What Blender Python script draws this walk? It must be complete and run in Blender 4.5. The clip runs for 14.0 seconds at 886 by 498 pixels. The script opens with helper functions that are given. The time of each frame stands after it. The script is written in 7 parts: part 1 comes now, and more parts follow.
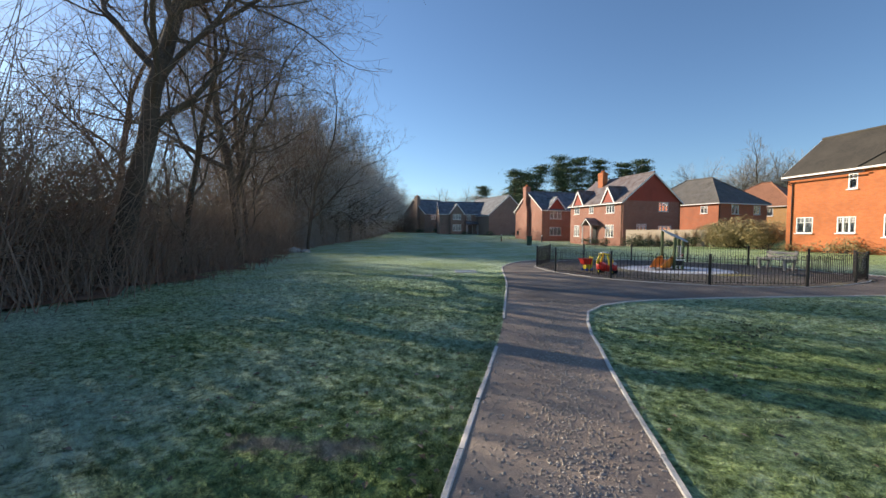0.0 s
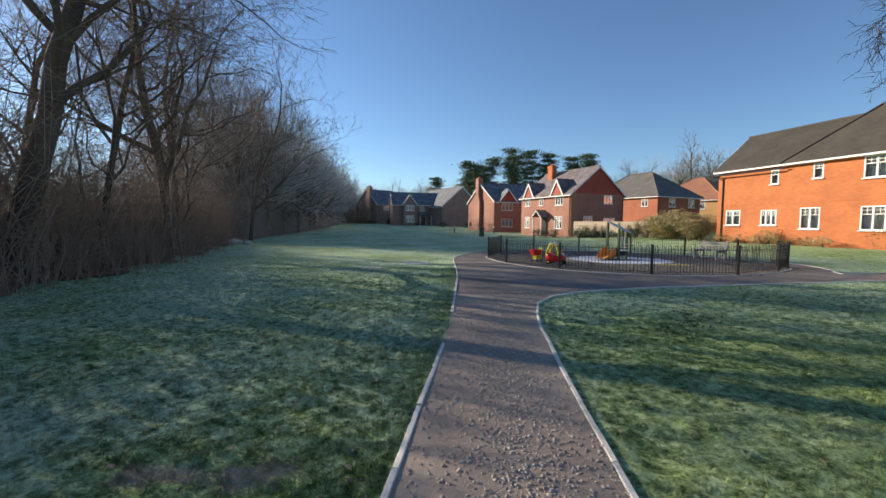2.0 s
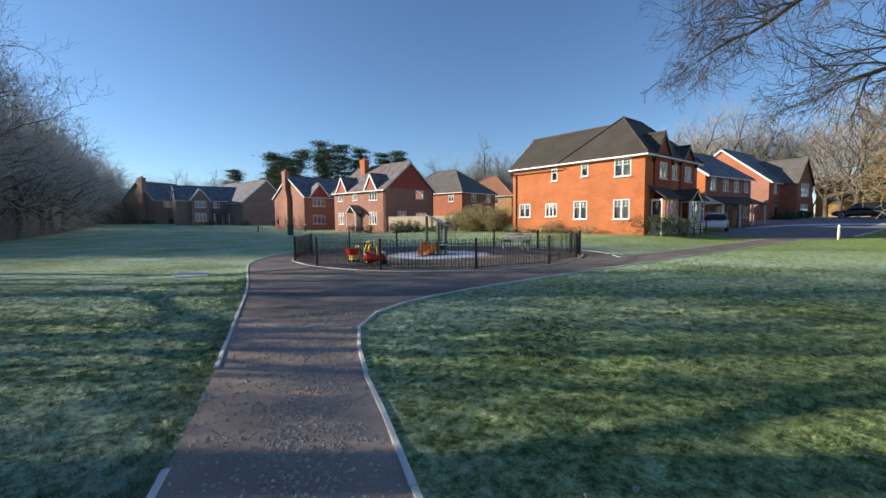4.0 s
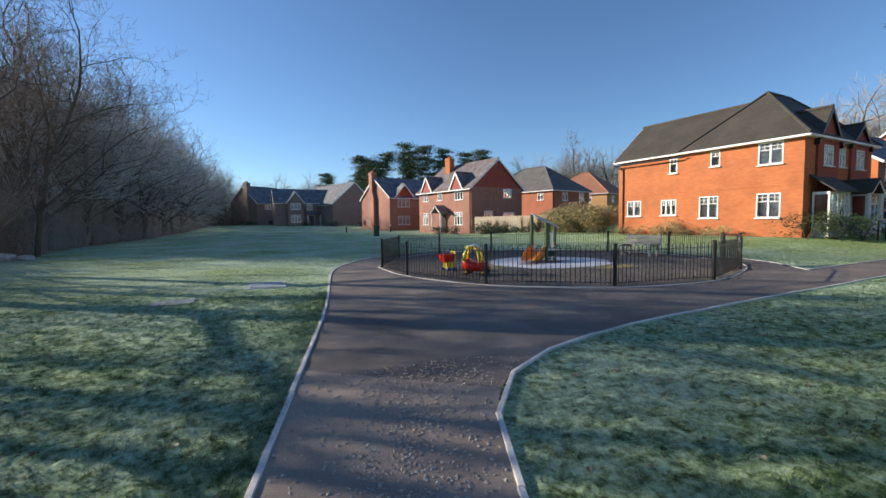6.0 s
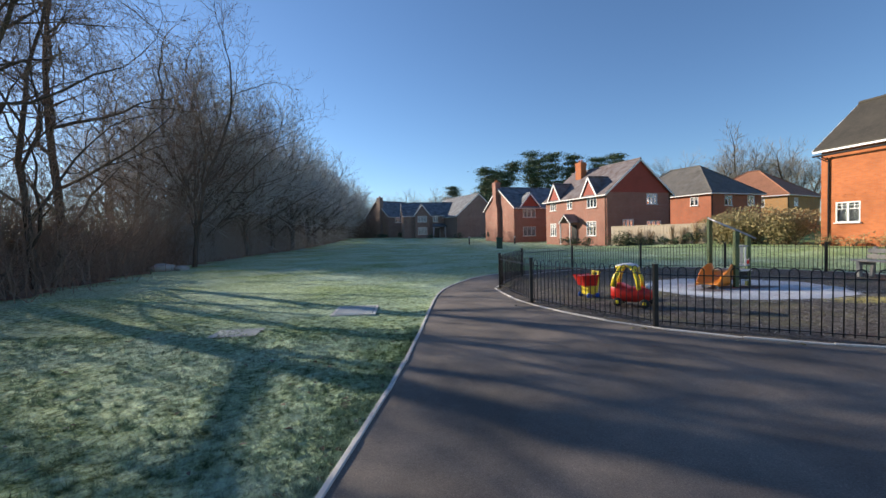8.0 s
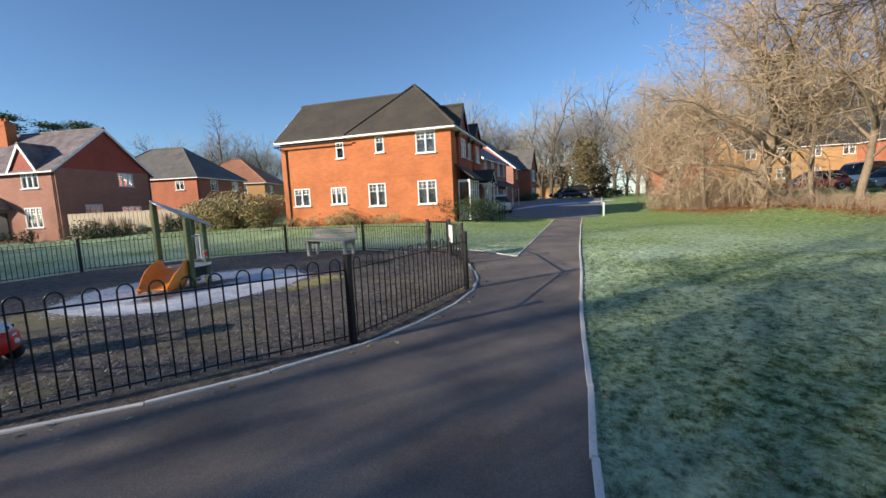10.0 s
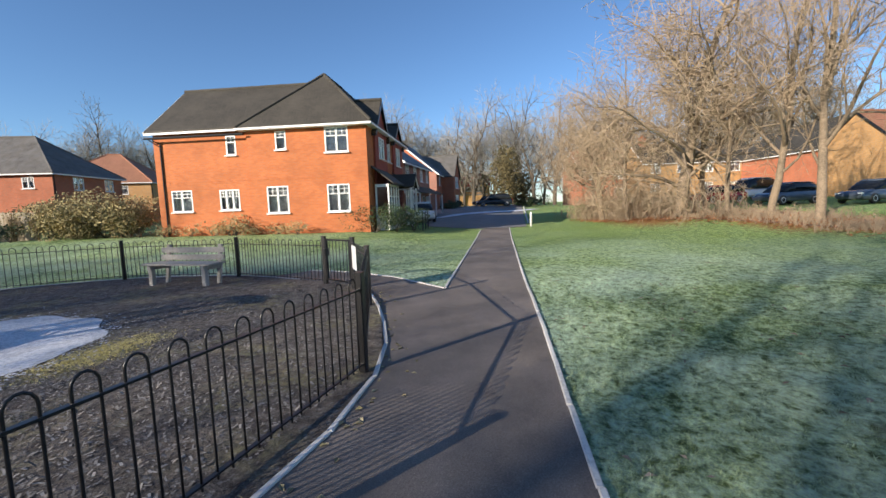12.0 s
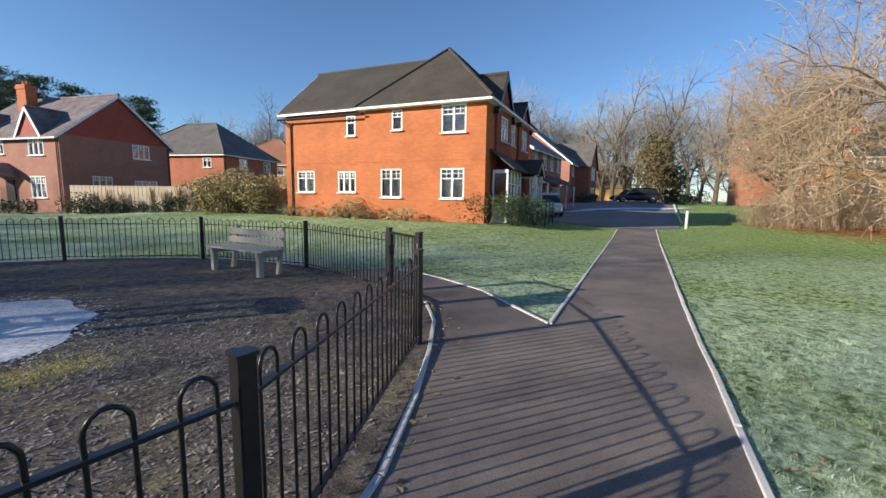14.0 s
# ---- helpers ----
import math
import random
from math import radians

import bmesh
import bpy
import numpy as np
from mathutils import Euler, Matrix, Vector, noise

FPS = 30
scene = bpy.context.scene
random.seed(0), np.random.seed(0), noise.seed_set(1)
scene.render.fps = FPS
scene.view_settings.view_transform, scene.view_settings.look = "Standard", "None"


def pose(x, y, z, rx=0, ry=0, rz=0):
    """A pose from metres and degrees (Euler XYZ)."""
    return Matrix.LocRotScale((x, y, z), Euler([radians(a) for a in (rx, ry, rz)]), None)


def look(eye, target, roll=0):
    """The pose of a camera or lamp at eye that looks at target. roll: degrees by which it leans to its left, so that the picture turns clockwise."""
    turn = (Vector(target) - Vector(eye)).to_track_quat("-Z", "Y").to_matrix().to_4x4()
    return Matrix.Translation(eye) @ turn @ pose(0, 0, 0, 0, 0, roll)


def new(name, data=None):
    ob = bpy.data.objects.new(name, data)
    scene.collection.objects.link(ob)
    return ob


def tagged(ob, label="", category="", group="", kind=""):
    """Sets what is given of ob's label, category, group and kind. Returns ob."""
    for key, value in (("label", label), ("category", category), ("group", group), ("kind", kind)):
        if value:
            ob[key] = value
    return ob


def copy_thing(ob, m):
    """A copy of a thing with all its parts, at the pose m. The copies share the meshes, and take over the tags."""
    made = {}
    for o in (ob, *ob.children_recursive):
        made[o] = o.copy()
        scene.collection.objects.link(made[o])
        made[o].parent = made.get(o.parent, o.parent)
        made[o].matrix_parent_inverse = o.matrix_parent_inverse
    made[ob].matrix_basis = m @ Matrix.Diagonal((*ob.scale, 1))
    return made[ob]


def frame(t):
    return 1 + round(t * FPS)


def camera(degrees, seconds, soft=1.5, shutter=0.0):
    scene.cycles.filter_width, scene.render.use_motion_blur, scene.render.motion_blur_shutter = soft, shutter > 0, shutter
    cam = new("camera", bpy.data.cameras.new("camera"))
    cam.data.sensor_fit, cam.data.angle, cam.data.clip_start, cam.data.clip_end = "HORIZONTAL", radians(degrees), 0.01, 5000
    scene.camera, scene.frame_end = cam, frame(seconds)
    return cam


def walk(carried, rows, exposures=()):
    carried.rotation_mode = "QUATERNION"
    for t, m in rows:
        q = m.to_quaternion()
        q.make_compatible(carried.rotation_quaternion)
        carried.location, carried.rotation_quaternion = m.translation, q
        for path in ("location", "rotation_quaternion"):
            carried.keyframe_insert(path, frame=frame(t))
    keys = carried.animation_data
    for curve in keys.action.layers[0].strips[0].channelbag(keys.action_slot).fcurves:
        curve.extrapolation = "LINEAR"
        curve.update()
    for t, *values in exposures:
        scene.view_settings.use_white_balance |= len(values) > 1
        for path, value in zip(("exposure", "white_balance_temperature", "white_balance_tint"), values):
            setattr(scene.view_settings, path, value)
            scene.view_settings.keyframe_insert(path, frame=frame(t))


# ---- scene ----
cam = camera(93.9, 14.0)
PATH = [
    (0, (0.148, -0.847, 1.581), (0.058, 1.149, 1.497), 0.4),
    (0.5, (0.155, -0.827, 1.582), (0.06, 1.169, 1.489), 0.4),
    (1, (0.13, -0.813, 1.576), (0.068, 1.183, 1.471), 0.4),
    (1.5, (0.152, -0.7, 1.564), (0.162, 1.296, 1.445), 0.5),
    (2, (0.273, -0.447, 1.557), (0.406, 1.545, 1.433), 0.6),
    (2.5, (0.347, 0.028, 1.525), (0.72, 1.989, 1.409), 0.6),
    (3, (0.534, 0.594, 1.487), (1.307, 2.435, 1.364), 0.5),
    (5.5, (1.307, 3.939, 1.51), (2.324, 5.655, 1.364), -0.9),
    (6, (1.33, 4.615, 1.507), (1.943, 6.514, 1.373), -0.9),
    (6.5, (1.408, 5.342, 1.486), (1.681, 7.319, 1.372), -0.7),
    (7, (1.505, 6.045, 1.479), (1.549, 8.043, 1.384), -0.8),
    (7.5, (1.699, 6.675, 1.474), (1.656, 8.673, 1.391), -0.8),
    (8, (1.974, 7.307, 1.47), (1.999, 9.306, 1.404), -1.4),
    (8.5, (2.386, 7.879, 1.477), (2.721, 9.849, 1.394), -2.4),
    (9, (2.992, 8.407, 1.437), (3.99, 10.134, 1.285), -3.3),
    (11.5, (6.486, 9.961, 1.483), (8.448, 10.299, 1.284), -2.1),
    (12, (7.129, 10.161, 1.54), (9.035, 10.732, 1.331), -1.9),
    (12.5, (7.684, 10.427, 1.5), (8.939, 11.965, 1.254), -0.5),
    (13, (8.165, 10.575, 1.51), (8.637, 12.504, 1.276), 1.1),
    (13.5, (8.981, 10.719, 1.515), (9.8, 12.531, 1.3), -1.0),
    (14, (9.799, 10.728, 1.461), (11.441, 11.842, 1.214), 0.8),
]
walk(cam, [(t, look(eye, target, roll)) for t, eye, target, roll in PATH], [(0, 0.74, 7050, 10), (3, 0.66, 6800, 10), (5.5, 0.64, 6500, 10), (9, 0.66, 6650, 10), (11.5, 0.68, 6400, 10), (13, 0.74, 6400, 10), (14, 0.62, 6400, 10)])

# ---- world, sun ----
SUN = Vector((-0.848, 0.530, 0.35)).normalized()   # towards the sun
world = bpy.data.worlds.new("world")
scene.world = world
world.use_nodes = True
wn, wl = world.node_tree.nodes, world.node_tree.links
sky = wn.new("ShaderNodeTexSky")
sky.sky_type, sky.sun_disc = "NISHITA", False
sky.sun_elevation = math.asin(SUN.z)
sky.sun_rotation = math.atan2(SUN.x, SUN.y)
sky.altitude = 600
sky.air_density, sky.dust_density, sky.ozone_density = 1.0, 0.2, 5.0
wl.new(sky.outputs[0], wn["Background"].inputs[0])
wn["Background"].inputs[1].default_value = 0.105
sun = new("sun", bpy.data.lights.new("sun", "SUN"))
sun.data.energy, sun.data.angle, sun.data.color = 5.0, radians(0.53), (1.0, 0.87, 0.72)
sun.matrix_world = look((0, 0, 30), Vector((0, 0, 30)) - SUN)


# ---- materials ----
def nodes_of(m):
    m.use_nodes = True
    return m.node_tree.nodes, m.node_tree.links, m.node_tree.nodes["Principled BSDF"]


def ramp(n, l, src, stops):
    r = n.new("ShaderNodeValToRGB")
    e = r.color_ramp.elements
    while len(e) < len(stops):
        e.new(0.5)
    for i, (p, c) in enumerate(stops):
        e[i].position = p
        e[i].color = (*c, 1)
    l.new(src, r.inputs[0])
    return r.outputs[0]


def noise_of(n, l, vec, scale, detail=4, rough=0.6):
    t = n.new("ShaderNodeTexNoise")
    t.inputs["Scale"].default_value, t.inputs["Detail"].default_value, t.inputs["Roughness"].default_value = scale, detail, rough
    if vec:
        l.new(vec, t.inputs["Vector"])
    return t.outputs[0]


def mixc(n, l, fac, a, b, mode="MIX"):
    m = n.new("ShaderNodeMix")
    m.data_type, m.blend_type = "RGBA", mode
    for sock, v in ((m.inputs[0], fac), (m.inputs[6], a), (m.inputs[7], b)):
        if isinstance(v, (int, float)):
            sock.default_value = v
        elif isinstance(v, tuple):
            sock.default_value = (*v, 1)
        else:
            l.new(v, sock)
    return m.outputs[2]


def bump_of(n, l, b, src, strength, dist=0.01):
    k = n.new("ShaderNodeBump")
    k.inputs["Strength"].default_value, k.inputs["Distance"].default_value = strength, dist
    l.new(src, k.inputs["Height"])
    l.new(k.outputs[0], b.inputs["Normal"])


def simple(name, a, b, scale=8.0, rough=0.7, bump=0.2, metal=0.0, coarse=0.6, island=0.0, dist=0.01):
    """Two tones mixed by noise at two scales, with fine relief."""
    m = bpy.data.materials.new(name)
    n, l, p = nodes_of(m)
    tc = n.new("ShaderNodeTexCoord").outputs["Object"]
    f1 = noise_of(n, l, tc, scale)
    f2 = noise_of(n, l, tc, coarse, 2)
    fac = n.new("ShaderNodeMath")
    fac.operation = "MULTIPLY_ADD"
    l.new(f1, fac.inputs[0])
    fac.inputs[1].default_value = 0.9
    l.new(f2, fac.inputs[2])
    col = ramp(n, l, fac.outputs[0], [(0.7, a), (1.2, b)])
    r = n.new("ShaderNodeMapRange")
    l.new(fac.outputs[0], r.inputs[0])
    r.inputs[1].default_value, r.inputs[2].default_value, r.inputs[3].default_value = 0, 1, 0.7
    if island:
        g = n.new("ShaderNodeNewGeometry").outputs["Random Per Island"]
        col = mixc(n, l, island, col, ramp(n, l, g, [(0, a), (1, b)]))
    l.new(col, p.inputs["Base Color"])
    p.inputs["Roughness"].default_value, p.inputs["Metallic"].default_value = rough, metal
    if bump:
        bump_of(n, l, p, f1, bump, dist)
    return m


def brick_mat(name, a, b, mortar, bx=0.225, bz=0.075, stain=0.25):
    """Bricks in courses on walls that stand square to the object's axes."""
    m = bpy.data.materials.new(name)
    n, l, p = nodes_of(m)
    tc = n.new("ShaderNodeTexCoord").outputs["Object"]
    s = n.new("ShaderNodeSeparateXYZ")
    l.new(tc, s.inputs[0])
    add = n.new("ShaderNodeMath")
    l.new(s.outputs[0], add.inputs[0]), l.new(s.outputs[1], add.inputs[1])
    c = n.new("ShaderNodeCombineXYZ")
    l.new(add.outputs[0], c.inputs[0]), l.new(s.outputs[2], c.inputs[1])
    t = n.new("ShaderNodeTexBrick")
    l.new(c.outputs[0], t.inputs["Vector"])
    t.inputs["Scale"].default_value = 1
    t.inputs["Brick Width"].default_value, t.inputs["Row Height"].default_value = bx, bz
    t.inputs["Mortar Size"].default_value = 0.006
    t.inputs["Mortar Smooth"].default_value = 0.3
    t.inputs["Color1"].default_value, t.inputs["Color2"].default_value = (*a, 1), (*b, 1)
    t.inputs["Mortar"].default_value = (*mortar, 1)
    f = noise_of(n, l, tc, 0.7, 5)
    d = ramp(n, l, f, [(0.3, (1 - stain,) * 3), (0.7, (1.0, 1.0, 1.0))])
    col = mixc(n, l, 1.0, t.outputs[0], d, "MULTIPLY")
    l.new(col, p.inputs["Base Color"])
    p.inputs["Roughness"].default_value = 0.85
    inv = n.new("ShaderNodeMath")
    inv.operation = "SUBTRACT"
    inv.inputs[0].default_value = 1
    l.new(t.outputs["Fac"], inv.inputs[1])
    bump_of(n, l, p, inv.outputs[0], 0.5, 0.006)
    return m


def tile_mat(name, a, b, axis, frost=0.0, row=0.11):
    """Plain roof tiles: rows by height, tiles by the other way along."""
    m = bpy.data.materials.new(name)
    n, l, p = nodes_of(m)
    tc = n.new("ShaderNodeTexCoord").outputs["Object"]
    s = n.new("ShaderNodeSeparateXYZ")
    l.new(tc, s.inputs[0])
    c = n.new("ShaderNodeCombineXYZ")
    if axis == "xy":
        add = n.new("ShaderNodeMath")
        l.new(s.outputs[0], add.inputs[0]), l.new(s.outputs[1], add.inputs[1])
        l.new(add.outputs[0], c.inputs[0])
    else:
        l.new(s.outputs[0], c.inputs[0])
    l.new(s.outputs[2], c.inputs[1])
    t = n.new("ShaderNodeTexBrick")
    l.new(c.outputs[0], t.inputs["Vector"])
    t.inputs["Scale"].default_value = 1
    t.inputs["Brick Width"].default_value, t.inputs["Row Height"].default_value = 0.17, row
    t.inputs["Mortar Size"].default_value = 0.007
    t.inputs["Color1"].default_value, t.inputs["Color2"].default_value = (*a, 1), (*b, 1)
    t.inputs["Mortar"].default_value = (*[v * 0.45 for v in a], 1)
    f = noise_of(n, l, tc, 0.5, 6, 0.7)
    col = mixc(n, l, ramp(n, l, f, [(0.42, (0, 0, 0)), (0.75, (0.7, 0.7, 0.7))]), t.outputs[0], tuple(v * 1.5 for v in b))
    if frost:
        f2 = noise_of(n, l, tc, 1.3, 5, 0.7)
        col = mixc(n, l, ramp(n, l, f2, [(0.35, (0, 0, 0)), (0.7, (frost,) * 3)]), col, (0.5, 0.55, 0.6))
    l.new(col, p.inputs["Base Color"])
    p.inputs["Roughness"].default_value = 0.75
    bump_of(n, l, p, t.outputs["Fac"], -0.5, 0.01)
    return m


def glass_mat(name, tint=(0.75, 0.8, 0.82)):
    m = bpy.data.materials.new(name)
    n, l, p = nodes_of(m)
    p.inputs["Base Color"].default_value = (*tint, 1)
    p.inputs["Roughness"].default_value = 0.04
    p.inputs["Transmission Weight"].default_value = 1
    p.inputs["IOR"].default_value = 1.45
    return m


def worn_spot(n, l, pos, cx, cy, rx, ry, rough):
    """A ragged oval patch, 1 inside and 0 outside."""
    m = n.new("ShaderNodeMapping")
    m.vector_type = "TEXTURE"
    m.inputs["Location"].default_value, m.inputs["Scale"].default_value = (cx, cy, 0), (rx, ry, 50)
    l.new(pos, m.inputs[0])
    d = n.new("ShaderNodeVectorMath")
    d.operation = "LENGTH"
    l.new(m.outputs[0], d.inputs[0])
    a = n.new("ShaderNodeMath")
    a.operation = "MULTIPLY_ADD"
    l.new(rough, a.inputs[0])
    a.inputs[1].default_value = 2.4
    l.new(d.outputs["Value"], a.inputs[2])
    return spot_fall(n, l, a.outputs[0])


def spot_fall(n, l, src):
    r = n.new("ShaderNodeMapRange")
    l.new(src, r.inputs[0])
    r.inputs[1].default_value, r.inputs[2].default_value = 1.75, 2.35
    r.inputs[3].default_value, r.inputs[4].default_value = 0.85, 0.0
    return r.outputs[0]


def ground_mat():
    """Frosted winter turf: frost lies in patches on the blades, bare earth shows here and there."""
    m = bpy.data.materials.new("frosted_turf")
    n, l, p = nodes_of(m)
    tc = n.new("ShaderNodeNewGeometry").outputs["Position"]
    fine = noise_of(n, l, tc, 45, 6, 0.8)
    mid = noise_of(n, l, tc, 5.5, 6, 0.72)
    big = noise_of(n, l, tc, 0.30, 4, 0.6)
    green = ramp(n, l, fine, [(0.34, (0.040, 0.075, 0.024)), (0.5, (0.23, 0.36, 0.11)), (0.66, (0.54, 0.66, 0.24))])
    moss = ramp(n, l, mid, [(0.36, (0.42, 0.46, 0.38)), (0.5, (1.0, 1.0, 0.88)), (0.62, (1.6, 1.4, 1.0))])
    col = mixc(n, l, 1.0, green, moss, "MULTIPLY")
    clump = noise_of(n, l, tc, 15, 3, 0.6)
    col = mixc(n, l, 1.0, col, ramp(n, l, clump, [(0.34, (0.48, 0.50, 0.46)), (0.5, (1.0, 1.0, 1.0)), (0.64, (1.45, 1.4, 1.3))]), "MULTIPLY")
    add = n.new("ShaderNodeMath")
    add.operation = "MULTIPLY_ADD"
    l.new(mid, add.inputs[0])
    add.inputs[1].default_value = 1.0
    l.new(clump, add.inputs[2])
    add2 = n.new("ShaderNodeMath")
    add2.operation = "MULTIPLY_ADD"
    l.new(big, add2.inputs[0])
    add2.inputs[1].default_value = 1.0
    l.new(add.outputs[0], add2.inputs[2])
    sc = n.new("ShaderNodeMapRange")
    l.new(add2.outputs[0], sc.inputs[0])
    sc.inputs[1].default_value, sc.inputs[2].default_value = 1.27, 1.76
    sc.inputs[3].default_value, sc.inputs[4].default_value = 0.04, 0.80
    xyz = n.new("ShaderNodeSeparateXYZ")
    l.new(tc, xyz.inputs[0])
    east = n.new("ShaderNodeMapRange")
    l.new(xyz.outputs[0], east.inputs[0])
    east.inputs[1].default_value, east.inputs[2].default_value = 15, 27
    east.inputs[3].default_value, east.inputs[4].default_value = 1.0, 0.15
    thin = n.new("ShaderNodeMath")
    thin.operation = "MULTIPLY"
    l.new(sc.outputs[0], thin.inputs[0]), l.new(east.outputs[0], thin.inputs[1])
    for cx, cy, rx, ry in ((6.3, 2.8, 6.5, 4.2), (-0.9, 1.3, 1.7, 1.7)):
        less = n.new("ShaderNodeMath")
        less.operation = "MULTIPLY"
        soft = ramp(n, l, worn_spot(n, l, tc, cx, cy, rx, ry, mid), [(0.0, (1, 1, 1)), (0.85, (0.35,) * 3)])
        l.new(thin.outputs[0], less.inputs[0]), l.new(soft, less.inputs[1])
        thin = less
    col = mixc(n, l, thin.outputs[0], col, (0.66, 0.84, 0.68))
    for cx, cy, rx, ry in ((-0.75, 2.1, 0.34, 0.15), (-1.3, 2.15, 0.3, 0.13)):
        col = mixc(n, l, worn_spot(n, l, tc, cx, cy, rx, ry, mid), col, (0.46, 0.40, 0.32))
    for cx, cy, rx, ry in ((35.5, 5.2, 5.5, 2.4), (30.2, 0.6, 4.5, 2.2), (26.0, -3.0, 3.0, 1.8)):
        col = mixc(n, l, worn_spot(n, l, tc, cx, cy, rx, ry, mid), col, (0.30, 0.13, 0.05))
    bare = ramp(n, l, noise_of(n, l, tc, 0.9, 5, 0.7), [(0.64, (0, 0, 0)), (0.72, (0.55,) * 3)])
    col = mixc(n, l, bare, col, (0.17, 0.145, 0.09))
    l.new(col, p.inputs["Base Color"])
    p.inputs["Roughness"].default_value = 0.95
    p.inputs["Specular IOR Level"].default_value = 0.2
    k1 = n.new("ShaderNodeBump")
    k1.inputs["Strength"].default_value, k1.inputs["Distance"].default_value = 0.8, 0.09
    l.new(mid, k1.inputs["Height"])
    k2 = n.new("ShaderNodeBump")
    k2.inputs["Strength"].default_value, k2.inputs["Distance"].default_value = 0.9, 0.03
    l.new(fine, k2.inputs["Height"])
    k3 = n.new("ShaderNodeBump")
    k3.inputs["Strength"].default_value, k3.inputs["Distance"].default_value = 0.9, 0.06
    l.new(clump, k3.inputs["Height"])
    l.new(k1.outputs[0], k3.inputs["Normal"])
    l.new(k3.outputs[0], k2.inputs["Normal"])
    l.new(k2.outputs[0], p.inputs["Normal"])
    return m


def path_mat(name, a, b, gravel=0.5, frost=0.0):
    m = bpy.data.materials.new(name)
    n, l, p = nodes_of(m)
    tc = n.new("ShaderNodeNewGeometry").outputs["Position"]
    fine = noise_of(n, l, tc, 90, 5, 0.8)
    big = noise_of(n, l, tc, 0.7, 5, 0.65)
    base = mixc(n, l, ramp(n, l, big, [(0.35, (0, 0, 0)), (0.7, (1, 1, 1))]), a, b)
    sp = ramp(n, l, fine, [(0.35, (0.55,) * 3), (0.6, (1.0,) * 3), (0.75, (1.0 + gravel,) * 3)])
    col = mixc(n, l, 1.0, base, sp, "MULTIPLY")
    if frost:
        f = noise_of(n, l, tc, 2.6, 6, 0.75)
        col = mixc(n, l, ramp(n, l, f, [(0.5, (0, 0, 0)), (0.75, (frost,) * 3)]), col, (0.35, 0.36, 0.36))
    l.new(col, p.inputs["Base Color"])
    p.inputs["Roughness"].default_value = 0.88
    bump_of(n, l, p, fine, 0.6, 0.008)
    return m


def bark_mat():
    """Trodden bark chip: lumpy, with frosted scraps and moss in places."""
    m = bpy.data.materials.new("bark_chip_ground")
    n, l, p = nodes_of(m)
    tc = n.new("ShaderNodeNewGeometry").outputs["Position"]
    fine, mid, big = noise_of(n, l, tc, 60, 5, 0.8), noise_of(n, l, tc, 6.5, 6, 0.75), noise_of(n, l, tc, 0.9, 4, 0.6)
    col = ramp(n, l, mid, [(0.36, (0.055, 0.045, 0.038)), (0.52, (0.15, 0.128, 0.108)), (0.66, (0.27, 0.24, 0.21))])
    col = mixc(n, l, 1.0, col, ramp(n, l, fine, [(0.36, (0.45,) * 3), (0.55, (1.0,) * 3), (0.7, (1.9,) * 3)]), "MULTIPLY")
    col = mixc(n, l, ramp(n, l, noise_of(n, l, tc, 19, 4, 0.7), [(0.57, (0, 0, 0)), (0.68, (0.6,) * 3)]), col, (0.36, 0.36, 0.36))
    moss = n.new("ShaderNodeMath")
    moss.operation = "MULTIPLY"
    l.new(ramp(n, l, mid, [(0.42, (0, 0, 0)), (0.6, (0.8,) * 3)]), moss.inputs[0])
    l.new(ramp(n, l, big, [(0.5, (0, 0, 0)), (0.66, (1, 1, 1))]), moss.inputs[1])
    col = mixc(n, l, moss.outputs[0], col, (0.25, 0.235, 0.09))
    for cx, cy, rx, ry in ((7.0, 17.4, 0.9, 1.1), (8.2, 15.0, 0.8, 0.5), (10.4, 15.2, 0.8, 0.35)):
        col = mixc(n, l, worn_spot(n, l, tc, cx, cy, rx, ry, mid), col, (0.24, 0.215, 0.11))
    l.new(col, p.inputs["Base Color"])
    p.inputs["Roughness"].default_value = 0.9
    k1 = n.new("ShaderNodeBump")
    k1.inputs["Strength"].default_value, k1.inputs["Distance"].default_value = 0.9, 0.09
    l.new(mid, k1.inputs["Height"])
    k2 = n.new("ShaderNodeBump")
    k2.inputs["Strength"].default_value, k2.inputs["Distance"].default_value = 0.8, 0.012
    l.new(fine, k2.inputs["Height"])
    l.new(k1.outputs[0], k2.inputs["Normal"])
    l.new(k2.outputs[0], p.inputs["Normal"])
    return m


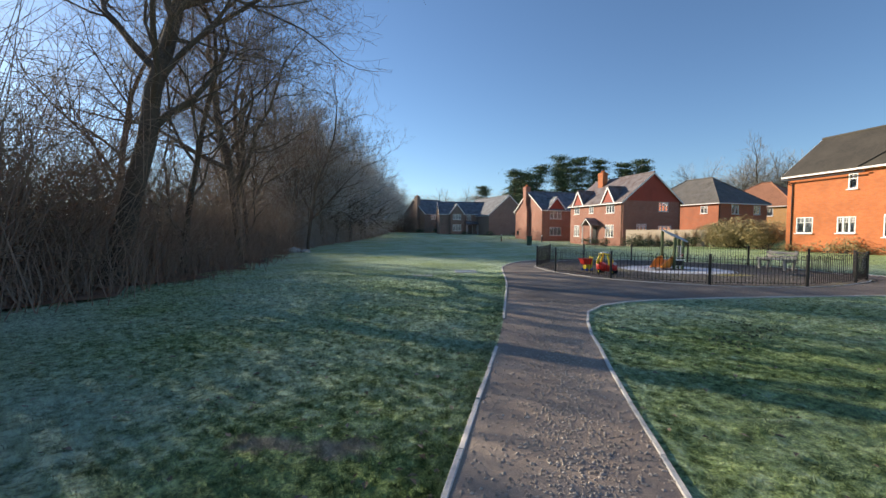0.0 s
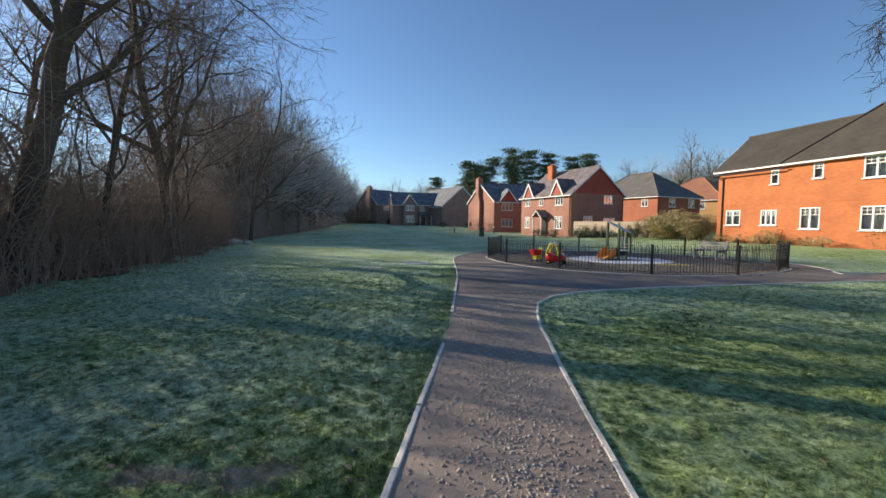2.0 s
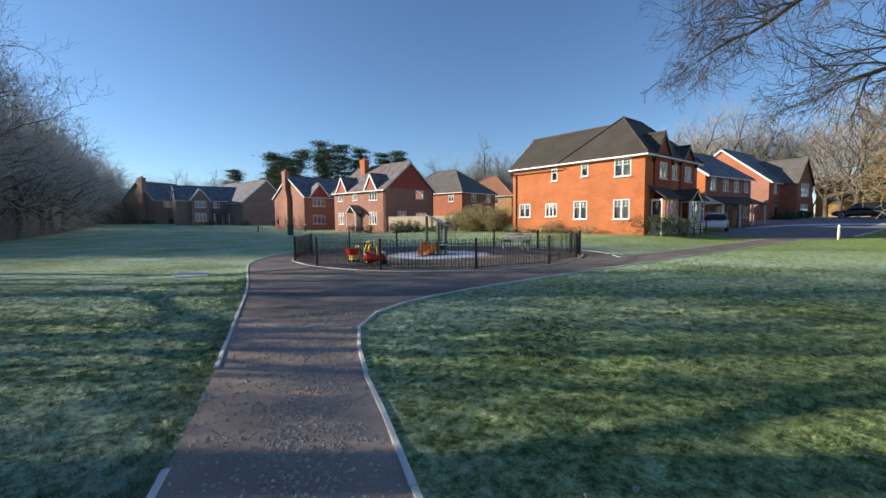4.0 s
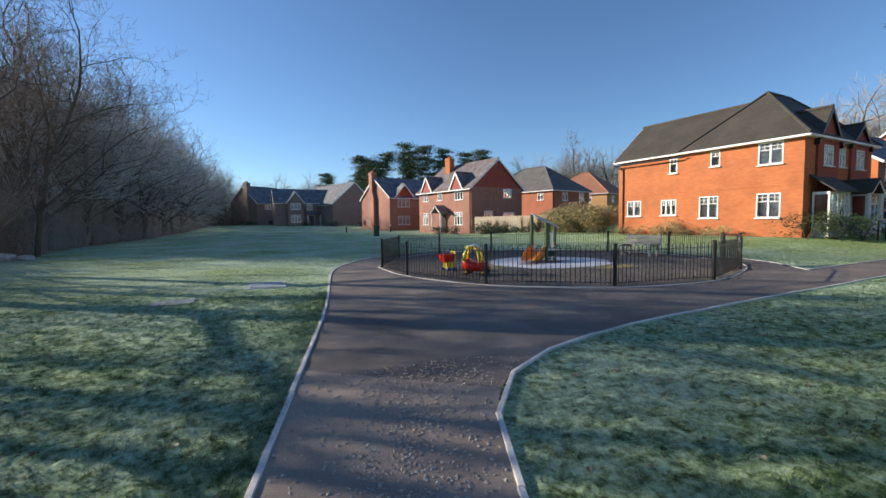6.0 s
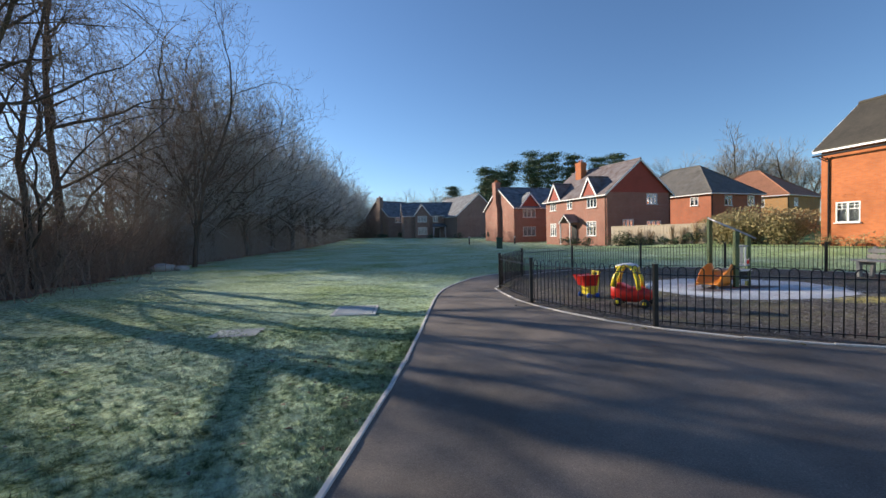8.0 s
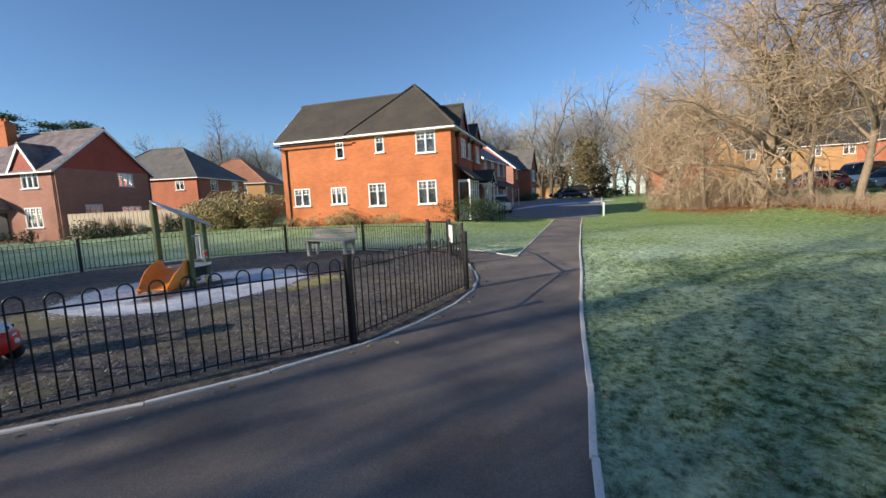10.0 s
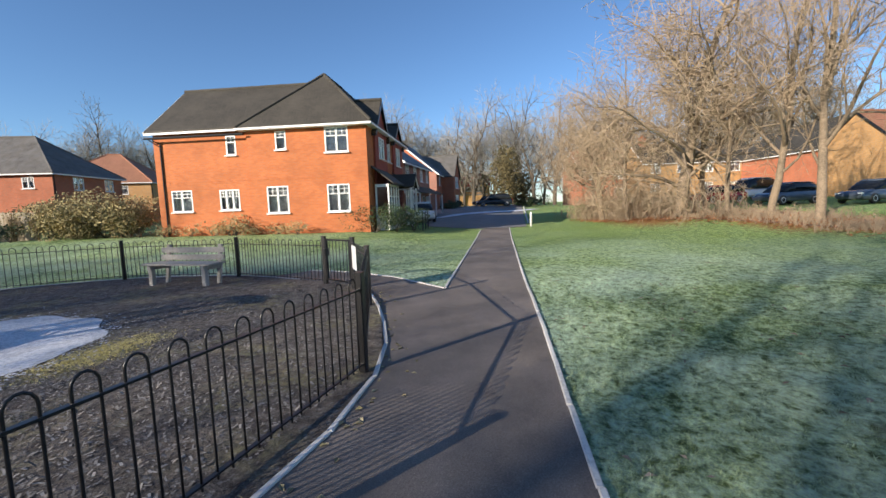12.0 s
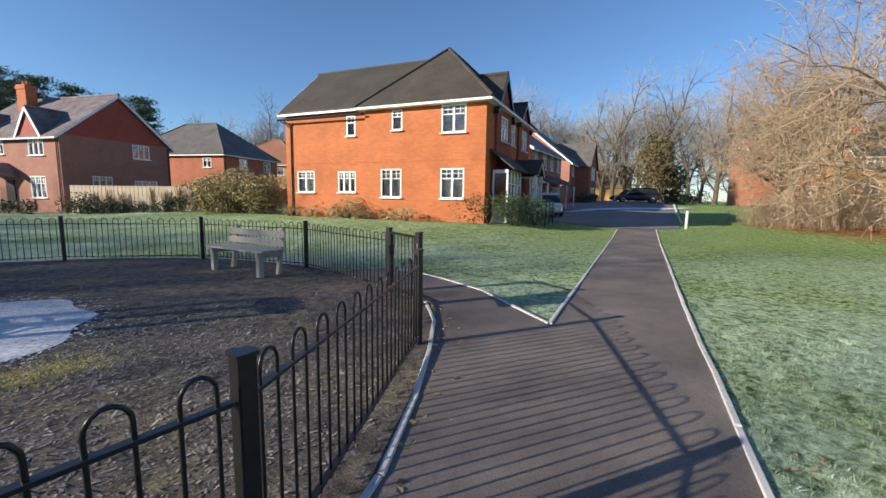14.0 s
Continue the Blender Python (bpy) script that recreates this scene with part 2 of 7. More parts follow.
def play_frost_mat():
    """Rubber surface under frost, worn through round the tower."""
    m = bpy.data.materials.new("frosted_safety_surface")
    n, l, p = nodes_of(m)
    tc = n.new("ShaderNodeNewGeometry").outputs["Position"]
    f1, f2, f3 = noise_of(n, l, tc, 26, 5, 0.75), noise_of(n, l, tc, 3.0, 5, 0.7), noise_of(n, l, tc, 6, 5, 0.7)
    white = mixc(n, l, ramp(n, l, f1, [(0.38, (0, 0, 0)), (0.62, (1, 1, 1))]), (0.42, 0.46, 0.52), (0.80, 0.82, 0.85))
    dull = ramp(n, l, f2, [(0.52, (0, 0, 0)), (0.68, (0.55,) * 3)])
    col = mixc(n, l, dull, white, (0.27, 0.27, 0.28))
    for cx, cy, rx, ry in ((9.25, 17.45, 0.75, 0.6), (8.4, 16.95, 0.42, 0.36), (9.7, 17.3, 0.6, 0.3)):
        col = mixc(n, l, worn_spot(n, l, tc, cx, cy, rx, ry, f3), col, (0.10, 0.05, 0.035))
    l.new(col, p.inputs["Base Color"])
    p.inputs["Roughness"].default_value = 0.9
    bump_of(n, l, p, f1, 0.7, 0.012)
    return m


MAT = dict(
    turf=ground_mat(),
    path=path_mat("rolled_gravel_path", (0.30, 0.24, 0.20), (0.45, 0.37, 0.30), 0.9),
    tarmac=path_mat("worn_tarmac", (0.135, 0.118, 0.105), (0.30, 0.255, 0.22), 0.9),
    road=path_mat("road_tarmac", (0.20, 0.20, 0.205), (0.27, 0.265, 0.26), 0.3),
    bark_chip=bark_mat(),
    litter=simple("leaf_litter", (0.10, 0.055, 0.035), (0.26, 0.15, 0.09), 14, 0.95, 0.8, dist=0.03),
    kerb=simple("pale_concrete", (0.46, 0.45, 0.42), (0.68, 0.66, 0.62), 30, 0.85, 0.3),
    black=simple("black_painted_steel", (0.008, 0.008, 0.009), (0.016, 0.016, 0.017), 30, 0.35, 0.1),
    brick_orange=brick_mat("orange_brick", (0.59, 0.185, 0.056), (0.50, 0.142, 0.042), (0.40, 0.20, 0.12)),
    brick_brown=brick_mat("brown_red_brick", (0.43, 0.19, 0.135), (0.34, 0.145, 0.10), (0.38, 0.29, 0.23)),
    # Brick of the far houses, greyed by haze put into the colour.
    brick_dull=brick_mat("hazed_brown_brick", (0.34, 0.23, 0.18), (0.27, 0.18, 0.14), (0.36, 0.30, 0.25)),
    brick_red=brick_mat("red_brick", (0.52, 0.17, 0.085), (0.43, 0.135, 0.065), (0.30, 0.18, 0.13)),
    brick_buff=brick_mat("buff_brick", (0.58, 0.33, 0.13), (0.50, 0.27, 0.10), (0.42, 0.33, 0.22)),
    tile_hung=tile_mat("red_hung_tiles", (0.36, 0.075, 0.045), (0.30, 0.055, 0.035), "xy"),
    roof_dark=tile_mat("dark_brown_roof_tiles", (0.045, 0.040, 0.030), (0.060, 0.053, 0.040), "xy"),
    roof_slate=tile_mat("grey_slate", (0.060, 0.064, 0.072), (0.080, 0.085, 0.094), "xy", 0.35),
    roof_mottled=tile_mat("mottled_brown_tiles", (0.13, 0.085, 0.072), (0.10, 0.07, 0.065), "xy", 0.3),
    roof_olive=tile_mat("olive_grey_tiles", (0.085, 0.078, 0.066), (0.11, 0.10, 0.085), "xy", 0.1),
    roof_brown=tile_mat("brown_roof_tiles", (0.34, 0.16, 0.085), (0.27, 0.12, 0.07), "xy"),
    white=simple("white_frame_paint", (0.70, 0.70, 0.69), (0.82, 0.82, 0.80), 20, 0.4, 0.02),
    glass=glass_mat("window_glass"),
    room=simple("dim_room", (0.10, 0.09, 0.08), (0.16, 0.15, 0.13), 3, 0.9, 0.0),
    blind=simple("pale_blind", (0.55, 0.55, 0.53), (0.68, 0.68, 0.66), 6, 0.8, 0.05),
    # Grey of net curtains, with the sky mirrored in the panes mixed in.
    net=simple("grey_net_and_reflection", (0.30, 0.31, 0.32), (0.56, 0.56, 0.55), 2.5, 0.9, 0.0, coarse=3),
    bark=simple("rough_bark", (0.055, 0.042, 0.032), (0.12, 0.095, 0.07), 16, 0.95, 0.8, dist=0.02),
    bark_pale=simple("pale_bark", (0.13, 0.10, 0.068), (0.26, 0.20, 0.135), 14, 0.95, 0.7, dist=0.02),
    twig=simple("fine_twigs", (0.155, 0.11, 0.08), (0.27, 0.195, 0.145), 3, 0.95, 0.0),
    # Far twigs are paler and greyer: distance haze put into the colour.
    twig_far=simple("far_hazed_twigs", (0.38, 0.36, 0.33), (0.56, 0.535, 0.49), 3, 0.95, 0.0),
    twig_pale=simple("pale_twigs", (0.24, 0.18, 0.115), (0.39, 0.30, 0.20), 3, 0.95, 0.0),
    needle=simple("pine_needles", (0.04, 0.075, 0.04), (0.12, 0.17, 0.09), 2, 0.8, 0.0, island=0.5),
    leaf=simple("hedge_leaves", (0.17, 0.165, 0.06), (0.47, 0.38, 0.18), 3, 0.7, 0.0, island=0.6),
    ivy=simple("ivy_leaves", (0.025, 0.03, 0.012), (0.15, 0.115, 0.045), 2, 0.7, 0.0, island=0.6),
    # Midway tone, with some of the distance haze in its colour.
    twig_mid=simple("hazed_grey_brown_twigs", (0.21, 0.19, 0.16), (0.36, 0.33, 0.285), 3, 0.95, 0.0),
    evergreen=simple("evergreen_leaves", (0.02, 0.04, 0.012), (0.06, 0.09, 0.03), 3, 0.6, 0.0, island=0.6),
    fence_wood=simple("pale_boards", (0.40, 0.33, 0.24), (0.56, 0.48, 0.37), 10, 0.9, 0.3, island=0.4),
    grey_wood=simple("weathered_grey_wood", (0.31, 0.285, 0.245), (0.49, 0.46, 0.41), 22, 0.85, 0.4, island=0.3),
    green_wood=simple("green_stained_post", (0.085, 0.12, 0.055), (0.14, 0.18, 0.085), 18, 0.8, 0.3),
    orange=simple("orange_plastic", (0.76, 0.22, 0.02), (0.84, 0.28, 0.03), 9, 0.35, 0.05),
    red=simple("red_plastic", (0.62, 0.015, 0.012), (0.70, 0.03, 0.02), 9, 0.35, 0.04),
    yellow=simple("yellow_plastic", (0.80, 0.62, 0.03), (0.85, 0.70, 0.06), 9, 0.35, 0.04),
    blue=simple("blue_plastic", (0.03, 0.10, 0.45), (0.04, 0.13, 0.5), 9, 0.35, 0.04),
    play_frost=play_frost_mat(),
    frost=simple("frost", (0.45, 0.50, 0.58), (0.72, 0.75, 0.80), 9, 0.9, 0.8, coarse=1.2, dist=0.02),
    steel=simple("brushed_steel_panel", (0.34, 0.37, 0.39), (0.50, 0.52, 0.54), 9, 0.5, 0.1, 0.15),
    rubber=simple("black_rubber", (0.015, 0.015, 0.015), (0.03, 0.03, 0.03), 20, 0.7, 0.1),
    car_white=simple("white_car_paint", (0.72, 0.73, 0.74), (0.78, 0.79, 0.80), 2, 0.2, 0.0),
    car_dark=simple("dark_car_paint", (0.02, 0.025, 0.03), (0.03, 0.035, 0.04), 2, 0.2, 0.0, 0.3),
    car_blue=simple("grey_blue_car_paint", (0.10, 0.13, 0.17), (0.12, 0.15, 0.19), 2, 0.25, 0.0, 0.4),
    car_red=simple("red_car_paint", (0.35, 0.02, 0.02), (0.4, 0.03, 0.03), 2, 0.25, 0.0, 0.2),
    bin_green=simple("dark_green_plastic", (0.012, 0.05, 0.03), (0.02, 0.07, 0.04), 8, 0.5, 0.05),
    stone=simple("pale_stone", (0.30, 0.29, 0.27), (0.45, 0.43, 0.40), 14, 0.9, 0.4),
    metal_cover=simple("frosted_cover", (0.30, 0.33, 0.33), (0.42, 0.46, 0.46), 14, 0.7, 0.3),
)


# ---- mesh building ----
class Build:
    """Vertices and faces gathered for one mesh."""

    def __init__(self):
        self.v, self.f = [], []

    def add(self, verts, faces):
        k = len(self.v)
        self.v += [tuple(p) for p in verts]
        self.f += [tuple(k + i for i in f) for f in faces]
        return self

    def box(self, x0, x1, y0, y1, z0, z1, ch=0.0):
        return self.beam((0.5 * (x0 + x1), 0.5 * (y0 + y1), z0), (0.5 * (x0 + x1), 0.5 * (y0 + y1), z1), x1 - x0, y1 - y0, ch, (1, 0, 0))

    def beam(self, a, b, w, h, ch=0.0, side=None):
        """A bar from a to b, w wide along side and h the other way, its long edges cut by ch."""
        a, b = Vector(a), Vector(b)
        d = (b - a).normalized()
        s = Vector(side) if side else d.cross(Vector((0, 0, 1)))
        if s.length < 1e-6:
            s = Vector((1, 0, 0))
        s = (s - s.dot(d) * d).normalized()
        u = s.cross(d)
        w, h = w / 2, h / 2
        if ch:
            pts = [(w - ch, h), (-w + ch, h), (-w, h - ch), (-w, -h + ch), (-w + ch, -h), (w - ch, -h), (w, -h + ch), (w, h - ch)]
        else:
            pts = [(w, h), (-w, h), (-w, -h), (w, -h)]
        k = len(pts)
        verts = [e + s * p + u * q for e in (a, b) for p, q in pts]
        faces = [tuple(range(k))[::-1], tuple(range(k, 2 * k))] + [(i, (i + 1) % k, k + (i + 1) % k, k + i) for i in range(k)]
        return self.add(verts, faces)

    def tube(self, pts, rad, k=6, caps=True):
        """A round bar through points, its radius one number or one a point."""
        pts = [Vector(p) for p in pts]
        rad = [rad] * len(pts) if isinstance(rad, (int, float)) else rad
        rings, s = [], None
        for i, p in enumerate(pts):
            d = (pts[min(i + 1, len(pts) - 1)] - pts[max(i - 1, 0)]).normalized()
            if s is None:
                s = d.orthogonal().normalized()
            s = (s - s.dot(d) * d).normalized()
            u = d.cross(s)
            rings += [p + (s * math.cos(2 * math.pi * j / k) + u * math.sin(2 * math.pi * j / k)) * rad[i] for j in range(k)]
        n = len(pts)
        faces = [(i * k + j, i * k + (j + 1) % k, (i + 1) * k + (j + 1) % k, (i + 1) * k + j) for i in range(n - 1) for j in range(k)]
        if caps:
            faces += [tuple(range(k))[::-1], tuple(range((n - 1) * k, n * k))]
        return self.add(rings, faces)

    def prism(self, outline, z0, z1):
        """An upright prism on a plan outline."""
        k = len(outline)
        verts = [(x, y, z0) for x, y in outline] + [(x, y, z1) for x, y in outline]
        return self.add(verts, [tuple(range(k))[::-1], tuple(range(k, 2 * k))] + [(i, (i + 1) % k, k + (i + 1) % k, k + i) for i in range(k)])

    def slab(self, polys, t):
        """Polygons with shared edges, t thick downwards."""
        pts, idx = [], {}
        def key(p):
            q = tuple(round(c, 3) for c in p)
            if q not in idx:
                idx[q] = len(pts)
                pts.append(q)
            return idx[q]
        fs = [tuple(key(p) for p in poly) for poly in polys]
        k = len(pts)
        verts = pts + [(x, y, z - t) for x, y, z in pts]
        edges = {(f[i], f[(i + 1) % len(f)]) for f in fs for i in range(len(f))}
        faces = list(fs) + [tuple(k + i for i in f[::-1]) for f in fs]
        faces += [(b, a, k + a, k + b) for a, b in edges if (b, a) not in edges]
        return self.add(verts, faces)

    def lathe(self, prof, k=16, c=(0, 0)):
        verts = [(c[0] + r * math.cos(2 * math.pi * j / k), c[1] + r * math.sin(2 * math.pi * j / k), z) for r, z in prof for j in range(k)]
        n = len(prof)
        return self.add(verts, [(i * k + j, i * k + (j + 1) % k, (i + 1) * k + (j + 1) % k, (i + 1) * k + j) for i in range(n - 1) for j in range(k)]
                        + [tuple(range(k))[::-1], tuple(range((n - 1) * k, n * k))])


def mesh_of(name, b, material, smooth=False):
    me = bpy.data.meshes.new(name)
    me.from_pydata(b.v, [], b.f)
    me.materials.append(material)
    if smooth:
        me.shade_smooth()
    me.update()
    return me


def part(name, b, material, parent=None, label="", smooth=False, kind=""):
    """One mesh object, from a Build or from ready mesh data."""
    me = b if isinstance(b, bpy.types.Mesh) else mesh_of(name, b, material, smooth)
    ob = new(name, me)
    ob.parent = parent
    return tagged(ob, label, kind=kind)


def thing(name, label, category, group="", m=None, kind=""):
    ob = new(name)
    ob.empty_display_size = 0.2
    if m:
        ob.matrix_basis = m
    return tagged(ob, label, category, group, kind)


def smoothstep(v):
    v = min(1.0, max(0.0, v))
    return v * v * (3 - 2 * v)


def height(x, y):
    """The lie of the land."""
    h = 0.35 * smoothstep((x - 17) / 7) * smoothstep((y - 14.5) / 6) + 1.3 * smoothstep((y - 50) / 55)
    h += RISE(x, y)
    return h


def lump(x, y):
    """Uneven turf near the walk: how far the ground lies below its even level, in clumps and hollows."""
    far = max(-9 - x, x - 17, -4 - y, y - 15, 0) / 4
    if far >= 1:
        return 0.0
    gap = min(abs(x - np.interp(y, LEFT_Y, LEFT_X)), abs(x - np.interp(y, RIGHT_Y, RIGHT_X)), abs(y - np.interp(x, RIGHT_X, RIGHT_Y)) if x > 2.4 else 9)
    gap = min(gap, math.hypot(x + 1.22, y - 13.83) - 0.5, math.hypot(x - 0.3, y - 15.6) - 0.55)
    q = Vector((x, y, 0.0))
    n = 0.45 + 0.38 * noise.noise(q * 2.1) + 0.42 * noise.noise(q * 5.3) + 0.35 * noise.noise(q * 11.0)
    return -0.052 * min(1.0, max(0.0, n)) * (1 - smoothstep(far)) * smoothstep(gap / 0.3)


def RISE(x, y):
    return 0.9 * smoothstep((x - 37) / 30) + 0.75 * smoothstep((x - 24) / 12) * smoothstep((9 - y) / 9)


# ---- ground, path, road ----
from mathutils.geometry import tessellate_polygon


LEFT = [(-1.4, -7), (-0.9, -4), (0.06, 1.54), (0.63, 4.74), (0.91, 6.57), (1.2, 9.0), (1.58, 12.3), (1.85, 16.5), (2.08, 18.4), (2.6, 20.0), (3.3, 21.5), (4.3, 22.6), (5.5, 23.6)]
RIGHT = [(0.05, -7), (0.55, -4), (1.51, 1.63), (1.77, 3.34), (2.0, 4.6), (2.23, 5.91), (2.39, 6.54), (2.62, 7.3), (2.92, 7.9), (3.4, 8.38), (4.06, 8.78), (4.93, 9.10), (6.0, 9.40),
         (7.5, 9.65), (9.7, 10.05), (12.7, 10.5), (15.9, 11.03), (20.5, 11.72), (26.0, 12.55), (31.3, 13.3), (33.4, 13.6)]
LEFT_X, LEFT_Y = [p[0] for p in LEFT], [p[1] for p in LEFT]
RIGHT_X, RIGHT_Y = [p[0] for p in RIGHT], [p[1] for p in RIGHT]


def ground():
    def axis(lo, hi, fine0, fine1, fine):
        vals = list(np.arange(fine0, fine1 + 1e-6, fine))
        step, v = fine, fine0
        while v > lo:
            step *= 1.25
            v -= step
            vals.insert(0, v)
        step, v = fine, fine1
        while v < hi:
            step *= 1.25
            v += step
            vals.append(v)
        return vals
    xs, ys = axis(-1500, 1500, -30, 90, 1.0), axis(-1500, 1500, -20, 110, 1.0)
    xs = [x for x in xs if not -9.5 < x < 16.5] + list(np.arange(-9, 16.1, 0.07))
    ys = [y for y in ys if not -3.5 < y < 14.5] + list(np.arange(-3, 14.1, 0.07))
    xs.sort(), ys.sort()
    b = Build()
    b.v = [(x, y, height(x, y) + lump(x, y)) for y in ys for x in xs]
    w = len(xs)
    b.f = [(j * w + i, j * w + i + 1, (j + 1) * w + i + 1, (j + 1) * w + i) for j in range(len(ys) - 1) for i in range(w - 1)]
    g = part("ground", b, MAT["turf"], smooth=True)
    tagged(g, "frosted winter grass with bare patches", "grass", kind="structure")


ground()
TIP = [(16.1, 16.4), (16.05, 15.3), (15.5, 13.85), (14.36, 12.32), (22.2, 13.55), (26.0, 14.15), (32.2, 15.2)]
CENTRE = (9.35, 17.6)
POSTS = [(3.62, 18.35), (3.92, 15.95), (5.25, 13.5), (7.7, 12.06), (10.5, 11.98), (12.95, 13.15), (14.14, 14.06), (14.52, 14.92), (15.1, 17.66), (14.4, 20.38), (12.49, 22.32),
         (9.9, 23.38), (7.08, 22.96), (4.82, 21.3)]


def smooth_line(pts, n=6):
    """Points along a curve through pts."""
    out = []
    for i in range(len(pts) - 1):
        p0, p1, p2, p3 = (Vector(pts[min(max(j, 0), len(pts) - 1)]) for j in (i - 1, i, i + 1, i + 2))
        for k in range(n):
            t = k / n
            out.append(0.5 * ((2 * p1) + (p2 - p0) * t + (2 * p0 - 5 * p1 + 4 * p2 - p3) * t * t + (3 * p1 - p0 - 3 * p2 + p3) * t ** 3))
    return out + [Vector(pts[-1])]


def flat(name, outline, z, material, label, category, drape=False):
    """A flush sheet on a plan outline, as triangles; draped over the land if asked."""
    bm = bmesh.new()
    vs = [bm.verts.new((x, y, z)) for x, y in outline]
    for tri in tessellate_polygon([[Vector((x, y, 0)) for x, y in outline]]):
        bm.faces.new([vs[i] for i in tri])
    if drape:
        for axis, lo, hi in ((0, 30, 90), (1, 10, 40)):
            for k in range(lo, hi):
                co, no = ((k, 0, 0), (1, 0, 0)) if axis == 0 else ((0, k, 0), (0, 1, 0))
                bmesh.ops.bisect_plane(bm, geom=bm.verts[:] + bm.edges[:] + bm.faces[:], plane_co=co, plane_no=no)
        for v in bm.verts:
            v.co.z = z + height(v.co.x, v.co.y)
    bm.normal_update()
    flip = [f for f in bm.faces if f.normal.z < 0]
    bmesh.ops.reverse_faces(bm, faces=flip)
    me = bpy.data.meshes.new(name)
    bm.to_mesh(me)
    bm.free()
    me.materials.append(material)
    return tagged(new(name, me), label, category, kind="structure")


ring = [(CENTRE[0] + (Vector(p) - Vector(CENTRE)).x * 1.022, CENTRE[1] + (Vector(p) - Vector(CENTRE)).y * 1.022) for p in POSTS]
RING = [tuple(v) for v in smooth_line(ring + [ring[0]], 5)][:-1]
sl, sr = [tuple(v) for v in smooth_line(LEFT, 3)], [tuple(v) for v in smooth_line(RIGHT, 3)]
cut = min(range(len(sr)), key=lambda i: abs(sr[i][1] - 7.9) + (0 if sr[i][0] < 4 else 9))
cutl = min(range(len(sl)), key=lambda i: abs(sl[i][1] - 8.6))
flat("path_gravel", sl[:cutl + 1] + sr[:cut + 1][::-1], 0.012, MAT["path"], "worn gravel footpath with loose stones", "path")
flat("path_tarmac", sr[cut:] + [(33.3, 15.35)] + TIP[::-1][:] + [(14.0, 17.5), (12, 21.5), (7.1, 24.0)] + sl[cutl:][::-1], 0.008, MAT["tarmac"], "dark tarmac path round the play area", "path")
flat("play_area", RING, 0.014, MAT["bark_chip"], "dark bark chip ground inside the fence", "ground")
flat("road", [(33.3, 13.6), (34.2, 12.6), (40, 13.2), (70, 16.5), (88, 18), (88, 32), (70, 31), (44, 22.5), (37, 20.5), (31.5, 18.4), (32.3, 15.2)], 0.03, MAT["road"], "grey tarmac road at the houses", "road", True)


def edging(name, pts, label, skip=(), piece=0.92):
    """Concrete edging laid end to end along a line."""
    root = thing(name, label, "kerb", kind="structure")
    line = [Vector((x, y, 0)) for x, y in pts]
    out, acc, cur = [line[0]], 0.0, line[0]
    for q in line[1:]:
        while (q - cur).length + acc >= piece:
            need = piece - acc
            cur = cur + (q - cur).normalized() * need
            out.append(cur)
            acc = 0.0
        acc += (q - cur).length
        cur = q
    rnd = random.Random(len(pts))
    for i in range(len(out) - 1):
        a, b = out[i], out[i + 1]
        mid = (a + b) / 2
        if any(x0 < mid.x < x1 and y0 < mid.y < y1 for x0, x1, y0, y1 in skip):
            continue
        d = (b - a).normalized()
        sh = Vector((-d.y, d.x, 0)) * rnd.uniform(-0.006, 0.006)
        z0 = Vector((0, 0, -0.055))
        za, zb = (Vector((0, 0, rnd.uniform(0.0, 0.012))) for _ in range(2))
        m = Build().beam(a + d * 0.006 + z0 + za + sh, b - d * 0.006 + z0 + zb - sh, 0.045, 0.15, 0.006)
        part("edging_stone", m, MAT["kerb"], root)
    return root


# ---- houses ----
def wall_panel(b, a, c, z0, z1, holes, t=0.3, gable=None):
    """A wall from plan point a to c (outside on the right going from a to c), with rectangular holes (u0, u1, z0, z1) and
    an optional gable: height of the apex over the middle."""
    a, c = Vector((*a, 0)), Vector((*c, 0))
    d = (c - a).normalized()
    n = Vector((d.y, -d.x, 0))
    L = (c - a).length
    us = sorted({0.0, L, *[h[0] for h in holes], *[h[1] for h in holes]})
    zs = sorted({z0, z1, *[h[2] for h in holes], *[h[3] for h in holes]})
    def P(u, z, w=0.0):
        return a + d * u - n * w + Vector((0, 0, z))
    for i in range(len(us) - 1):
        for j in range(len(zs) - 1):
            um, zm = (us[i] + us[i + 1]) / 2, (zs[j] + zs[j + 1]) / 2
            if any(h[0] < um < h[1] and h[2] < zm < h[3] for h in holes):
                continue
            q = [(us[i], zs[j]), (us[i + 1], zs[j]), (us[i + 1], zs[j + 1]), (us[i], zs[j + 1])]
            b.add([P(u, z) for u, z in q], [(0, 1, 2, 3)])
            b.add([P(u, z, t) for u, z in q], [(3, 2, 1, 0)])
    for u0, u1, h0, h1 in holes:
        for p, q in (((u0, h0), (u1, h0)), ((u1, h0), (u1, h1)), ((u1, h1), (u0, h1)), ((u0, h1), (u0, h0))):
            b.add([P(*p), P(*p, t), P(*q, t), P(*q)], [(0, 1, 2, 3)])


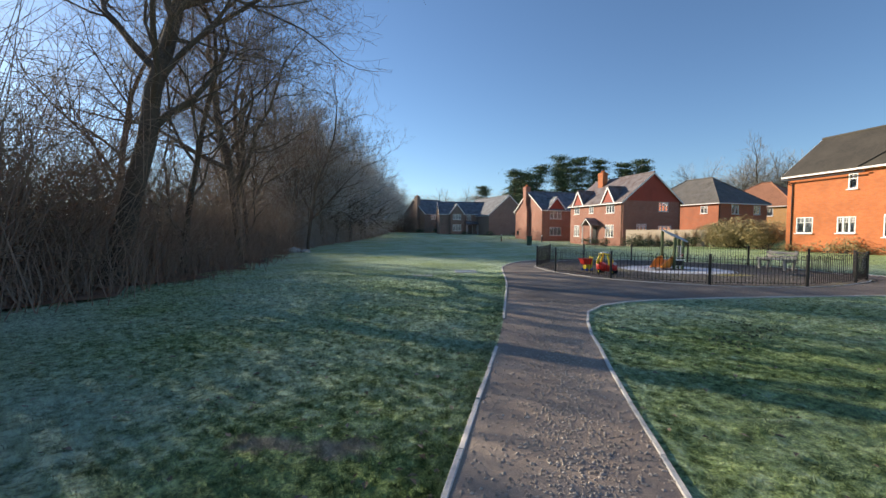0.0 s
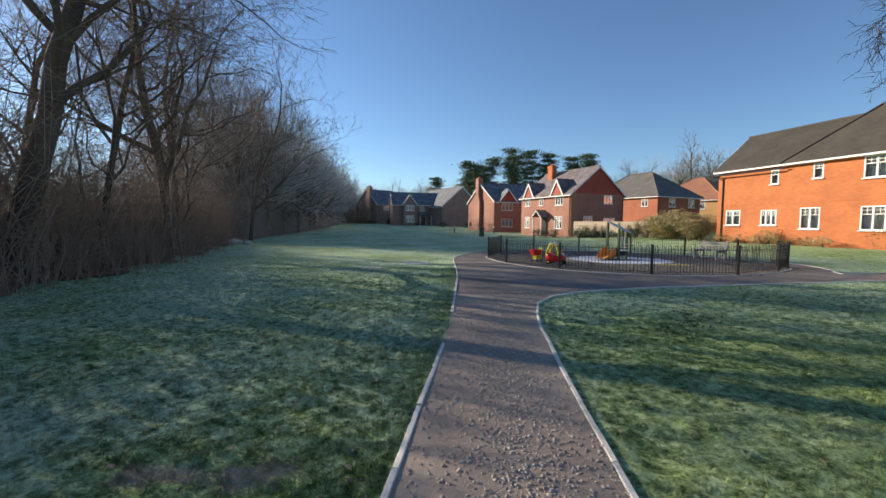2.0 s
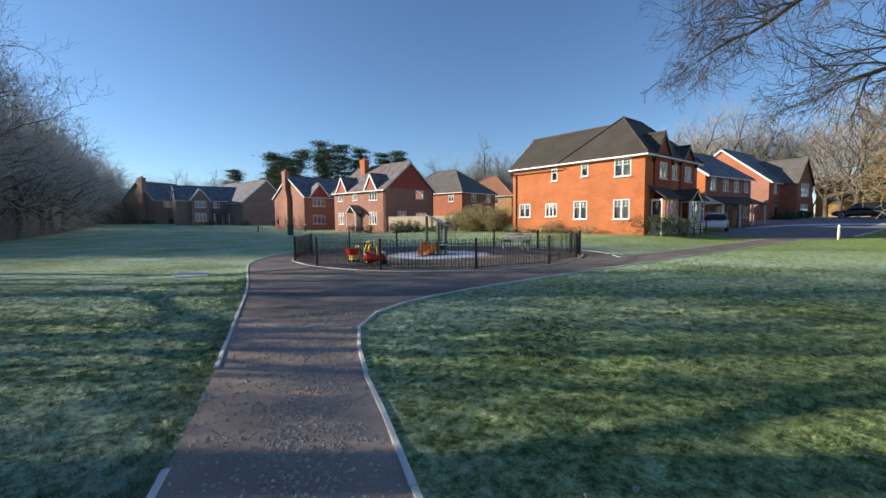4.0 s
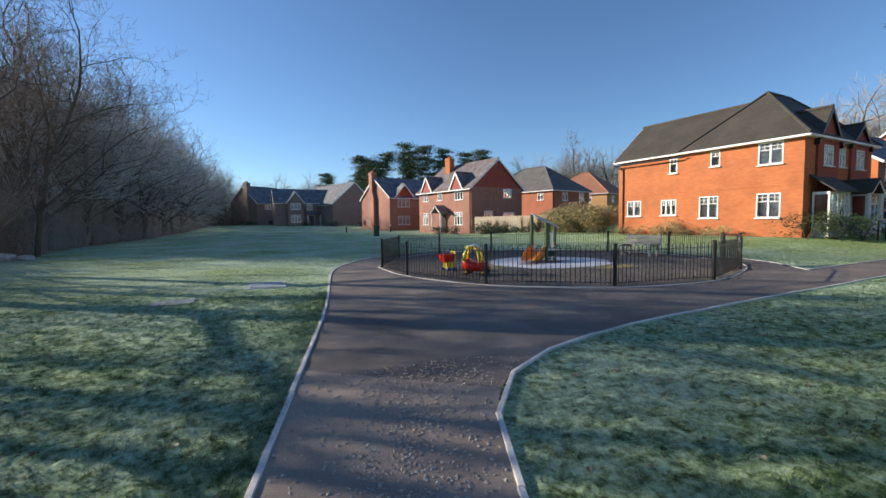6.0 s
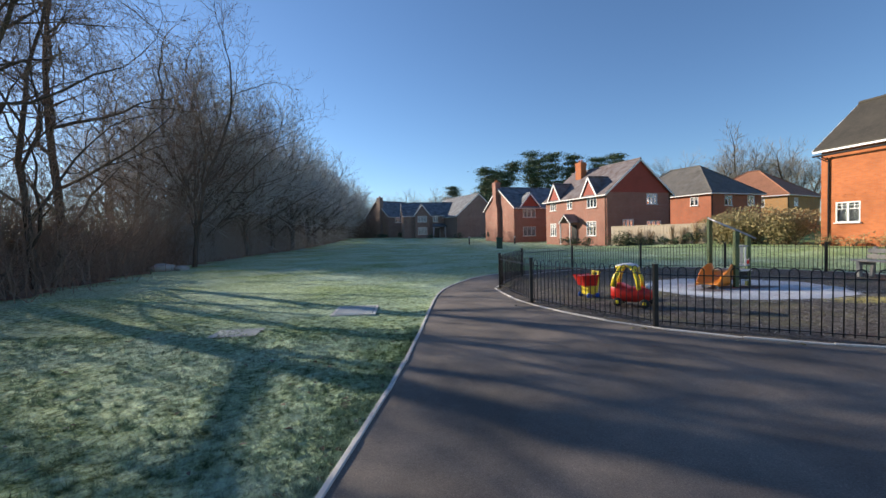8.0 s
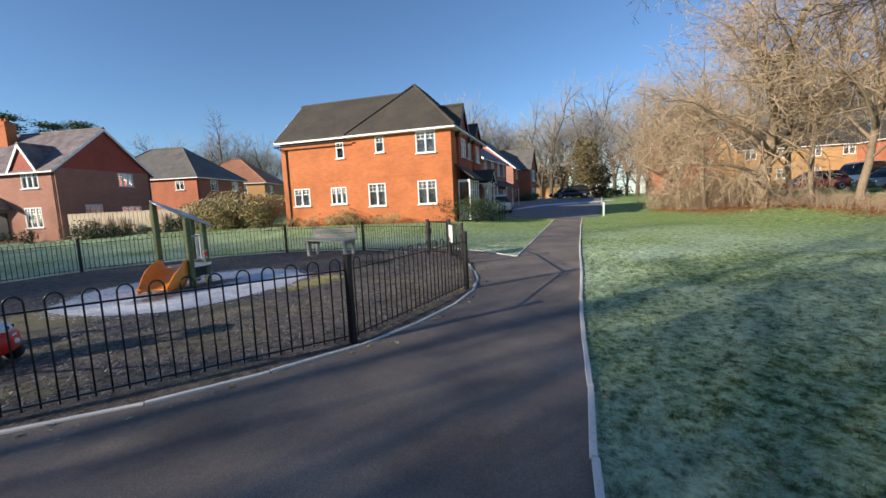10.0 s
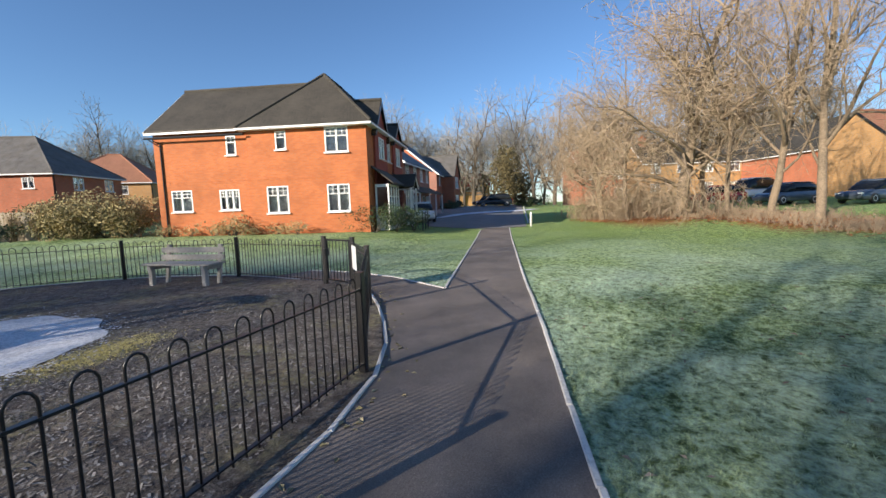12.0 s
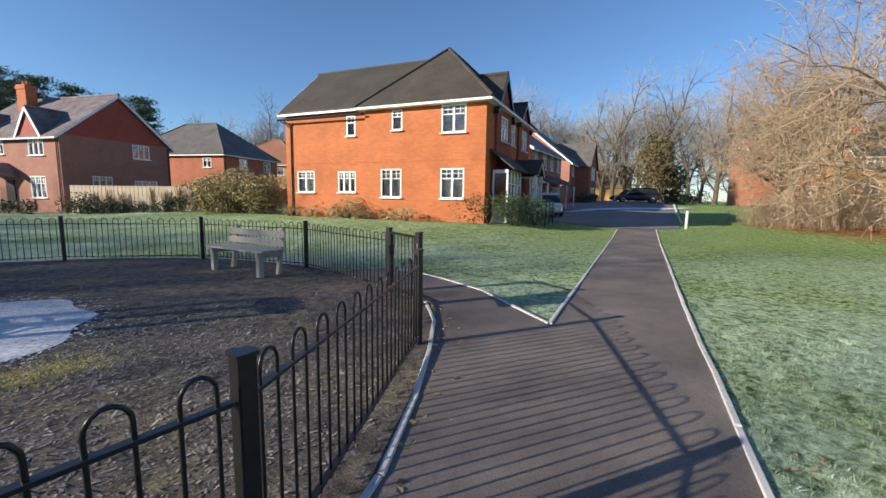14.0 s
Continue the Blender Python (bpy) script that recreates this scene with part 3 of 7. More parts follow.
def window(parent, a, d, n, u0, u1, z0, z1, lights=2, transom=True, name="window", blind=0.0, dark=None):
    """A white casement window set in a wall: frame with its bars, a pane for each light, a sill."""
    a, d, n = Vector((*a, 0)), Vector((*d, 0)), Vector((*n, 0))
    def P(u, z, w=0.0):
        return a + d * u - n * w + Vector((0, 0, z))
    f = Build()
    fw = 0.065
    in0 = 0.03
    for u in (u0 + fw / 2, u1 - fw / 2):
        f.beam(P(u, z0, in0), P(u, z1, in0), fw, 0.08, 0, tuple(d))
    for z in (z0 + fw / 2, z1 - fw / 2):
        f.beam(P(u0 + fw, z, in0), P(u1 - fw, z, in0), 0.08, fw, 0, tuple(n))
    w = (u1 - u0) / lights
    for i in range(1, lights):
        f.beam(P(u0 + w * i, z0 + fw, in0), P(u0 + w * i, z1 - fw, in0), 0.09, 0.08, 0, tuple(d))
    if transom:
        zt = z0 + (z1 - z0) * 0.66
        for i in range(lights):
            f.beam(P(u0 + w * i + 0.05, zt, in0), P(u0 + w * (i + 1) - 0.05, zt, in0), 0.05, 0.045, 0, tuple(n))
            f.beam(P(u0 + w * (i + 0.5), zt, in0), P(u0 + w * (i + 0.5), z1 - fw, in0), 0.028, 0.04, 0, tuple(d))
            f.beam(P(u0 + w * i + 0.05, (zt + z1) / 2, in0), P(u0 + w * (i + 1) - 0.05, (zt + z1) / 2, in0), 0.035, 0.028, 0, tuple(n))
    fr = part(name, f, MAT["white"], parent, "white painted casement window frame")
    for i in range(lights):
        g = Build()
        g.beam(P(u0 + w * (i + 0.5), z0 + 0.03, in0 + 0.02), P(u0 + w * (i + 0.5), z1 - 0.03, in0 + 0.02), w - 0.05, 0.008, 0, tuple(d))
        part("pane", g, MAT["glass"], fr)
    s = Build().beam(P(u0 - 0.05, z0 - 0.03, -0.03), P(u1 + 0.05, z0 - 0.03, -0.03), 0.18, 0.06, 0.008, tuple(n))
    part("sill", s, MAT["white"], fr)
    # Sheet behind the glass: net curtain, with sky reflection put into its colour.
    nc = Build().beam(P((u0 + u1) / 2, z0 + 0.01, 0.22), P((u0 + u1) / 2, z1 - 0.01, 0.22), u1 - u0 - 0.03, 0.01, 0, tuple(d))
    part("net_curtain", nc, MAT["net"], fr)
    if blind:
        r = Build().beam(P((u0 + u1) / 2, z1 - (z1 - z0) * blind, 0.16), P((u0 + u1) / 2, z1 - 0.03, 0.16), u1 - u0 - 0.1, 0.01, 0, tuple(d))
        part("blind", r, MAT["blind"], fr)
    return fr


def block(parent, rect, z1, wall_mat, wins=(), gables=(), z0=-0.6, upper=None):
    """Four walls on a plan rectangle (x0, x1, y0, y1). wins: (side, u0, u1, z0, z1, lights, blind); side s, e, n or w;
    u runs from the corner on the left as seen from outside. gables: (side, apex height)."""
    x0, x1, y0, y1 = rect
    sides = dict(s=((x0, y0), (x1, y0)), e=((x1, y0), (x1, y1)), n=((x1, y1), (x0, y1)), w=((x0, y1), (x0, y0)))
    for k, (a, c) in sides.items():
        L = math.dist(a, c)
        d = ((c[0] - a[0]) / L, (c[1] - a[1]) / L)
        n = (d[1], -d[0])
        mine = [w for w in wins if w[0] == k]
        b = Build()
        wall_panel(b, a, c, z0, z1, [w[1:5] for w in mine])
        part("wall", b, wall_mat, parent)
        for w in mine:
            window(parent, a, d, n, *w[1:5], lights=w[5], blind=w[6] if len(w) > 6 else 0.0, transom=(w[5] > 0))
        for g, apex in gables:
            if g == k:
                gb = Build()
                m = ((a[0] + c[0]) / 2, (a[1] + c[1]) / 2)
                pts = [(*a, z1), (*c, z1), (*m, apex)]
                pts2 = [(x - n[0] * 0.3, y - n[1] * 0.3, z) for x, y, z in pts]
                gb.add(pts + pts2, [(0, 1, 2), (5, 4, 3), (1, 0, 3, 4), (2, 1, 4, 5), (0, 2, 5, 3)])
                part("gable_wall", gb, upper or wall_mat, parent)
    f = Build().box(x0 + 0.31, x1 - 0.31, y0 + 0.31, y1 - 0.31, 0.0, 0.1).box(x0 + 0.31, x1 - 0.31, y0 + 0.31, y1 - 0.31, 2.75, 2.9)
    f.box((x0 + x1) / 2 - 0.05, (x0 + x1) / 2 + 0.05, y0 + 0.31, y1 - 0.31, 0.1, 2.75)
    f.box((x0 + x1) / 2 - 0.05, (x0 + x1) / 2 + 0.05, y0 + 0.31, y1 - 0.31, 2.9, z1 - 0.05)
    part("inner_floor", f, MAT["room"], parent)


def gable_roof(parent, rect, z1, ridge, along, mat, over=0.35, verge=0.2, barge=True, ends=(True, True), trim="white"):
    """A pitched roof whose ridge runs along x or y."""
    x0, x1, y0, y1 = rect
    if along == "x":
        s = (ridge - z1) / ((y1 - y0) / 2)
        ym, e, a, c = (y0 + y1) / 2, z1 - s * over, x0 - verge * ends[0], x1 + verge * ends[1]
        polys = [[(a, y0 - over, e), (c, y0 - over, e), (c, ym, ridge), (a, ym, ridge)], [(c, y1 + over, e), (a, y1 + over, e), (a, ym, ridge), (c, ym, ridge)]]
        slopes = [((p, y0 - over, e), (p, ym, ridge), (p, y1 + over, e)) for p, on in ((a, ends[0]), (c, ends[1])) if on]
        eaves = [((a, y0 - over, e), (c, y0 - over, e)), ((a, y1 + over, e), (c, y1 + over, e))]
        ridge_l = ((a, ym, ridge), (c, ym, ridge))
    else:
        s = (ridge - z1) / ((x1 - x0) / 2)
        xm, e, a, c = (x0 + x1) / 2, z1 - s * over, y0 - verge * ends[0], y1 + verge * ends[1]
        polys = [[(x0 - over, c, e), (x0 - over, a, e), (xm, a, ridge), (xm, c, ridge)], [(x1 + over, a, e), (x1 + over, c, e), (xm, c, ridge), (xm, a, ridge)]]
        slopes = [((x0 - over, p, e), (xm, p, ridge), (x1 + over, p, e)) for p, on in ((a, ends[0]), (c, ends[1])) if on]
        eaves = [((x0 - over, a, e), (x0 - over, c, e)), ((x1 + over, a, e), (x1 + over, c, e))]
        ridge_l = ((xm, a, ridge), (xm, c, ridge))
    up = Vector((0, 0, 0.12))
    part("roof", Build().slab([[tuple(Vector(p) + up) for p in q] for q in polys], 0.1), mat, parent)
    part("ridge_tiles", Build().tube([Vector(p) + up for p in ridge_l], 0.11, 8), mat, parent)
    for q, r in eaves:
        part("fascia", Build().beam(Vector(q) + Vector((0, 0, -0.02)), Vector(r) + Vector((0, 0, -0.02)), 0.04, 0.10), MAT[trim], parent)
    if barge and slopes:
        for p, q, r in slopes:
            w = Build()
            for k, l in ((p, q), (r, q)):
                w.beam(Vector(k) + Vector((0, 0, 0.0)), Vector(l) + Vector((0, 0, 0.0)), 0.05, 0.17)
            part("bargeboard", w, MAT[trim], parent)


def hip_roof(parent, rect, z1, ridge, along, mat, over=0.35, inset=None, trim="white"):
    """A hipped roof; inset: how far the ridge ends stand in from both ends."""
    x0, x1, y0, y1 = rect[0] - over, rect[1] + over, rect[2] - over, rect[3] + over
    half = ((y1 - y0) if along == "x" else (x1 - x0)) / 2
    i0, i1 = inset or (half, half)
    xm, ym = (x0 + x1) / 2, (y0 + y1) / 2
    e, r = z1 + 0.06, ridge
    if along == "x":
        A, B = (x0 + i0, ym, r), (x1 - i1, ym, r)
    else:
        A, B = (xm, y0 + i0, r), (xm, y1 - i1, r)
    c = [(x0, y0, e), (x1, y0, e), (x1, y1, e), (x0, y1, e)]
    if along == "x":
        polys = [[c[0], c[1], B, A], [c[1], c[2], B], [c[2], c[3], A, B], [c[3], c[0], A]]
    else:
        polys = [[c[0], c[1], A], [c[1], c[2], B, A], [c[2], c[3], B], [c[3], c[0], A, B]]
    part("roof", Build().slab(polys, 0.1), mat, parent)
    t = Build()
    up = Vector((0, 0, 0.02))
    t.tube([Vector(A) + up, Vector(B) + up], 0.1, 6)
    for k, q in zip(c, (A, B, B, A) if along == "x" else (A, A, B, B)):
        t.tube([Vector(k) + up, Vector(q) + up], 0.08, 6)
    part("ridge_tiles", t, mat, parent)
    for i in range(4):
        part("fascia", Build().beam(Vector(c[i]) + Vector((0, 0, -0.08)), Vector(c[(i + 1) % 4]) + Vector((0, 0, -0.08)), 0.04, 0.10), MAT[trim], parent)
    w = Build().box(x0 + 0.02, x1 - 0.02, y0 + 0.02, y1 - 0.02, e - 0.13, e - 0.11)
    part("soffit", w, MAT[trim], parent)


def chimney(parent, x, y, w, d, z0, z1, mat):
    b = Build().box(x - w / 2, x + w / 2, y - d / 2, y + d / 2, z0, z1 - 0.35)
    b.box(x - w / 2 - 0.05, x + w / 2 + 0.05, y - d / 2 - 0.05, y + d / 2 + 0.05, z1 - 0.35, z1 - 0.15)
    b.box(x - w / 2 - 0.01, x + w / 2 + 0.01, y - d / 2 - 0.01, y + d / 2 + 0.01, z1 - 0.15, z1)
    part("chimney", b, mat, parent)
    b = Build()
    for k in (-0.2, 0.2):
        b.lathe([(0.11, z1), (0.12, z1 + 0.1), (0.09, z1 + 0.3), (0.11, z1 + 0.32)], 10, (x + k * (w > d), y + k * (d >= w)))
    part("chimney_pot", b, MAT["brick_orange"], parent)


def place_house(name, label, x, y, yaw, z):
    return thing(name, label, "house", "houses round the green", pose(x, y, z, 0, 0, yaw))


def porch(parent, x, y, w, d, z, mat, name="porch"):
    """A small gabled porch on two posts, against a wall that faces -y."""
    b = Build()
    for s in (-1, 1):
        b.beam((x + s * (w / 2 - 0.08), y - d + 0.1, 0), (x + s * (w / 2 - 0.08), y - d + 0.1, z), 0.11, 0.11, 0.01, (1, 0, 0))
        b.beam((x + s * (w / 2 + 0.1), y - d - 0.02, z - 0.02), (x, y - d - 0.02, z + w * 0.42), 0.05, 0.14)
    b.beam((x - w / 2, y - d + 0.08, z), (x + w / 2, y - d + 0.08, z), 0.08, 0.12)
    p = part(name, b, MAT["white"], parent, "white posts under a small tiled roof")
    part("porch_roof", Build().slab([[(x - w / 2 - 0.15, y + 0.0, z), (x - w / 2 - 0.15, y - d - 0.1, z), (x, y - d - 0.1, z + w * 0.45), (x, y, z + w * 0.45)],
                                     [(x + w / 2 + 0.15, y - d - 0.1, z), (x + w / 2 + 0.15, y, z), (x, y, z + w * 0.45), (x, y - d - 0.1, z + w * 0.45)]], 0.07), mat, p)
    return p


def door(parent, x, y, mat=None, w=0.95, h=2.05):
    """A front door in front of a wall that faces -y."""
    b = Build().box(x - w / 2 - 0.06, x + w / 2 + 0.06, y - 0.03, y + 0.02, 0.02, h + 0.06)
    dr = part("door", Build().box(x - w / 2, x + w / 2, y - 0.06, y - 0.031, 0.06, h, 0.005), mat or MAT["black"], parent, "closed dark panelled front door")
    part("door_frame", b, MAT["white"], dr)
    part("door_handle", Build().tube([(x + w / 2 - 0.12, y - 0.11, 1.0), (x + w / 2 - 0.02, y - 0.11, 1.0)], 0.012, 6), MAT["steel"], dr)


# The orange house: its front wall runs along local x, the face that looks over the green is local -y.
def house_orange():
    z = 0.35
    # local x runs along the wall from its far end; local y runs into the house
    h = thing("orange_brick_house", "large orange brick house with brown tiled roof and white windows", "house", "houses round the green",
              pose(24.13, 30.95, z, 0, 0, math.degrees(math.atan2(-0.982, 0.188))))
    o = 1.95
    G = lambda u: u + o
    L = 11.5
    st = 5.25
    # west part, then the part with the hipped end, a little proud
    block(h, (0, st, 0, 6.2), 5.32, MAT["brick_orange"], [("s", G(-1.2), G(-0.03), 1.29, 2.42, 2, 0.95), ("s", G(1.51), G(2.61), 1.31, 2.38, 3), ("s", G(2.08), G(2.62), 4.13, 5.12, 1)], [("w", 8.05), ("e", 8.05)])
    block(h, (st, L, -0.16, 9.0), 5.34, MAT["brick_orange"],
          [("s", G(4.2) - st, G(5.35) - st, 1.08, 2.45, 2), ("s", G(7.4) - st, G(8.57) - st, 1.06, 2.44, 2),
           ("s", G(4.83) - st, G(5.4) - st, 4.26, 5.2, 1), ("s", G(7.42) - st, G(8.62) - st, 4.02, 5.25, 2),
           ("e", 4.3, 5.2, 3.9, 5.05, 2)])
    gable_roof(h, (0, st + 3.0, 0, 6.2), 5.64, 8.22, "x", MAT["roof_dark"], ends=(True, False), barge=True)
    hip_roof(h, (st, L, -0.16, 9.0), 5.34, 8.75, "y", MAT["roof_dark"], inset=(3.45, 3.45))
    # street side: two gabled bays and a porch
    px = L + 0.12
    for y0, y1, ap in ((1.1, 3.7, 6.95), (5.5, 8.1, 6.45)):
        b = Build()
        wall_panel(b, (px, y0), (px, y1), 0, 5.3, [((y1 - y0) / 2 - 0.6, (y1 - y0) / 2 + 0.6, 3.85, 5.0)])
        wall_panel(b, (L, y0), (px, y0), 0, 5.3, [])
        wall_panel(b, (px, y1), (L, y1), 0, 5.3, [])
        b.add([(px, y0, 5.3), (px, y1, 5.3), (px, (y0 + y1) / 2, ap - 0.15), (px - 0.2, y0, 5.3), (px - 0.2, y1, 5.3), (px - 0.2, (y0 + y1) / 2, ap - 0.15)], [(0, 1, 2), (5, 4, 3)])
        # Darker red than the house: the street side's shade put into the colour.
        part("bay_wall", b, MAT["tile_hung"], h)
        window(h, (px, y0), (0, 1), (1, 0), (y1 - y0) / 2 - 0.6, (y1 - y0) / 2 + 0.6, 3.85, 5.0, 2)
        # Black trim stands for bargeboards in shade.
        gable_roof(h, (L - 2.6, px, y0, y1), 5.3, ap, "x", MAT["roof_dark"], over=0.25, ends=(False, True), verge=0.12, trim="black")
    # glazed ground-floor bays with lean-to roofs
    for y0, y1 in ((0.6, 3.2), (5.6, 8.2)):
        f, g = Build(), Build()
        x = L + 0.85
        f.box(px, x, y0, y1, 0.0, 0.75)
        bay = part("bay_window", f, MAT["white"], h, "white glazed bay window")
        for yy in np.linspace(y0 + 0.04, y1 - 0.04, 5):
            part("mullion", Build().box(x - 0.08, x, yy - 0.04, yy + 0.04, 0.75, 2.4), MAT["white"], bay)
        part("mullion", Build().box(px, px + 0.08, y0, y0 + 0.08, 0.75, 2.25), MAT["white"], bay)
        for z0, z1, t in ((2.3, 2.4, 0.08), (1.75, 1.8, 0.06)):
            part("rail", Build().box(x - t, x, y0 + 0.08, y1 - 0.08, z0, z1), MAT["white"], bay)
        part("rail", Build().box(px, x - 0.08, y0, y0 + 0.08, 2.25, 2.4), MAT["white"], bay)
        part("pane", g.box(x - 0.05, x - 0.04, y0 + 0.08, y1 - 0.08, 0.75, 2.3).box(px + 0.08, x - 0.08, y0 + 0.03, y0 + 0.04, 0.75, 2.25), MAT["glass"], bay)
        part("bay_roof", Build().slab([[(L, y0 - 0.2, 3.35), (x + 0.3, y0 - 0.2, 2.45), (x + 0.3, y1 + 0.2, 2.45), (L, y1 + 0.2, 3.35)]], 0.08), MAT["roof_dark"], bay)
    b = Build()
    for y in (3.5, 5.2):
        b.beam((L + 1.5, y, 0), (L + 1.5, y, 2.3), 0.12, 0.12, 0.01, (1, 0, 0))
        b.beam((L + 1.65, y + (0.15 if y > 4 else -0.15), 2.3), (L + 1.65, 4.35, 3.05), 0.05, 0.16)
    p = part("porch", b, MAT["white"], h, "white porch posts under a small gabled roof")
    part("porch_roof", Build().slab([[(L, 3.3, 2.4), (L + 1.7, 3.3, 2.4), (L + 1.7, 4.35, 3.15), (L, 4.35, 3.15)], [(L + 1.7, 5.4, 2.4), (L, 5.4, 2.4), (L, 4.35, 3.15), (L + 1.7, 4.35, 3.15)]], 0.07), MAT["roof_dark"], p)
    # downpipe with swan neck, soldier course
    b = Build().tube([(0.25, -0.32, 5.15), (0.25, -0.3, 5.0), (0.42, -0.06, 4.85), (0.42, -0.06, 0.0)], 0.04, 8).tube([(0.02, -0.3, 5.15), (0.02, -0.3, 5.05), (0.42, -0.06, 4.7)], 0.03, 8)
    part("downpipe", b, MAT["black"], h)
    b = Build().tube([(-0.15, -0.4, 5.1), (st, -0.4, 5.1)], 0.055, 8)
    part("gutter", b, MAT["black"], h)
    b = Build().box(0, st, -0.012, 0.0, 2.72, 2.80).box(st, L, -0.172, -0.16, 2.78, 2.86)
    for k in range(24):
        u = 0.2 + k * 0.46
        b.box(u, u + 0.1, -0.026 - (0.16 if u > st else 0), -0.012 - (0.16 if u > st else 0), 2.80, 2.86)
    part("string_course", b, MAT["brick_orange"], h)
    return h


house_orange()


def house_tile_gable():
    """Brown brick, tile-hung gable towards the green, two small gables along its front."""
    h = place_house("brown_brick_gabled_house", "brown brick house with red tile-hung gable and two small front gables", 18.75, 48.0, 18.6, 0.15)
    W, D, e = 8.2, 10.6, 5.2
    block(h, (0, W, 0, D), e, MAT["brick_brown"], [("s", 5.0, 6.4, 4.0, 5.1, 3), ("s", 1.9, 3.3, 1.6, 2.5, 3), ("s", 5.0, 6.9, 1.5, 2.3, 3),
          ("w", 0.9, 2.1, 3.9, 5.1, 3), ("w", 4.2, 5.1, 3.9, 5.0, 2), ("w", 7.6, 9.1, 3.8, 5.1, 3), ("w", 0.9, 2.1, 0.9, 2.4, 3), ("w", 7.5, 9.0, 0.9, 2.4, 3)],
          [("s", 8.5), ("n", 8.5)], upper=MAT["tile_hung"])
    gable_roof(h, (0, W, 0, D), e, 8.5, "y", MAT["roof_mottled"])
    for y0, y1, ap in ((1.3, 3.5, 6.9), (7.4, 9.6, 6.9)):
        b = Build().add([(-0.25, y0, 5.1), (-0.25, y1, 5.1), (-0.25, (y0 + y1) / 2, ap - 0.1), (0.2, y0, 5.1), (0.2, y1, 5.1), (0.2, (y0 + y1) / 2, ap - 0.1)], [(2, 1, 0), (3, 4, 5), (0, 1, 4, 3)])
        part("gable_wall", b, MAT["tile_hung"], h)
        gable_roof(h, (-0.25, 2.6, y0, y1), 5.2, ap, "x", MAT["roof_mottled"], over=0.16, ends=(True, False), verge=0.1)
    chimney(h, 3.1, 7.9, 0.75, 1.0, 6.0, 9.5, MAT["brick_orange"])
    # porch on the front
    b = Build()
    for y in (4.3, 6.0):
        b.beam((-1.2, y, 0), (-1.2, y, 2.3), 0.12, 0.12, 0.01, (1, 0, 0))
        b.beam((-1.35, y + (0.15 if y > 5 else -0.15), 2.3), (-1.35, 5.15, 3.2), 0.05, 0.16)
    p = part("porch", b, MAT["white"], h, "white porch posts under a small gabled roof")
    part("porch_roof", Build().slab([[(-1.4, 4.1, 2.4), (0, 4.1, 2.4), (0, 5.15, 3.3), (-1.4, 5.15, 3.3)], [(0, 6.2, 2.4), (-1.4, 6.2, 2.4), (-1.4, 5.15, 3.3), (0, 5.15, 3.3)]], 0.07), MAT["roof_mottled"], p)
    part("door", Build().box(-0.05, -0.005, 4.7, 5.6, 0.05, 2.1, 0.005), MAT["black"], h, "closed dark front door")
    part("downpipe", Build().tube([(W - 0.15, -0.06, e - 0.1), (W - 0.15, -0.06, 0)], 0.04, 6), MAT["black"], h)
    part("downpipe", Build().tube([(-0.06, 0.2, e - 0.1), (-0.06, 0.2, 0)], 0.04, 6), MAT["black"], h)


house_tile_gable()


def house_chimney_end():
    """Brown brick with a tall chimney up its lit gable end and a small gable over the front."""
    h = place_house("brown_brick_chimney_house", "brown brick house with tall end chimney and haze-grey roof", 12.6, 64.4, 18.6, 0.2)
    W, D, e = 9.5, 9.2, 5.0
    block(h, (0, W, 0, D), e, MAT["brick_brown"], [("s", 6.4, 7.6, 3.6, 4.8, 2), ("s", 1.4, 3.4, 0.9, 2.2, 3), ("s", 1.4, 3.4, 3.5, 4.8, 3)], [("w", 8.0), ("e", 8.0)])
    gable_roof(h, (0, W, 0, D), e, 8.0, "x", MAT["roof_slate"])
    b = Build().add([(0.9, -0.1, 4.9), (4.0, -0.1, 4.9), (2.45, -0.1, 6.7), (0.9, 0.2, 4.9), (4.0, 0.2, 4.9), (2.45, 0.2, 6.7)], [(0, 1, 2), (5, 4, 3), (1, 0, 3, 4)])
    part("gable_wall", b, MAT["tile_hung"], h)
    gable_roof(h, (0.9, 4.0, -0.1, 3.2), 5.0, 6.8, "y", MAT["roof_slate"], over=0.25, ends=(True, False))
    c = Build().box(-0.55, 0, 4.0, 5.8, -0.5, 5.0).add([(-0.55, 4.0, 5.0), (0, 4.0, 5.0), (0, 5.8, 5.0), (-0.55, 5.8, 5.0), (-0.55, 4.4, 6.0), (0, 4.4, 6.0), (0, 5.4, 6.0), (-0.55, 5.4, 6.0)],
                                                   [(0, 1, 5, 4), (2, 3, 7, 6), (3, 0, 4, 7)])
    part("chimney_breast", c, MAT["brick_brown"], h)
    chimney(h, -0.15, 4.9, 0.8, 1.0, 6.0, 8.9, MAT["brick_brown"])
    porch(h, 6.0, 0, 2.0, 1.3, 2.3, MAT["roof_slate"])
    door(h, 6.0, 0)
    b = Build().box(-0.07, -0.01, 8.0, 8.6, 0.9, 1.6)
    part("meter_box", b, MAT["black"], h)


house_chimney_end()


def house_hip(name, label, x, y, yaw, z, W, D, e, r, brick, roof, wins):
    h = place_house(name, label, x, y, yaw, z)
    block(h, (0, W, 0, D), e, brick, wins)
    hip_roof(h, (0, W, 0, D), e, r, "y", roof)
    part("downpipe", Build().tube([(0.12, -0.06, e - 0.1), (0.12, -0.06, 0)], 0.04, 6), MAT["black"], h)
    return h


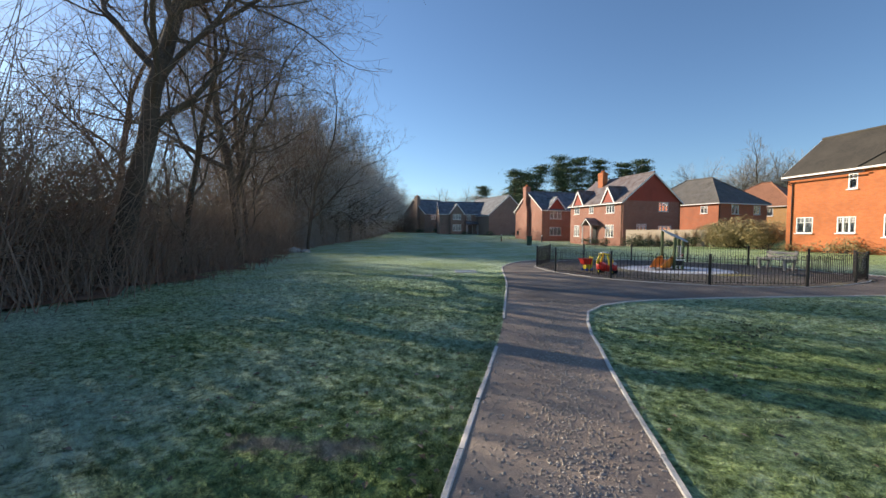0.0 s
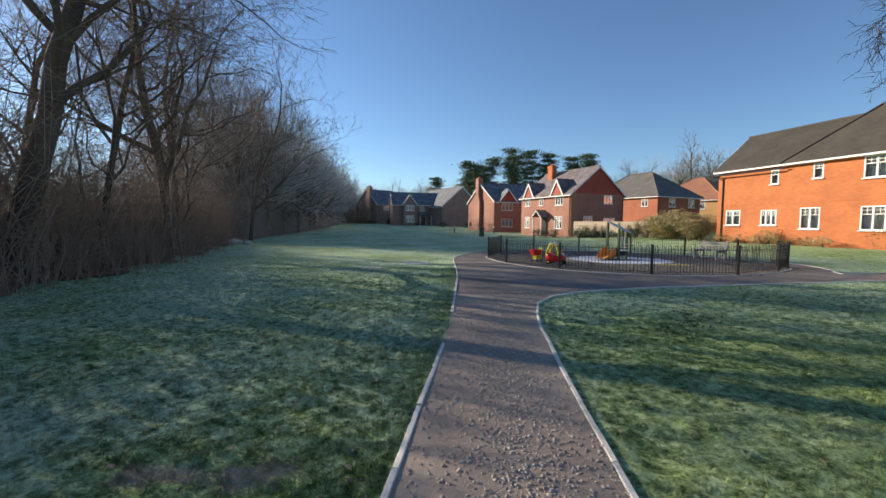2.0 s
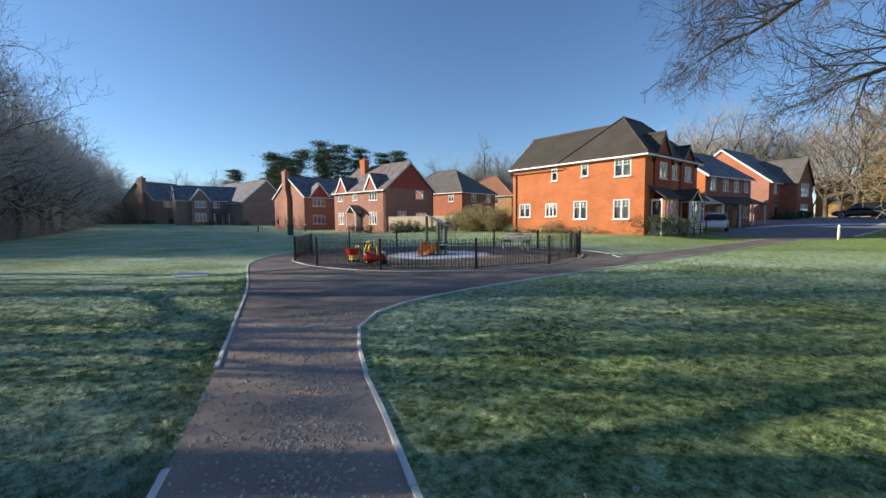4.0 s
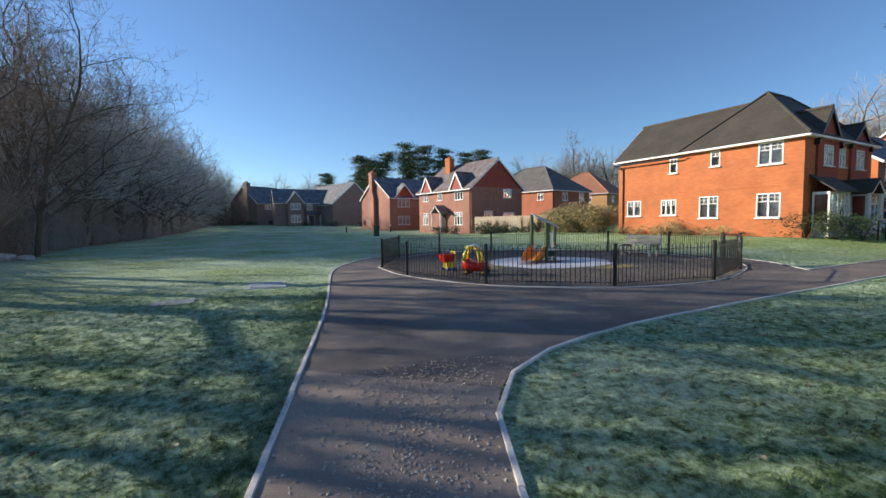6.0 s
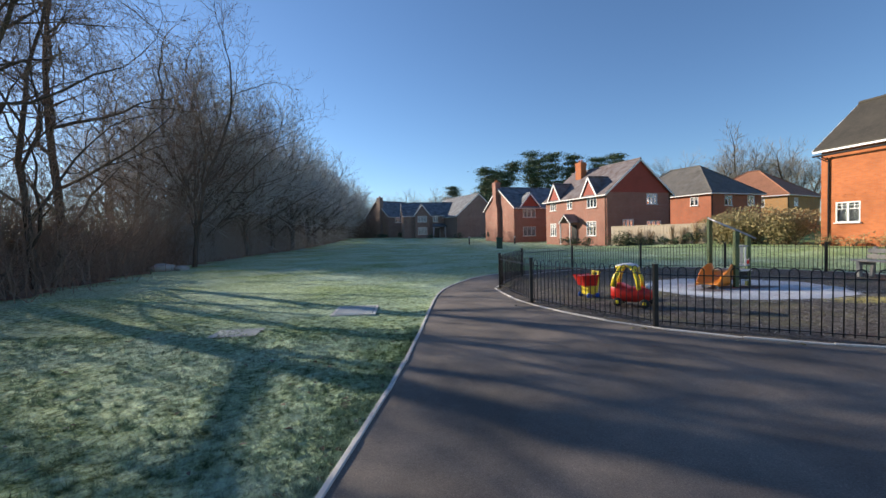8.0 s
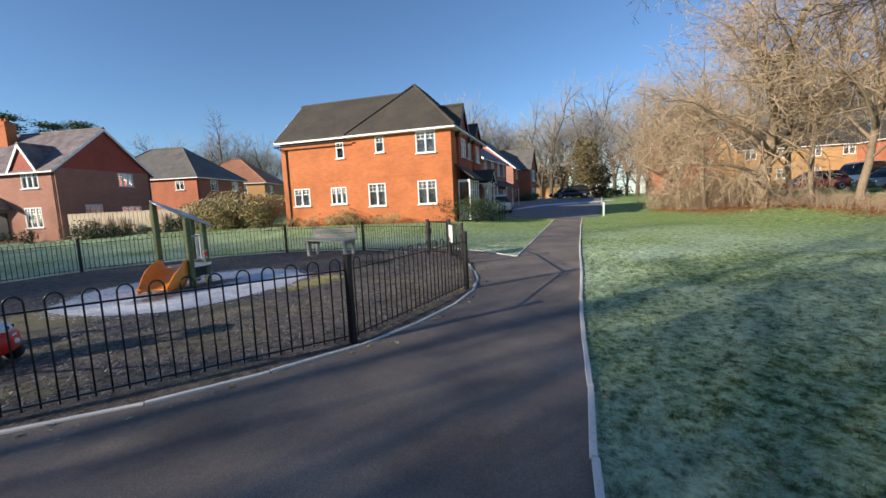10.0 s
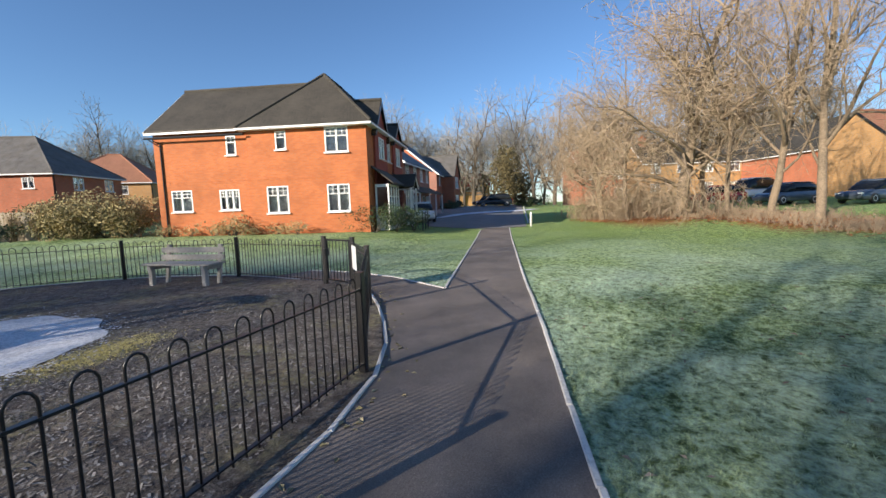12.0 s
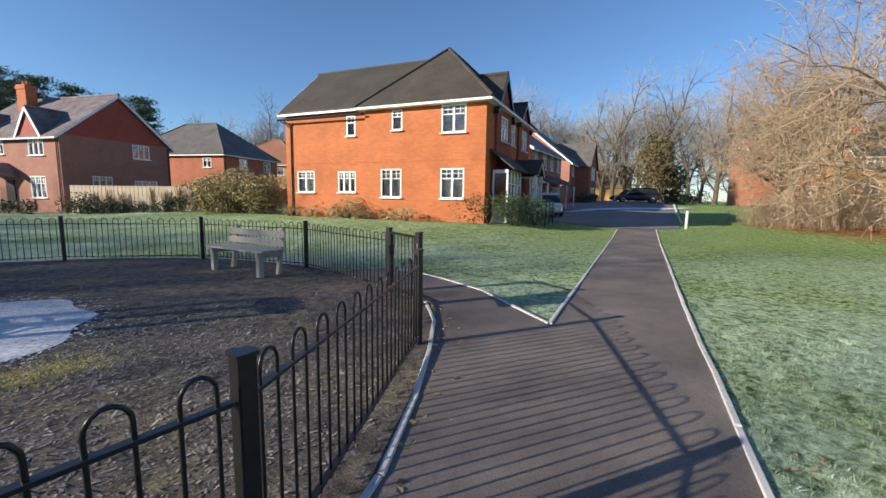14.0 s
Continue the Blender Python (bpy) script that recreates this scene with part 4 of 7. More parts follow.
house_hip("red_brick_hipped_house", "red brick house with hipped grey roof", 32.7, 53.4, 22, 0.3, 9.0, 13, 5.15, 9.1, MAT["brick_red"], MAT["roof_olive"],
          [("s", 2.3, 3.6, 3.8, 5.0, 2), ("s", 6.4, 7.7, 3.8, 5.0, 2), ("w", 10.5, 11.5, 3.9, 4.9, 2)])
house_hip("buff_brick_hipped_house", "buff brick house with brown hipped roof", 47.0, 60.0, 30, 0.4, 10.5, 12, 5.2, 9.3, MAT["brick_buff"], MAT["roof_brown"],
          [("w", 8.5, 9.5, 3.8, 4.9, 1), ("s", 2.0, 3.2, 3.8, 4.9, 2)])


def houses_far():
    # brown gable, frosted roof; a wing with two small gables beside it
    h = place_house("far_brown_gabled_house", "far brown brick house with frosted grey roof and plain gable", 5.7, 84.6, 25.0, 0.9)
    block(h, (0, 9.4, 0, 15), 4.3, MAT["brick_dull"], [("w", 2.0, 3.4, 3.0, 4.1, 3), ("w", 5.2, 6.2, 0.9, 2.0, 2)], [("s", 8.3), ("n", 8.3)])
    gable_roof(h, (0, 9.4, 0, 15), 4.3, 8.3, "y", MAT["roof_slate"])
    w = place_house("far_bay_house", "far dark brick house with white bay windows and small gable", -4.6, 88.5, 8.0, 0.95)
    block(w, (0, 10.5, 0, 8), 4.6, MAT["brick_dull"], [("s", 5.8, 6.8, 3.2, 4.3, 2), ("s", 8.2, 9.6, 3.2, 4.3, 2), ("s", 8.0, 9.7, 0.9, 2.1, 3)], [("w", 7.2), ("e", 7.2)])
    gable_roof(w, (0, 10.5, 0, 8), 4.6, 7.2, "x", MAT["roof_slate"])
    block(w, (2.2, 5.0, -0.9, 0.3), 4.7, MAT["brick_dull"], [("s", 0.5, 2.3, 3.2, 4.4, 3), ("s", 0.5, 2.3, 0.8, 2.2, 3)], [("s", 6.5)])
    gable_roof(w, (2.2, 5.0, -0.9, 4), 4.7, 6.5, "y", MAT["roof_slate"], over=0.2, ends=(True, False))
    part("porch_roof", Build().slab([[(5.6, -1.3, 2.3), (10.5, -1.3, 2.3), (10.5, 0, 2.9), (5.6, 0, 2.9)]], 0.08), MAT["roof_slate"], w)
    for x in (5.7, 8.1, 10.4):
        part("porch_post", Build().beam((x, -1.2, -0.3), (x, -1.2, 2.25), 0.12, 0.12, 0, (1, 0, 0)), MAT["white"], w)
    door(w, 6.6, 0)
    f = place_house("far_chimney_house", "far brown brick house with end chimney and grey roof", -8.9, 99.6, 45.0, 1.2)
    block(f, (0, 8.6, 0, 8.4), 4.9, MAT["brick_dull"], [("s", 2.0, 3.6, 3.4, 4.6, 2), ("s", 5.4, 6.8, 3.4, 4.6, 2), ("w", 5.0, 6.0, 3.4, 4.4, 2)], [("w", 8.4), ("e", 8.4)])
    gable_roof(f, (0, 8.6, 0, 8.4), 4.9, 8.4, "x", MAT["roof_slate"])
    chimney(f, -0.2, 2.6, 0.9, 1.1, -0.4, 9.1, MAT["brick_dull"])
    g = thing("far_garden_wall", "low brown brick garden wall", "wall", m=pose(-6.5, 98.6, 1.1, 0, 0, 2))
    part("brickwork", Build().box(0, 13, 0, 0.22, -0.4, 1.75).box(-0.02, 13.02, -0.03, 0.25, 1.75, 1.83), MAT["brick_dull"], g)


houses_far()


def houses_street():
    """The row beyond the orange house, along the street."""
    h = place_house("buff_street_house", "street house with side wall tinted orange as in sunlight, brown front and long canopy", 40.1, 23.4, 5.2, 0.45)
    block(h, (0, 10.0, 0, 7.5), 5.0, MAT["brick_brown"], [("s", 1.0, 2.1, 3.5, 4.8, 2), ("s", 3.6, 4.7, 3.5, 4.8, 2), ("s", 6.0, 7.0, 3.5, 4.8, 2), ("s", 8.4, 9.3, 3.5, 4.8, 2), ("s", 2.4, 3.6, 0.9, 2.1, 2), ("s", 8.2, 9.4, 0.9, 2.1, 3)], [("w", 7.6), ("e", 7.6)])
    gable_roof(h, (0, 10.0, 0, 7.5), 5.0, 7.6, "x", MAT["roof_slate"])
    # Orange sheet over the side wall carries the sunlight in its colour.
    part("side_cladding", Build().box(-0.04, -0.005, 0, 7.5, -0.4, 5.0), MAT["brick_orange"], h)
    part("canopy", Build().slab([[(0.1, -1.5, 2.3), (9.9, -1.5, 2.3), (9.9, 0, 3.0), (0.1, 0, 3.0)]], 0.09), MAT["roof_dark"], h)
    part("canopy_gable", Build().add([(0.0, -1.5, 2.2), (0.0, 0, 2.2), (0.0, 0, 3.0), (0.04, -1.5, 2.2), (0.04, 0, 2.2), (0.04, 0, 3.0)], [(0, 2, 1), (3, 4, 5), (0, 1, 4, 3), (1, 2, 5, 4), (2, 0, 3, 5)]), MAT["white"], h)
    for x in (0.3, 3.8, 6.6, 9.7):
        part("canopy_post", Build().beam((x, -1.4, -0.1), (x, -1.4, 2.25), 0.12, 0.12, 0, (1, 0, 0)), MAT["white"], h)
    for x in (1.4, 5.2, 7.2):
        door(h, x, 0)
    k = place_house("red_street_house", "red brick street house with white bay windows and front gable", 57.2, 25.7, 6.8, 0.65)
    block(k, (0, 10.0, 0, 10), 5.0, MAT["brick_red"], [("s", 1.6, 2.6, 3.5, 4.7, 2), ("w", 6.5, 7.5, 3.6, 4.6, 1)], [("w", 9.1), ("e", 9.1)])
    gable_roof(k, (0, 10.0, 0, 10), 5.0, 9.1, "x", MAT["roof_slate"])
    block(k, (3.9, 9.8, -1.6, 0.4), 5.0, MAT["brick_red"], [("s", 1.5, 4.6, 3.2, 4.8, 4), ("s", 1.5, 4.6, 0.8, 2.3, 4)], [("s", 7.6)])
    gable_roof(k, (3.9, 9.8, -1.6, 5.0), 5.0, 7.7, "y", MAT["roof_olive"], ends=(True, False), trim="black")
    door(k, 2.4, 0)
    # Brown sheet over the west wall: its shade put into the colour.
    part("side_cladding", Build().box(-0.04, -0.005, 0, 10, -0.4, 5.0), MAT["brick_brown"], k)
    m = place_house("end_street_house", "brick house with warm brown roof at the street end", 108.5, 39.2, -72.5, 1.2)
    block(m, (0, 11, 0, 9), 5.0, MAT["brick_buff"], [("s", 1.5, 3.0, 3.6, 4.8, 2), ("s", 5.0, 6.4, 3.6, 4.8, 2), ("s", 8.5, 10, 3.6, 4.8, 2), ("s", 1.5, 3.5, 0.8, 2.1, 3), ("s", 7, 10, 0.8, 2.1, 3)], [("w", 8.3), ("e", 8.3)])
    gable_roof(m, (0, 11, 0, 9), 5.0, 8.3, "x", MAT["tile_hung"])
    block(m, (6.4, 10.4, -1.4, 0.3), 5.0, MAT["brick_buff"], [("s", 1.2, 2.8, 3.4, 4.6, 3)], [("s", 7.3)])
    gable_roof(m, (6.4, 10.4, -1.4, 4.0), 5.0, 7.4, "y", MAT["tile_hung"], ends=(True, False))
    garage = place_house("brick_garage", "low buff brick garage with flat roof beyond the road", 104.0, 36.5, -72.5, 1.2)
    part("wall", Build().box(0, 8.5, 0, 5, -0.4, 2.6), MAT["brick_buff"], garage)
    part("roof", Build().box(-0.2, 8.7, -0.2, 5.2, 2.6, 2.8), MAT["roof_slate"], garage)


houses_street()


def houses_east():
    """The buildings beyond the tree belt."""
    h = place_house("buff_corner_house", "buff brick house with brown hipped roof and gabled wing", 47.9, -16.7, -65, 1.2)
    block(h, (0, 14, 0, 8), 4.8, MAT["brick_buff"], [("s", 3.9, 4.9, 3.2, 4.4, 2), ("s", 2.6, 3.3, 1.4, 2.2, 1), ("s", 0.9, 1.9, 0.5, 1.0, 2), ("s", 7.0, 8.2, 3.2, 4.4, 2), ("s", 9.0, 10.4, 0.9, 2.1, 2), ("w", 2.6, 3.6, 3.2, 4.4, 2)])
    hip_roof(h, (0, 14, 0, 8), 4.8, 8.1, "x", MAT["roof_brown"], trim="black")
    block(h, (-2.3, 0.2, 1.6, 6.5), 4.6, MAT["brick_buff"], [("s", 0.7, 1.7, 3.2, 4.3, 2)], [("w", 6.8)])
    gable_roof(h, (-2.3, 1.5, 1.6, 6.5), 4.6, 6.9, "x", MAT["roof_brown"], ends=(True, False), trim="black")
    porch(h, -1.1, 1.6, 1.6, 1.2, 2.2, MAT["roof_brown"])
    door(h, -1.1, 1.6)
    part("downpipe", Build().tube([(0.4, -0.06, 4.7), (0.4, -0.06, 0)], 0.05, 6), MAT["black"], h)
    r = place_house("red_gable_house", "red brick house with dark roof and white bargeboards", 61.5, -16.5, -75, 1.5)
    block(r, (0, 8, 0, 14), 5.0, MAT["brick_red"], [("s", 1.0, 2.0, 3.4, 4.6, 2)], [("s", 8.3), ("n", 8.3)])
    gable_roof(r, (0, 8, 0, 14), 5.0, 8.4, "y", MAT["roof_dark"])
    t = place_house("pale_terrace", "far terrace with pale front, dark roof and small windows", 72, -4, -75, 1.5)
    block(t, (-4, 12, 0, 8), 5.0, MAT["brick_buff"], [("s", 1 + 3.6 * k, 2.3 + 3.6 * k, z, z + 1.2, 2) for k in range(4) for z in (0.9, 3.5)], [("w", 7.8), ("e", 7.8)])
    gable_roof(t, (-4, 12, 0, 8), 5.0, 7.8, "x", MAT["roof_dark"])
    chimney(t, -2.5, 4, 0.8, 0.8, 6.5, 9.0, MAT["brick_red"])
    u = place_house("brown_roof_house", "far brick house with brown roof behind the trees", 74, 8, -70, 1.3)
    block(u, (0, 9, 0, 8), 4.9, MAT["brick_red"], [("s", 1.2, 2.5, 3.4, 4.6, 2), ("s", 5.2, 6.5, 3.4, 4.6, 2), ("s", 5.2, 6.5, 0.9, 2.1, 2)], [("w", 8.0), ("e", 8.0)])
    gable_roof(u, (0, 9, 0, 8), 4.9, 8.0, "x", MAT["roof_brown"])


houses_east()


# ---- fence round the play area ----
def fence():
    root = thing("play_area_fence", "black bow-topped steel railing round the play area", "fence", m=None)
    rnd = random.Random(4)
    cache = {}
    n = len(POSTS)
    for i, p in enumerate(POSTS):
        w = 0.075 if i in (6, 7) else 0.065
        zt = 0.99 if i in (6, 7) else 0.95
        b = Build().box(p[0] - w / 2, p[0] + w / 2, p[1] - w / 2, p[1] + w / 2, -0.05, zt, 0.006)
        post = part("post", b, MAT["black"], root)
        part("post_cap", Build().box(p[0] - w / 2 - 0.006, p[0] + w / 2 + 0.006, p[1] - w / 2 - 0.006, p[1] + w / 2 + 0.006, zt, zt + 0.012, 0.004), MAT["black"], post)
    for i in range(n):
        if i == 6:
            continue
        a, c = Vector((*POSTS[i], 0)), Vector((*POSTS[(i + 1) % n], 0))
        L = (c - a).length
        d = (c - a).normalized()
        ang = math.degrees(math.atan2(d.y, d.x))
        x0, x1 = 0.035, L - 0.035
        b = Build().beam((x0, 0, 0.80), (x1, 0, 0.80), 0.036, 0.014, 0.002).beam((x0, 0, 0.10), (x1, 0, 0.10), 0.036, 0.014, 0.002)
        panel = part("fence_panel", b, MAT["black"], root)
        panel.matrix_basis = pose(a.x, a.y, 0, 0, 0, ang)
        k = max(3, round((x1 - x0) / 0.213))
        pitch = (x1 - x0) / k
        key = round(pitch, 4)
        if key not in cache:
            r = pitch / 4
            pts = [(-r, 0, 0.06), (-r, 0, 0.45), (-r, 0, 0.86)] + [(-r * math.cos(t), 0, 0.86 + r * math.sin(t) * 1.1) for t in np.linspace(0.35, math.pi - 0.35, 6)] + [(r, 0, 0.86), (r, 0, 0.45), (r, 0, 0.06)]
            cache[key] = mesh_of("bow", Build().tube(pts, 0.0075, 6), MAT["black"], True)
        for j in range(k):
            o = part("bow", cache[key], None, panel)
            o.location = (x0 + pitch * (j + 0.5), 0, 0)
            o.rotation_euler = (0, rnd.uniform(-0.008, 0.008), 0)


def gate():
    a, c = Vector((*POSTS[6], 0)), Vector((*POSTS[7], 0))
    d = (c - a).normalized()
    L = (c - a).length
    g = thing("play_area_gate", "closed black steel gate in the play area railing", "gate", m=pose(a.x, a.y, 0, 0, 0, math.degrees(math.atan2(d.y, d.x))))
    b = Build()
    x0, x1 = 0.08, L - 0.08
    b.beam((x0, 0, 0.1), (x0, 0, 0.95), 0.05, 0.05, 0.004, (1, 0, 0)).beam((x1, 0, 0.1), (x1, 0, 0.95), 0.05, 0.05, 0.004, (1, 0, 0))
    b.beam((x0 + 0.02, 0, 0.93), (x1 - 0.02, 0, 0.93), 0.035, 0.035).beam((x0 + 0.02, 0, 0.12), (x1 - 0.02, 0, 0.12), 0.035, 0.035)
    part("gate_frame", b, MAT["black"], g)
    bar = mesh_of("bar", Build().tube([(0, 0, 0.135), (0, 0, 0.915)], 0.0075, 6), MAT["black"], True)
    for x in np.linspace(x0, x1, 8)[1:-1]:
        o = part("bar", bar, None, g)
        o.location = (x, 0, 0)
    part("latch", Build().box(x1 - 0.03, x1 + 0.05, -0.05, 0.05, 0.6, 0.75, 0.008), MAT["black"], g)
    p, q = Vector((*POSTS[5], 0)), Vector((*POSTS[6], 0))
    d = (q - p).normalized()
    s = thing("play_area_sign", "white sign panel on the railing beside the gate, seen from behind", "sign", m=pose(*(p + d * (q - p).length * 0.80), 0, 0, math.degrees(math.atan2(d.y, d.x))))
    part("panel", Build().box(-0.24, 0.24, 0.02, 0.026, 0.42, 0.86, 0.002), MAT["white"], s)


fence()
gate()


# ---- things in the play area ----
def play_tower():
    """Small play tower: four green posts, a tilted steel roof panel, a platform and an orange slide."""
    t = thing("play_tower", "small wooden play tower with orange slide and tilted grey roof panel", "play equipment", m=pose(9.5, 17.72, 0.02))
    n, mid = Vector((0.38, -0.30, 0.87)).normalized(), Vector((-0.03, 0.04, 1.455))
    for x, y in ((-0.40, 0.34), (-0.20, -0.34), (0.30, 0.32), (0.25, -0.14)):
        z = mid.z - (n.x * (x - mid.x) + n.y * (y - mid.y)) / n.z - 0.035
        part("post", Build().box(x - 0.05, x + 0.05, y - 0.05, y + 0.05, -0.03, z, 0.012), MAT["green_wood"], t)
    # roof: a lens-shaped panel, high at the slide's side
    out = []
    for k in range(40):
        a = 2 * math.pi * k / 40
        out.append((0.60 * math.copysign(abs(math.cos(a)) ** 0.9, math.cos(a)), 0.40 * math.copysign(abs(math.sin(a)) ** 0.75, math.sin(a))))
    u = Vector((0.85, -0.12, 0)).normalized()
    u = (u - u.dot(n) * n).normalized()
    w = n.cross(u)

    def lift(b):
        b.v = [tuple(mid + u * x + w * y + n * z) for x, y, z in b.v]
        return b
    roof = part("roof_panel", lift(Build().prism(out, -0.012, 0.012)), MAT["steel"], t, "tilted frosted grey panel")
    part("roof_emblem", lift(Build().prism([(0.14 * math.cos(a) + 0.05, 0.07 * math.sin(a)) for a in np.linspace(0, 6.0, 14)], 0.013, 0.017)), MAT["white"], roof, "pale oval emblem")
    part("platform", Build().prism([(-0.36, 0.30), (-0.20, -0.31), (0.04, -0.33), (0.26, -0.22), (0.30, 0.30)], 0.38, 0.42), MAT["grey_wood"], t)
    # slide: runs out from the platform towards the west, its side walls deep at the top
    slide = Build()
    d = Vector((-0.80, -0.60, 0))
    s0 = Vector((-0.30, 0.0, 0))
    side = Vector((-d.y, d.x, 0))
    verts, m = [], 21
    for i in range(m):
        q = i / (m - 1)
        z = 0.12 + 0.28 * (1 - smoothstep(q * 1.08)) + 0.012 * q
        lip = 0.15 + 0.05 * math.sin(math.pi * q) - 0.11 * smoothstep((q - 0.72) / 0.28)
        low = min(z - 0.03, 0.075 + 0.12 * smoothstep((0.42 - q) / 0.42))
        wd = 0.25 - 0.02 * math.cos(math.pi * 2 * q)
        c = [(wd, z + lip), (wd + 0.018, z + lip + 0.012), (wd + 0.04, z + lip - 0.01), (wd + 0.045, (z + low) / 2 + 0.04), (wd + 0.02, low), (wd - 0.01, low), (wd - 0.02, z - 0.025)]
        c += [(-y, h) for y, h in c[::-1]]
        c += [(-wd + 0.05, z), (wd - 0.05, z)]
        verts += [tuple(s0 + d * (0.94 * q) + side * y + Vector((0, 0, h))) for y, h in c]
    k = 16
    slide.add(verts, [(i * k + j, i * k + (j + 1) % k, (i + 1) * k + (j + 1) % k, (i + 1) * k + j) for i in range(m - 1) for j in range(k)] + [tuple(range(k))[::-1], tuple(range((m - 1) * k, m * k))])
    part("slide", slide, MAT["orange"], t, "orange moulded plastic slide", True)
    for y in (-0.15, 0.15):
        f = s0 + d * 0.78 + side * y
        part("slide_foot", Build().box(f.x - 0.03, f.x + 0.03, f.y - 0.03, f.y + 0.03, -0.03, 0.10, 0.008), MAT["steel"], t, "short grey metal foot")
    # guard rail at the open side, with short bars and a small play panel
    b = Build()
    p, q = Vector((0.33, 0.28, 0)), Vector((0.30, -0.10, 0))
    for z in (0.52, 1.0):
        b.tube([p + Vector((0, 0, z)), q + Vector((0, 0, z))], 0.016, 8)
    for s in (0.15, 0.4, 0.65, 0.88):
        r = p.lerp(q, s)
        b.tube([r + Vector((0, 0, 0.52)), r + Vector((0, 0, 1.0))], 0.011, 8)
    p, q = Vector((-0.16, -0.33, 0)), Vector((0.27, -0.16, 0))
    for z in (0.52, 1.0):
        b.tube([p + Vector((0, 0, z)), q + Vector((0, 0, z))], 0.016, 8)
    for s in (0.35, 0.7):
        r = p.lerp(q, s)
        b.tube([r + Vector((0, 0, 0.52)), r + Vector((0, 0, 1.0))], 0.011, 8)
    part("guard_rail", b, MAT["steel"], t, "grey metal guard rail")
    lattice = part("play_panel", Build().beam((0.10, -0.24, 0.50), (0.26, -0.17, 0.72), 0.03, 0.012).beam((0.10, -0.24, 0.72), (0.26, -0.17, 0.50), 0.03, 0.012).beam((0.10, -0.245, 0.50), (0.10, -0.245, 0.98), 0.03, 0.012, 0, (1, 0, 0)), MAT["white"], t, "white crossed play panel")
    part("bead", Build().tube([(0.19, -0.225, 0.56), (0.19, -0.225, 0.66)], 0.03, 10), MAT["red"], lattice, "red sliding bead")
    part("platform_rim", Build().beam((-0.16, -0.36, 0.41), (0.06, -0.36, 0.41), 0.02, 0.05).beam((0.06, -0.36, 0.41), (0.29, -0.22, 0.41), 0.02, 0.05), MAT["white"], t, "pale curved rim of the platform")
    part("skirt", Build().beam((-0.15, -0.30, 0.28), (0.26, -0.16, 0.28), 0.02, 0.2), MAT["rubber"], t, "dark panel under the platform")
    part("low_rail", Build().tube([(-0.16, -0.35, 0.15), (0.28, -0.17, 0.15)], 0.014, 8), MAT["steel"], t, "grey metal foot rail")


play_tower()


def bench():
    b = thing("park_bench", "weathered grey wooden park bench on the bark chip", "bench", m=pose(14.12, 18.15, 0.02, 0, 0, -86))
    # local x along the seat, local -y to the front
    for s in (-0.68, 0.68):
        part("leg", Build().box(s - 0.05, s + 0.05, -0.26, -0.16, -0.02, 0.42, 0.01), MAT["grey_wood"], b)
        part("leg", Build().beam((s, 0.17, -0.02), (s, 0.30, 0.84), 0.09, 0.07, 0.01, (1, 0, 0)), MAT["grey_wood"], b)
        part("bearer", Build().beam((s, -0.28, 0.39), (s, 0.25, 0.36), 0.07, 0.09, 0.008), MAT["grey_wood"], b)
    for k in range(4):
        part("seat_slat", Build().box(-0.86, 0.86, -0.29 + k * 0.125, -0.18 + k * 0.125, 0.435, 0.475, 0.008), MAT["grey_wood"], b)
    for z in (0.56, 0.72):
        part("back_slat", Build().beam((-0.82, 0.20 + (z - 0.5) * 0.15, z), (0.82, 0.20 + (z - 0.5) * 0.15, z), 0.035, 0.12, 0.008), MAT["grey_wood"], b)


bench()


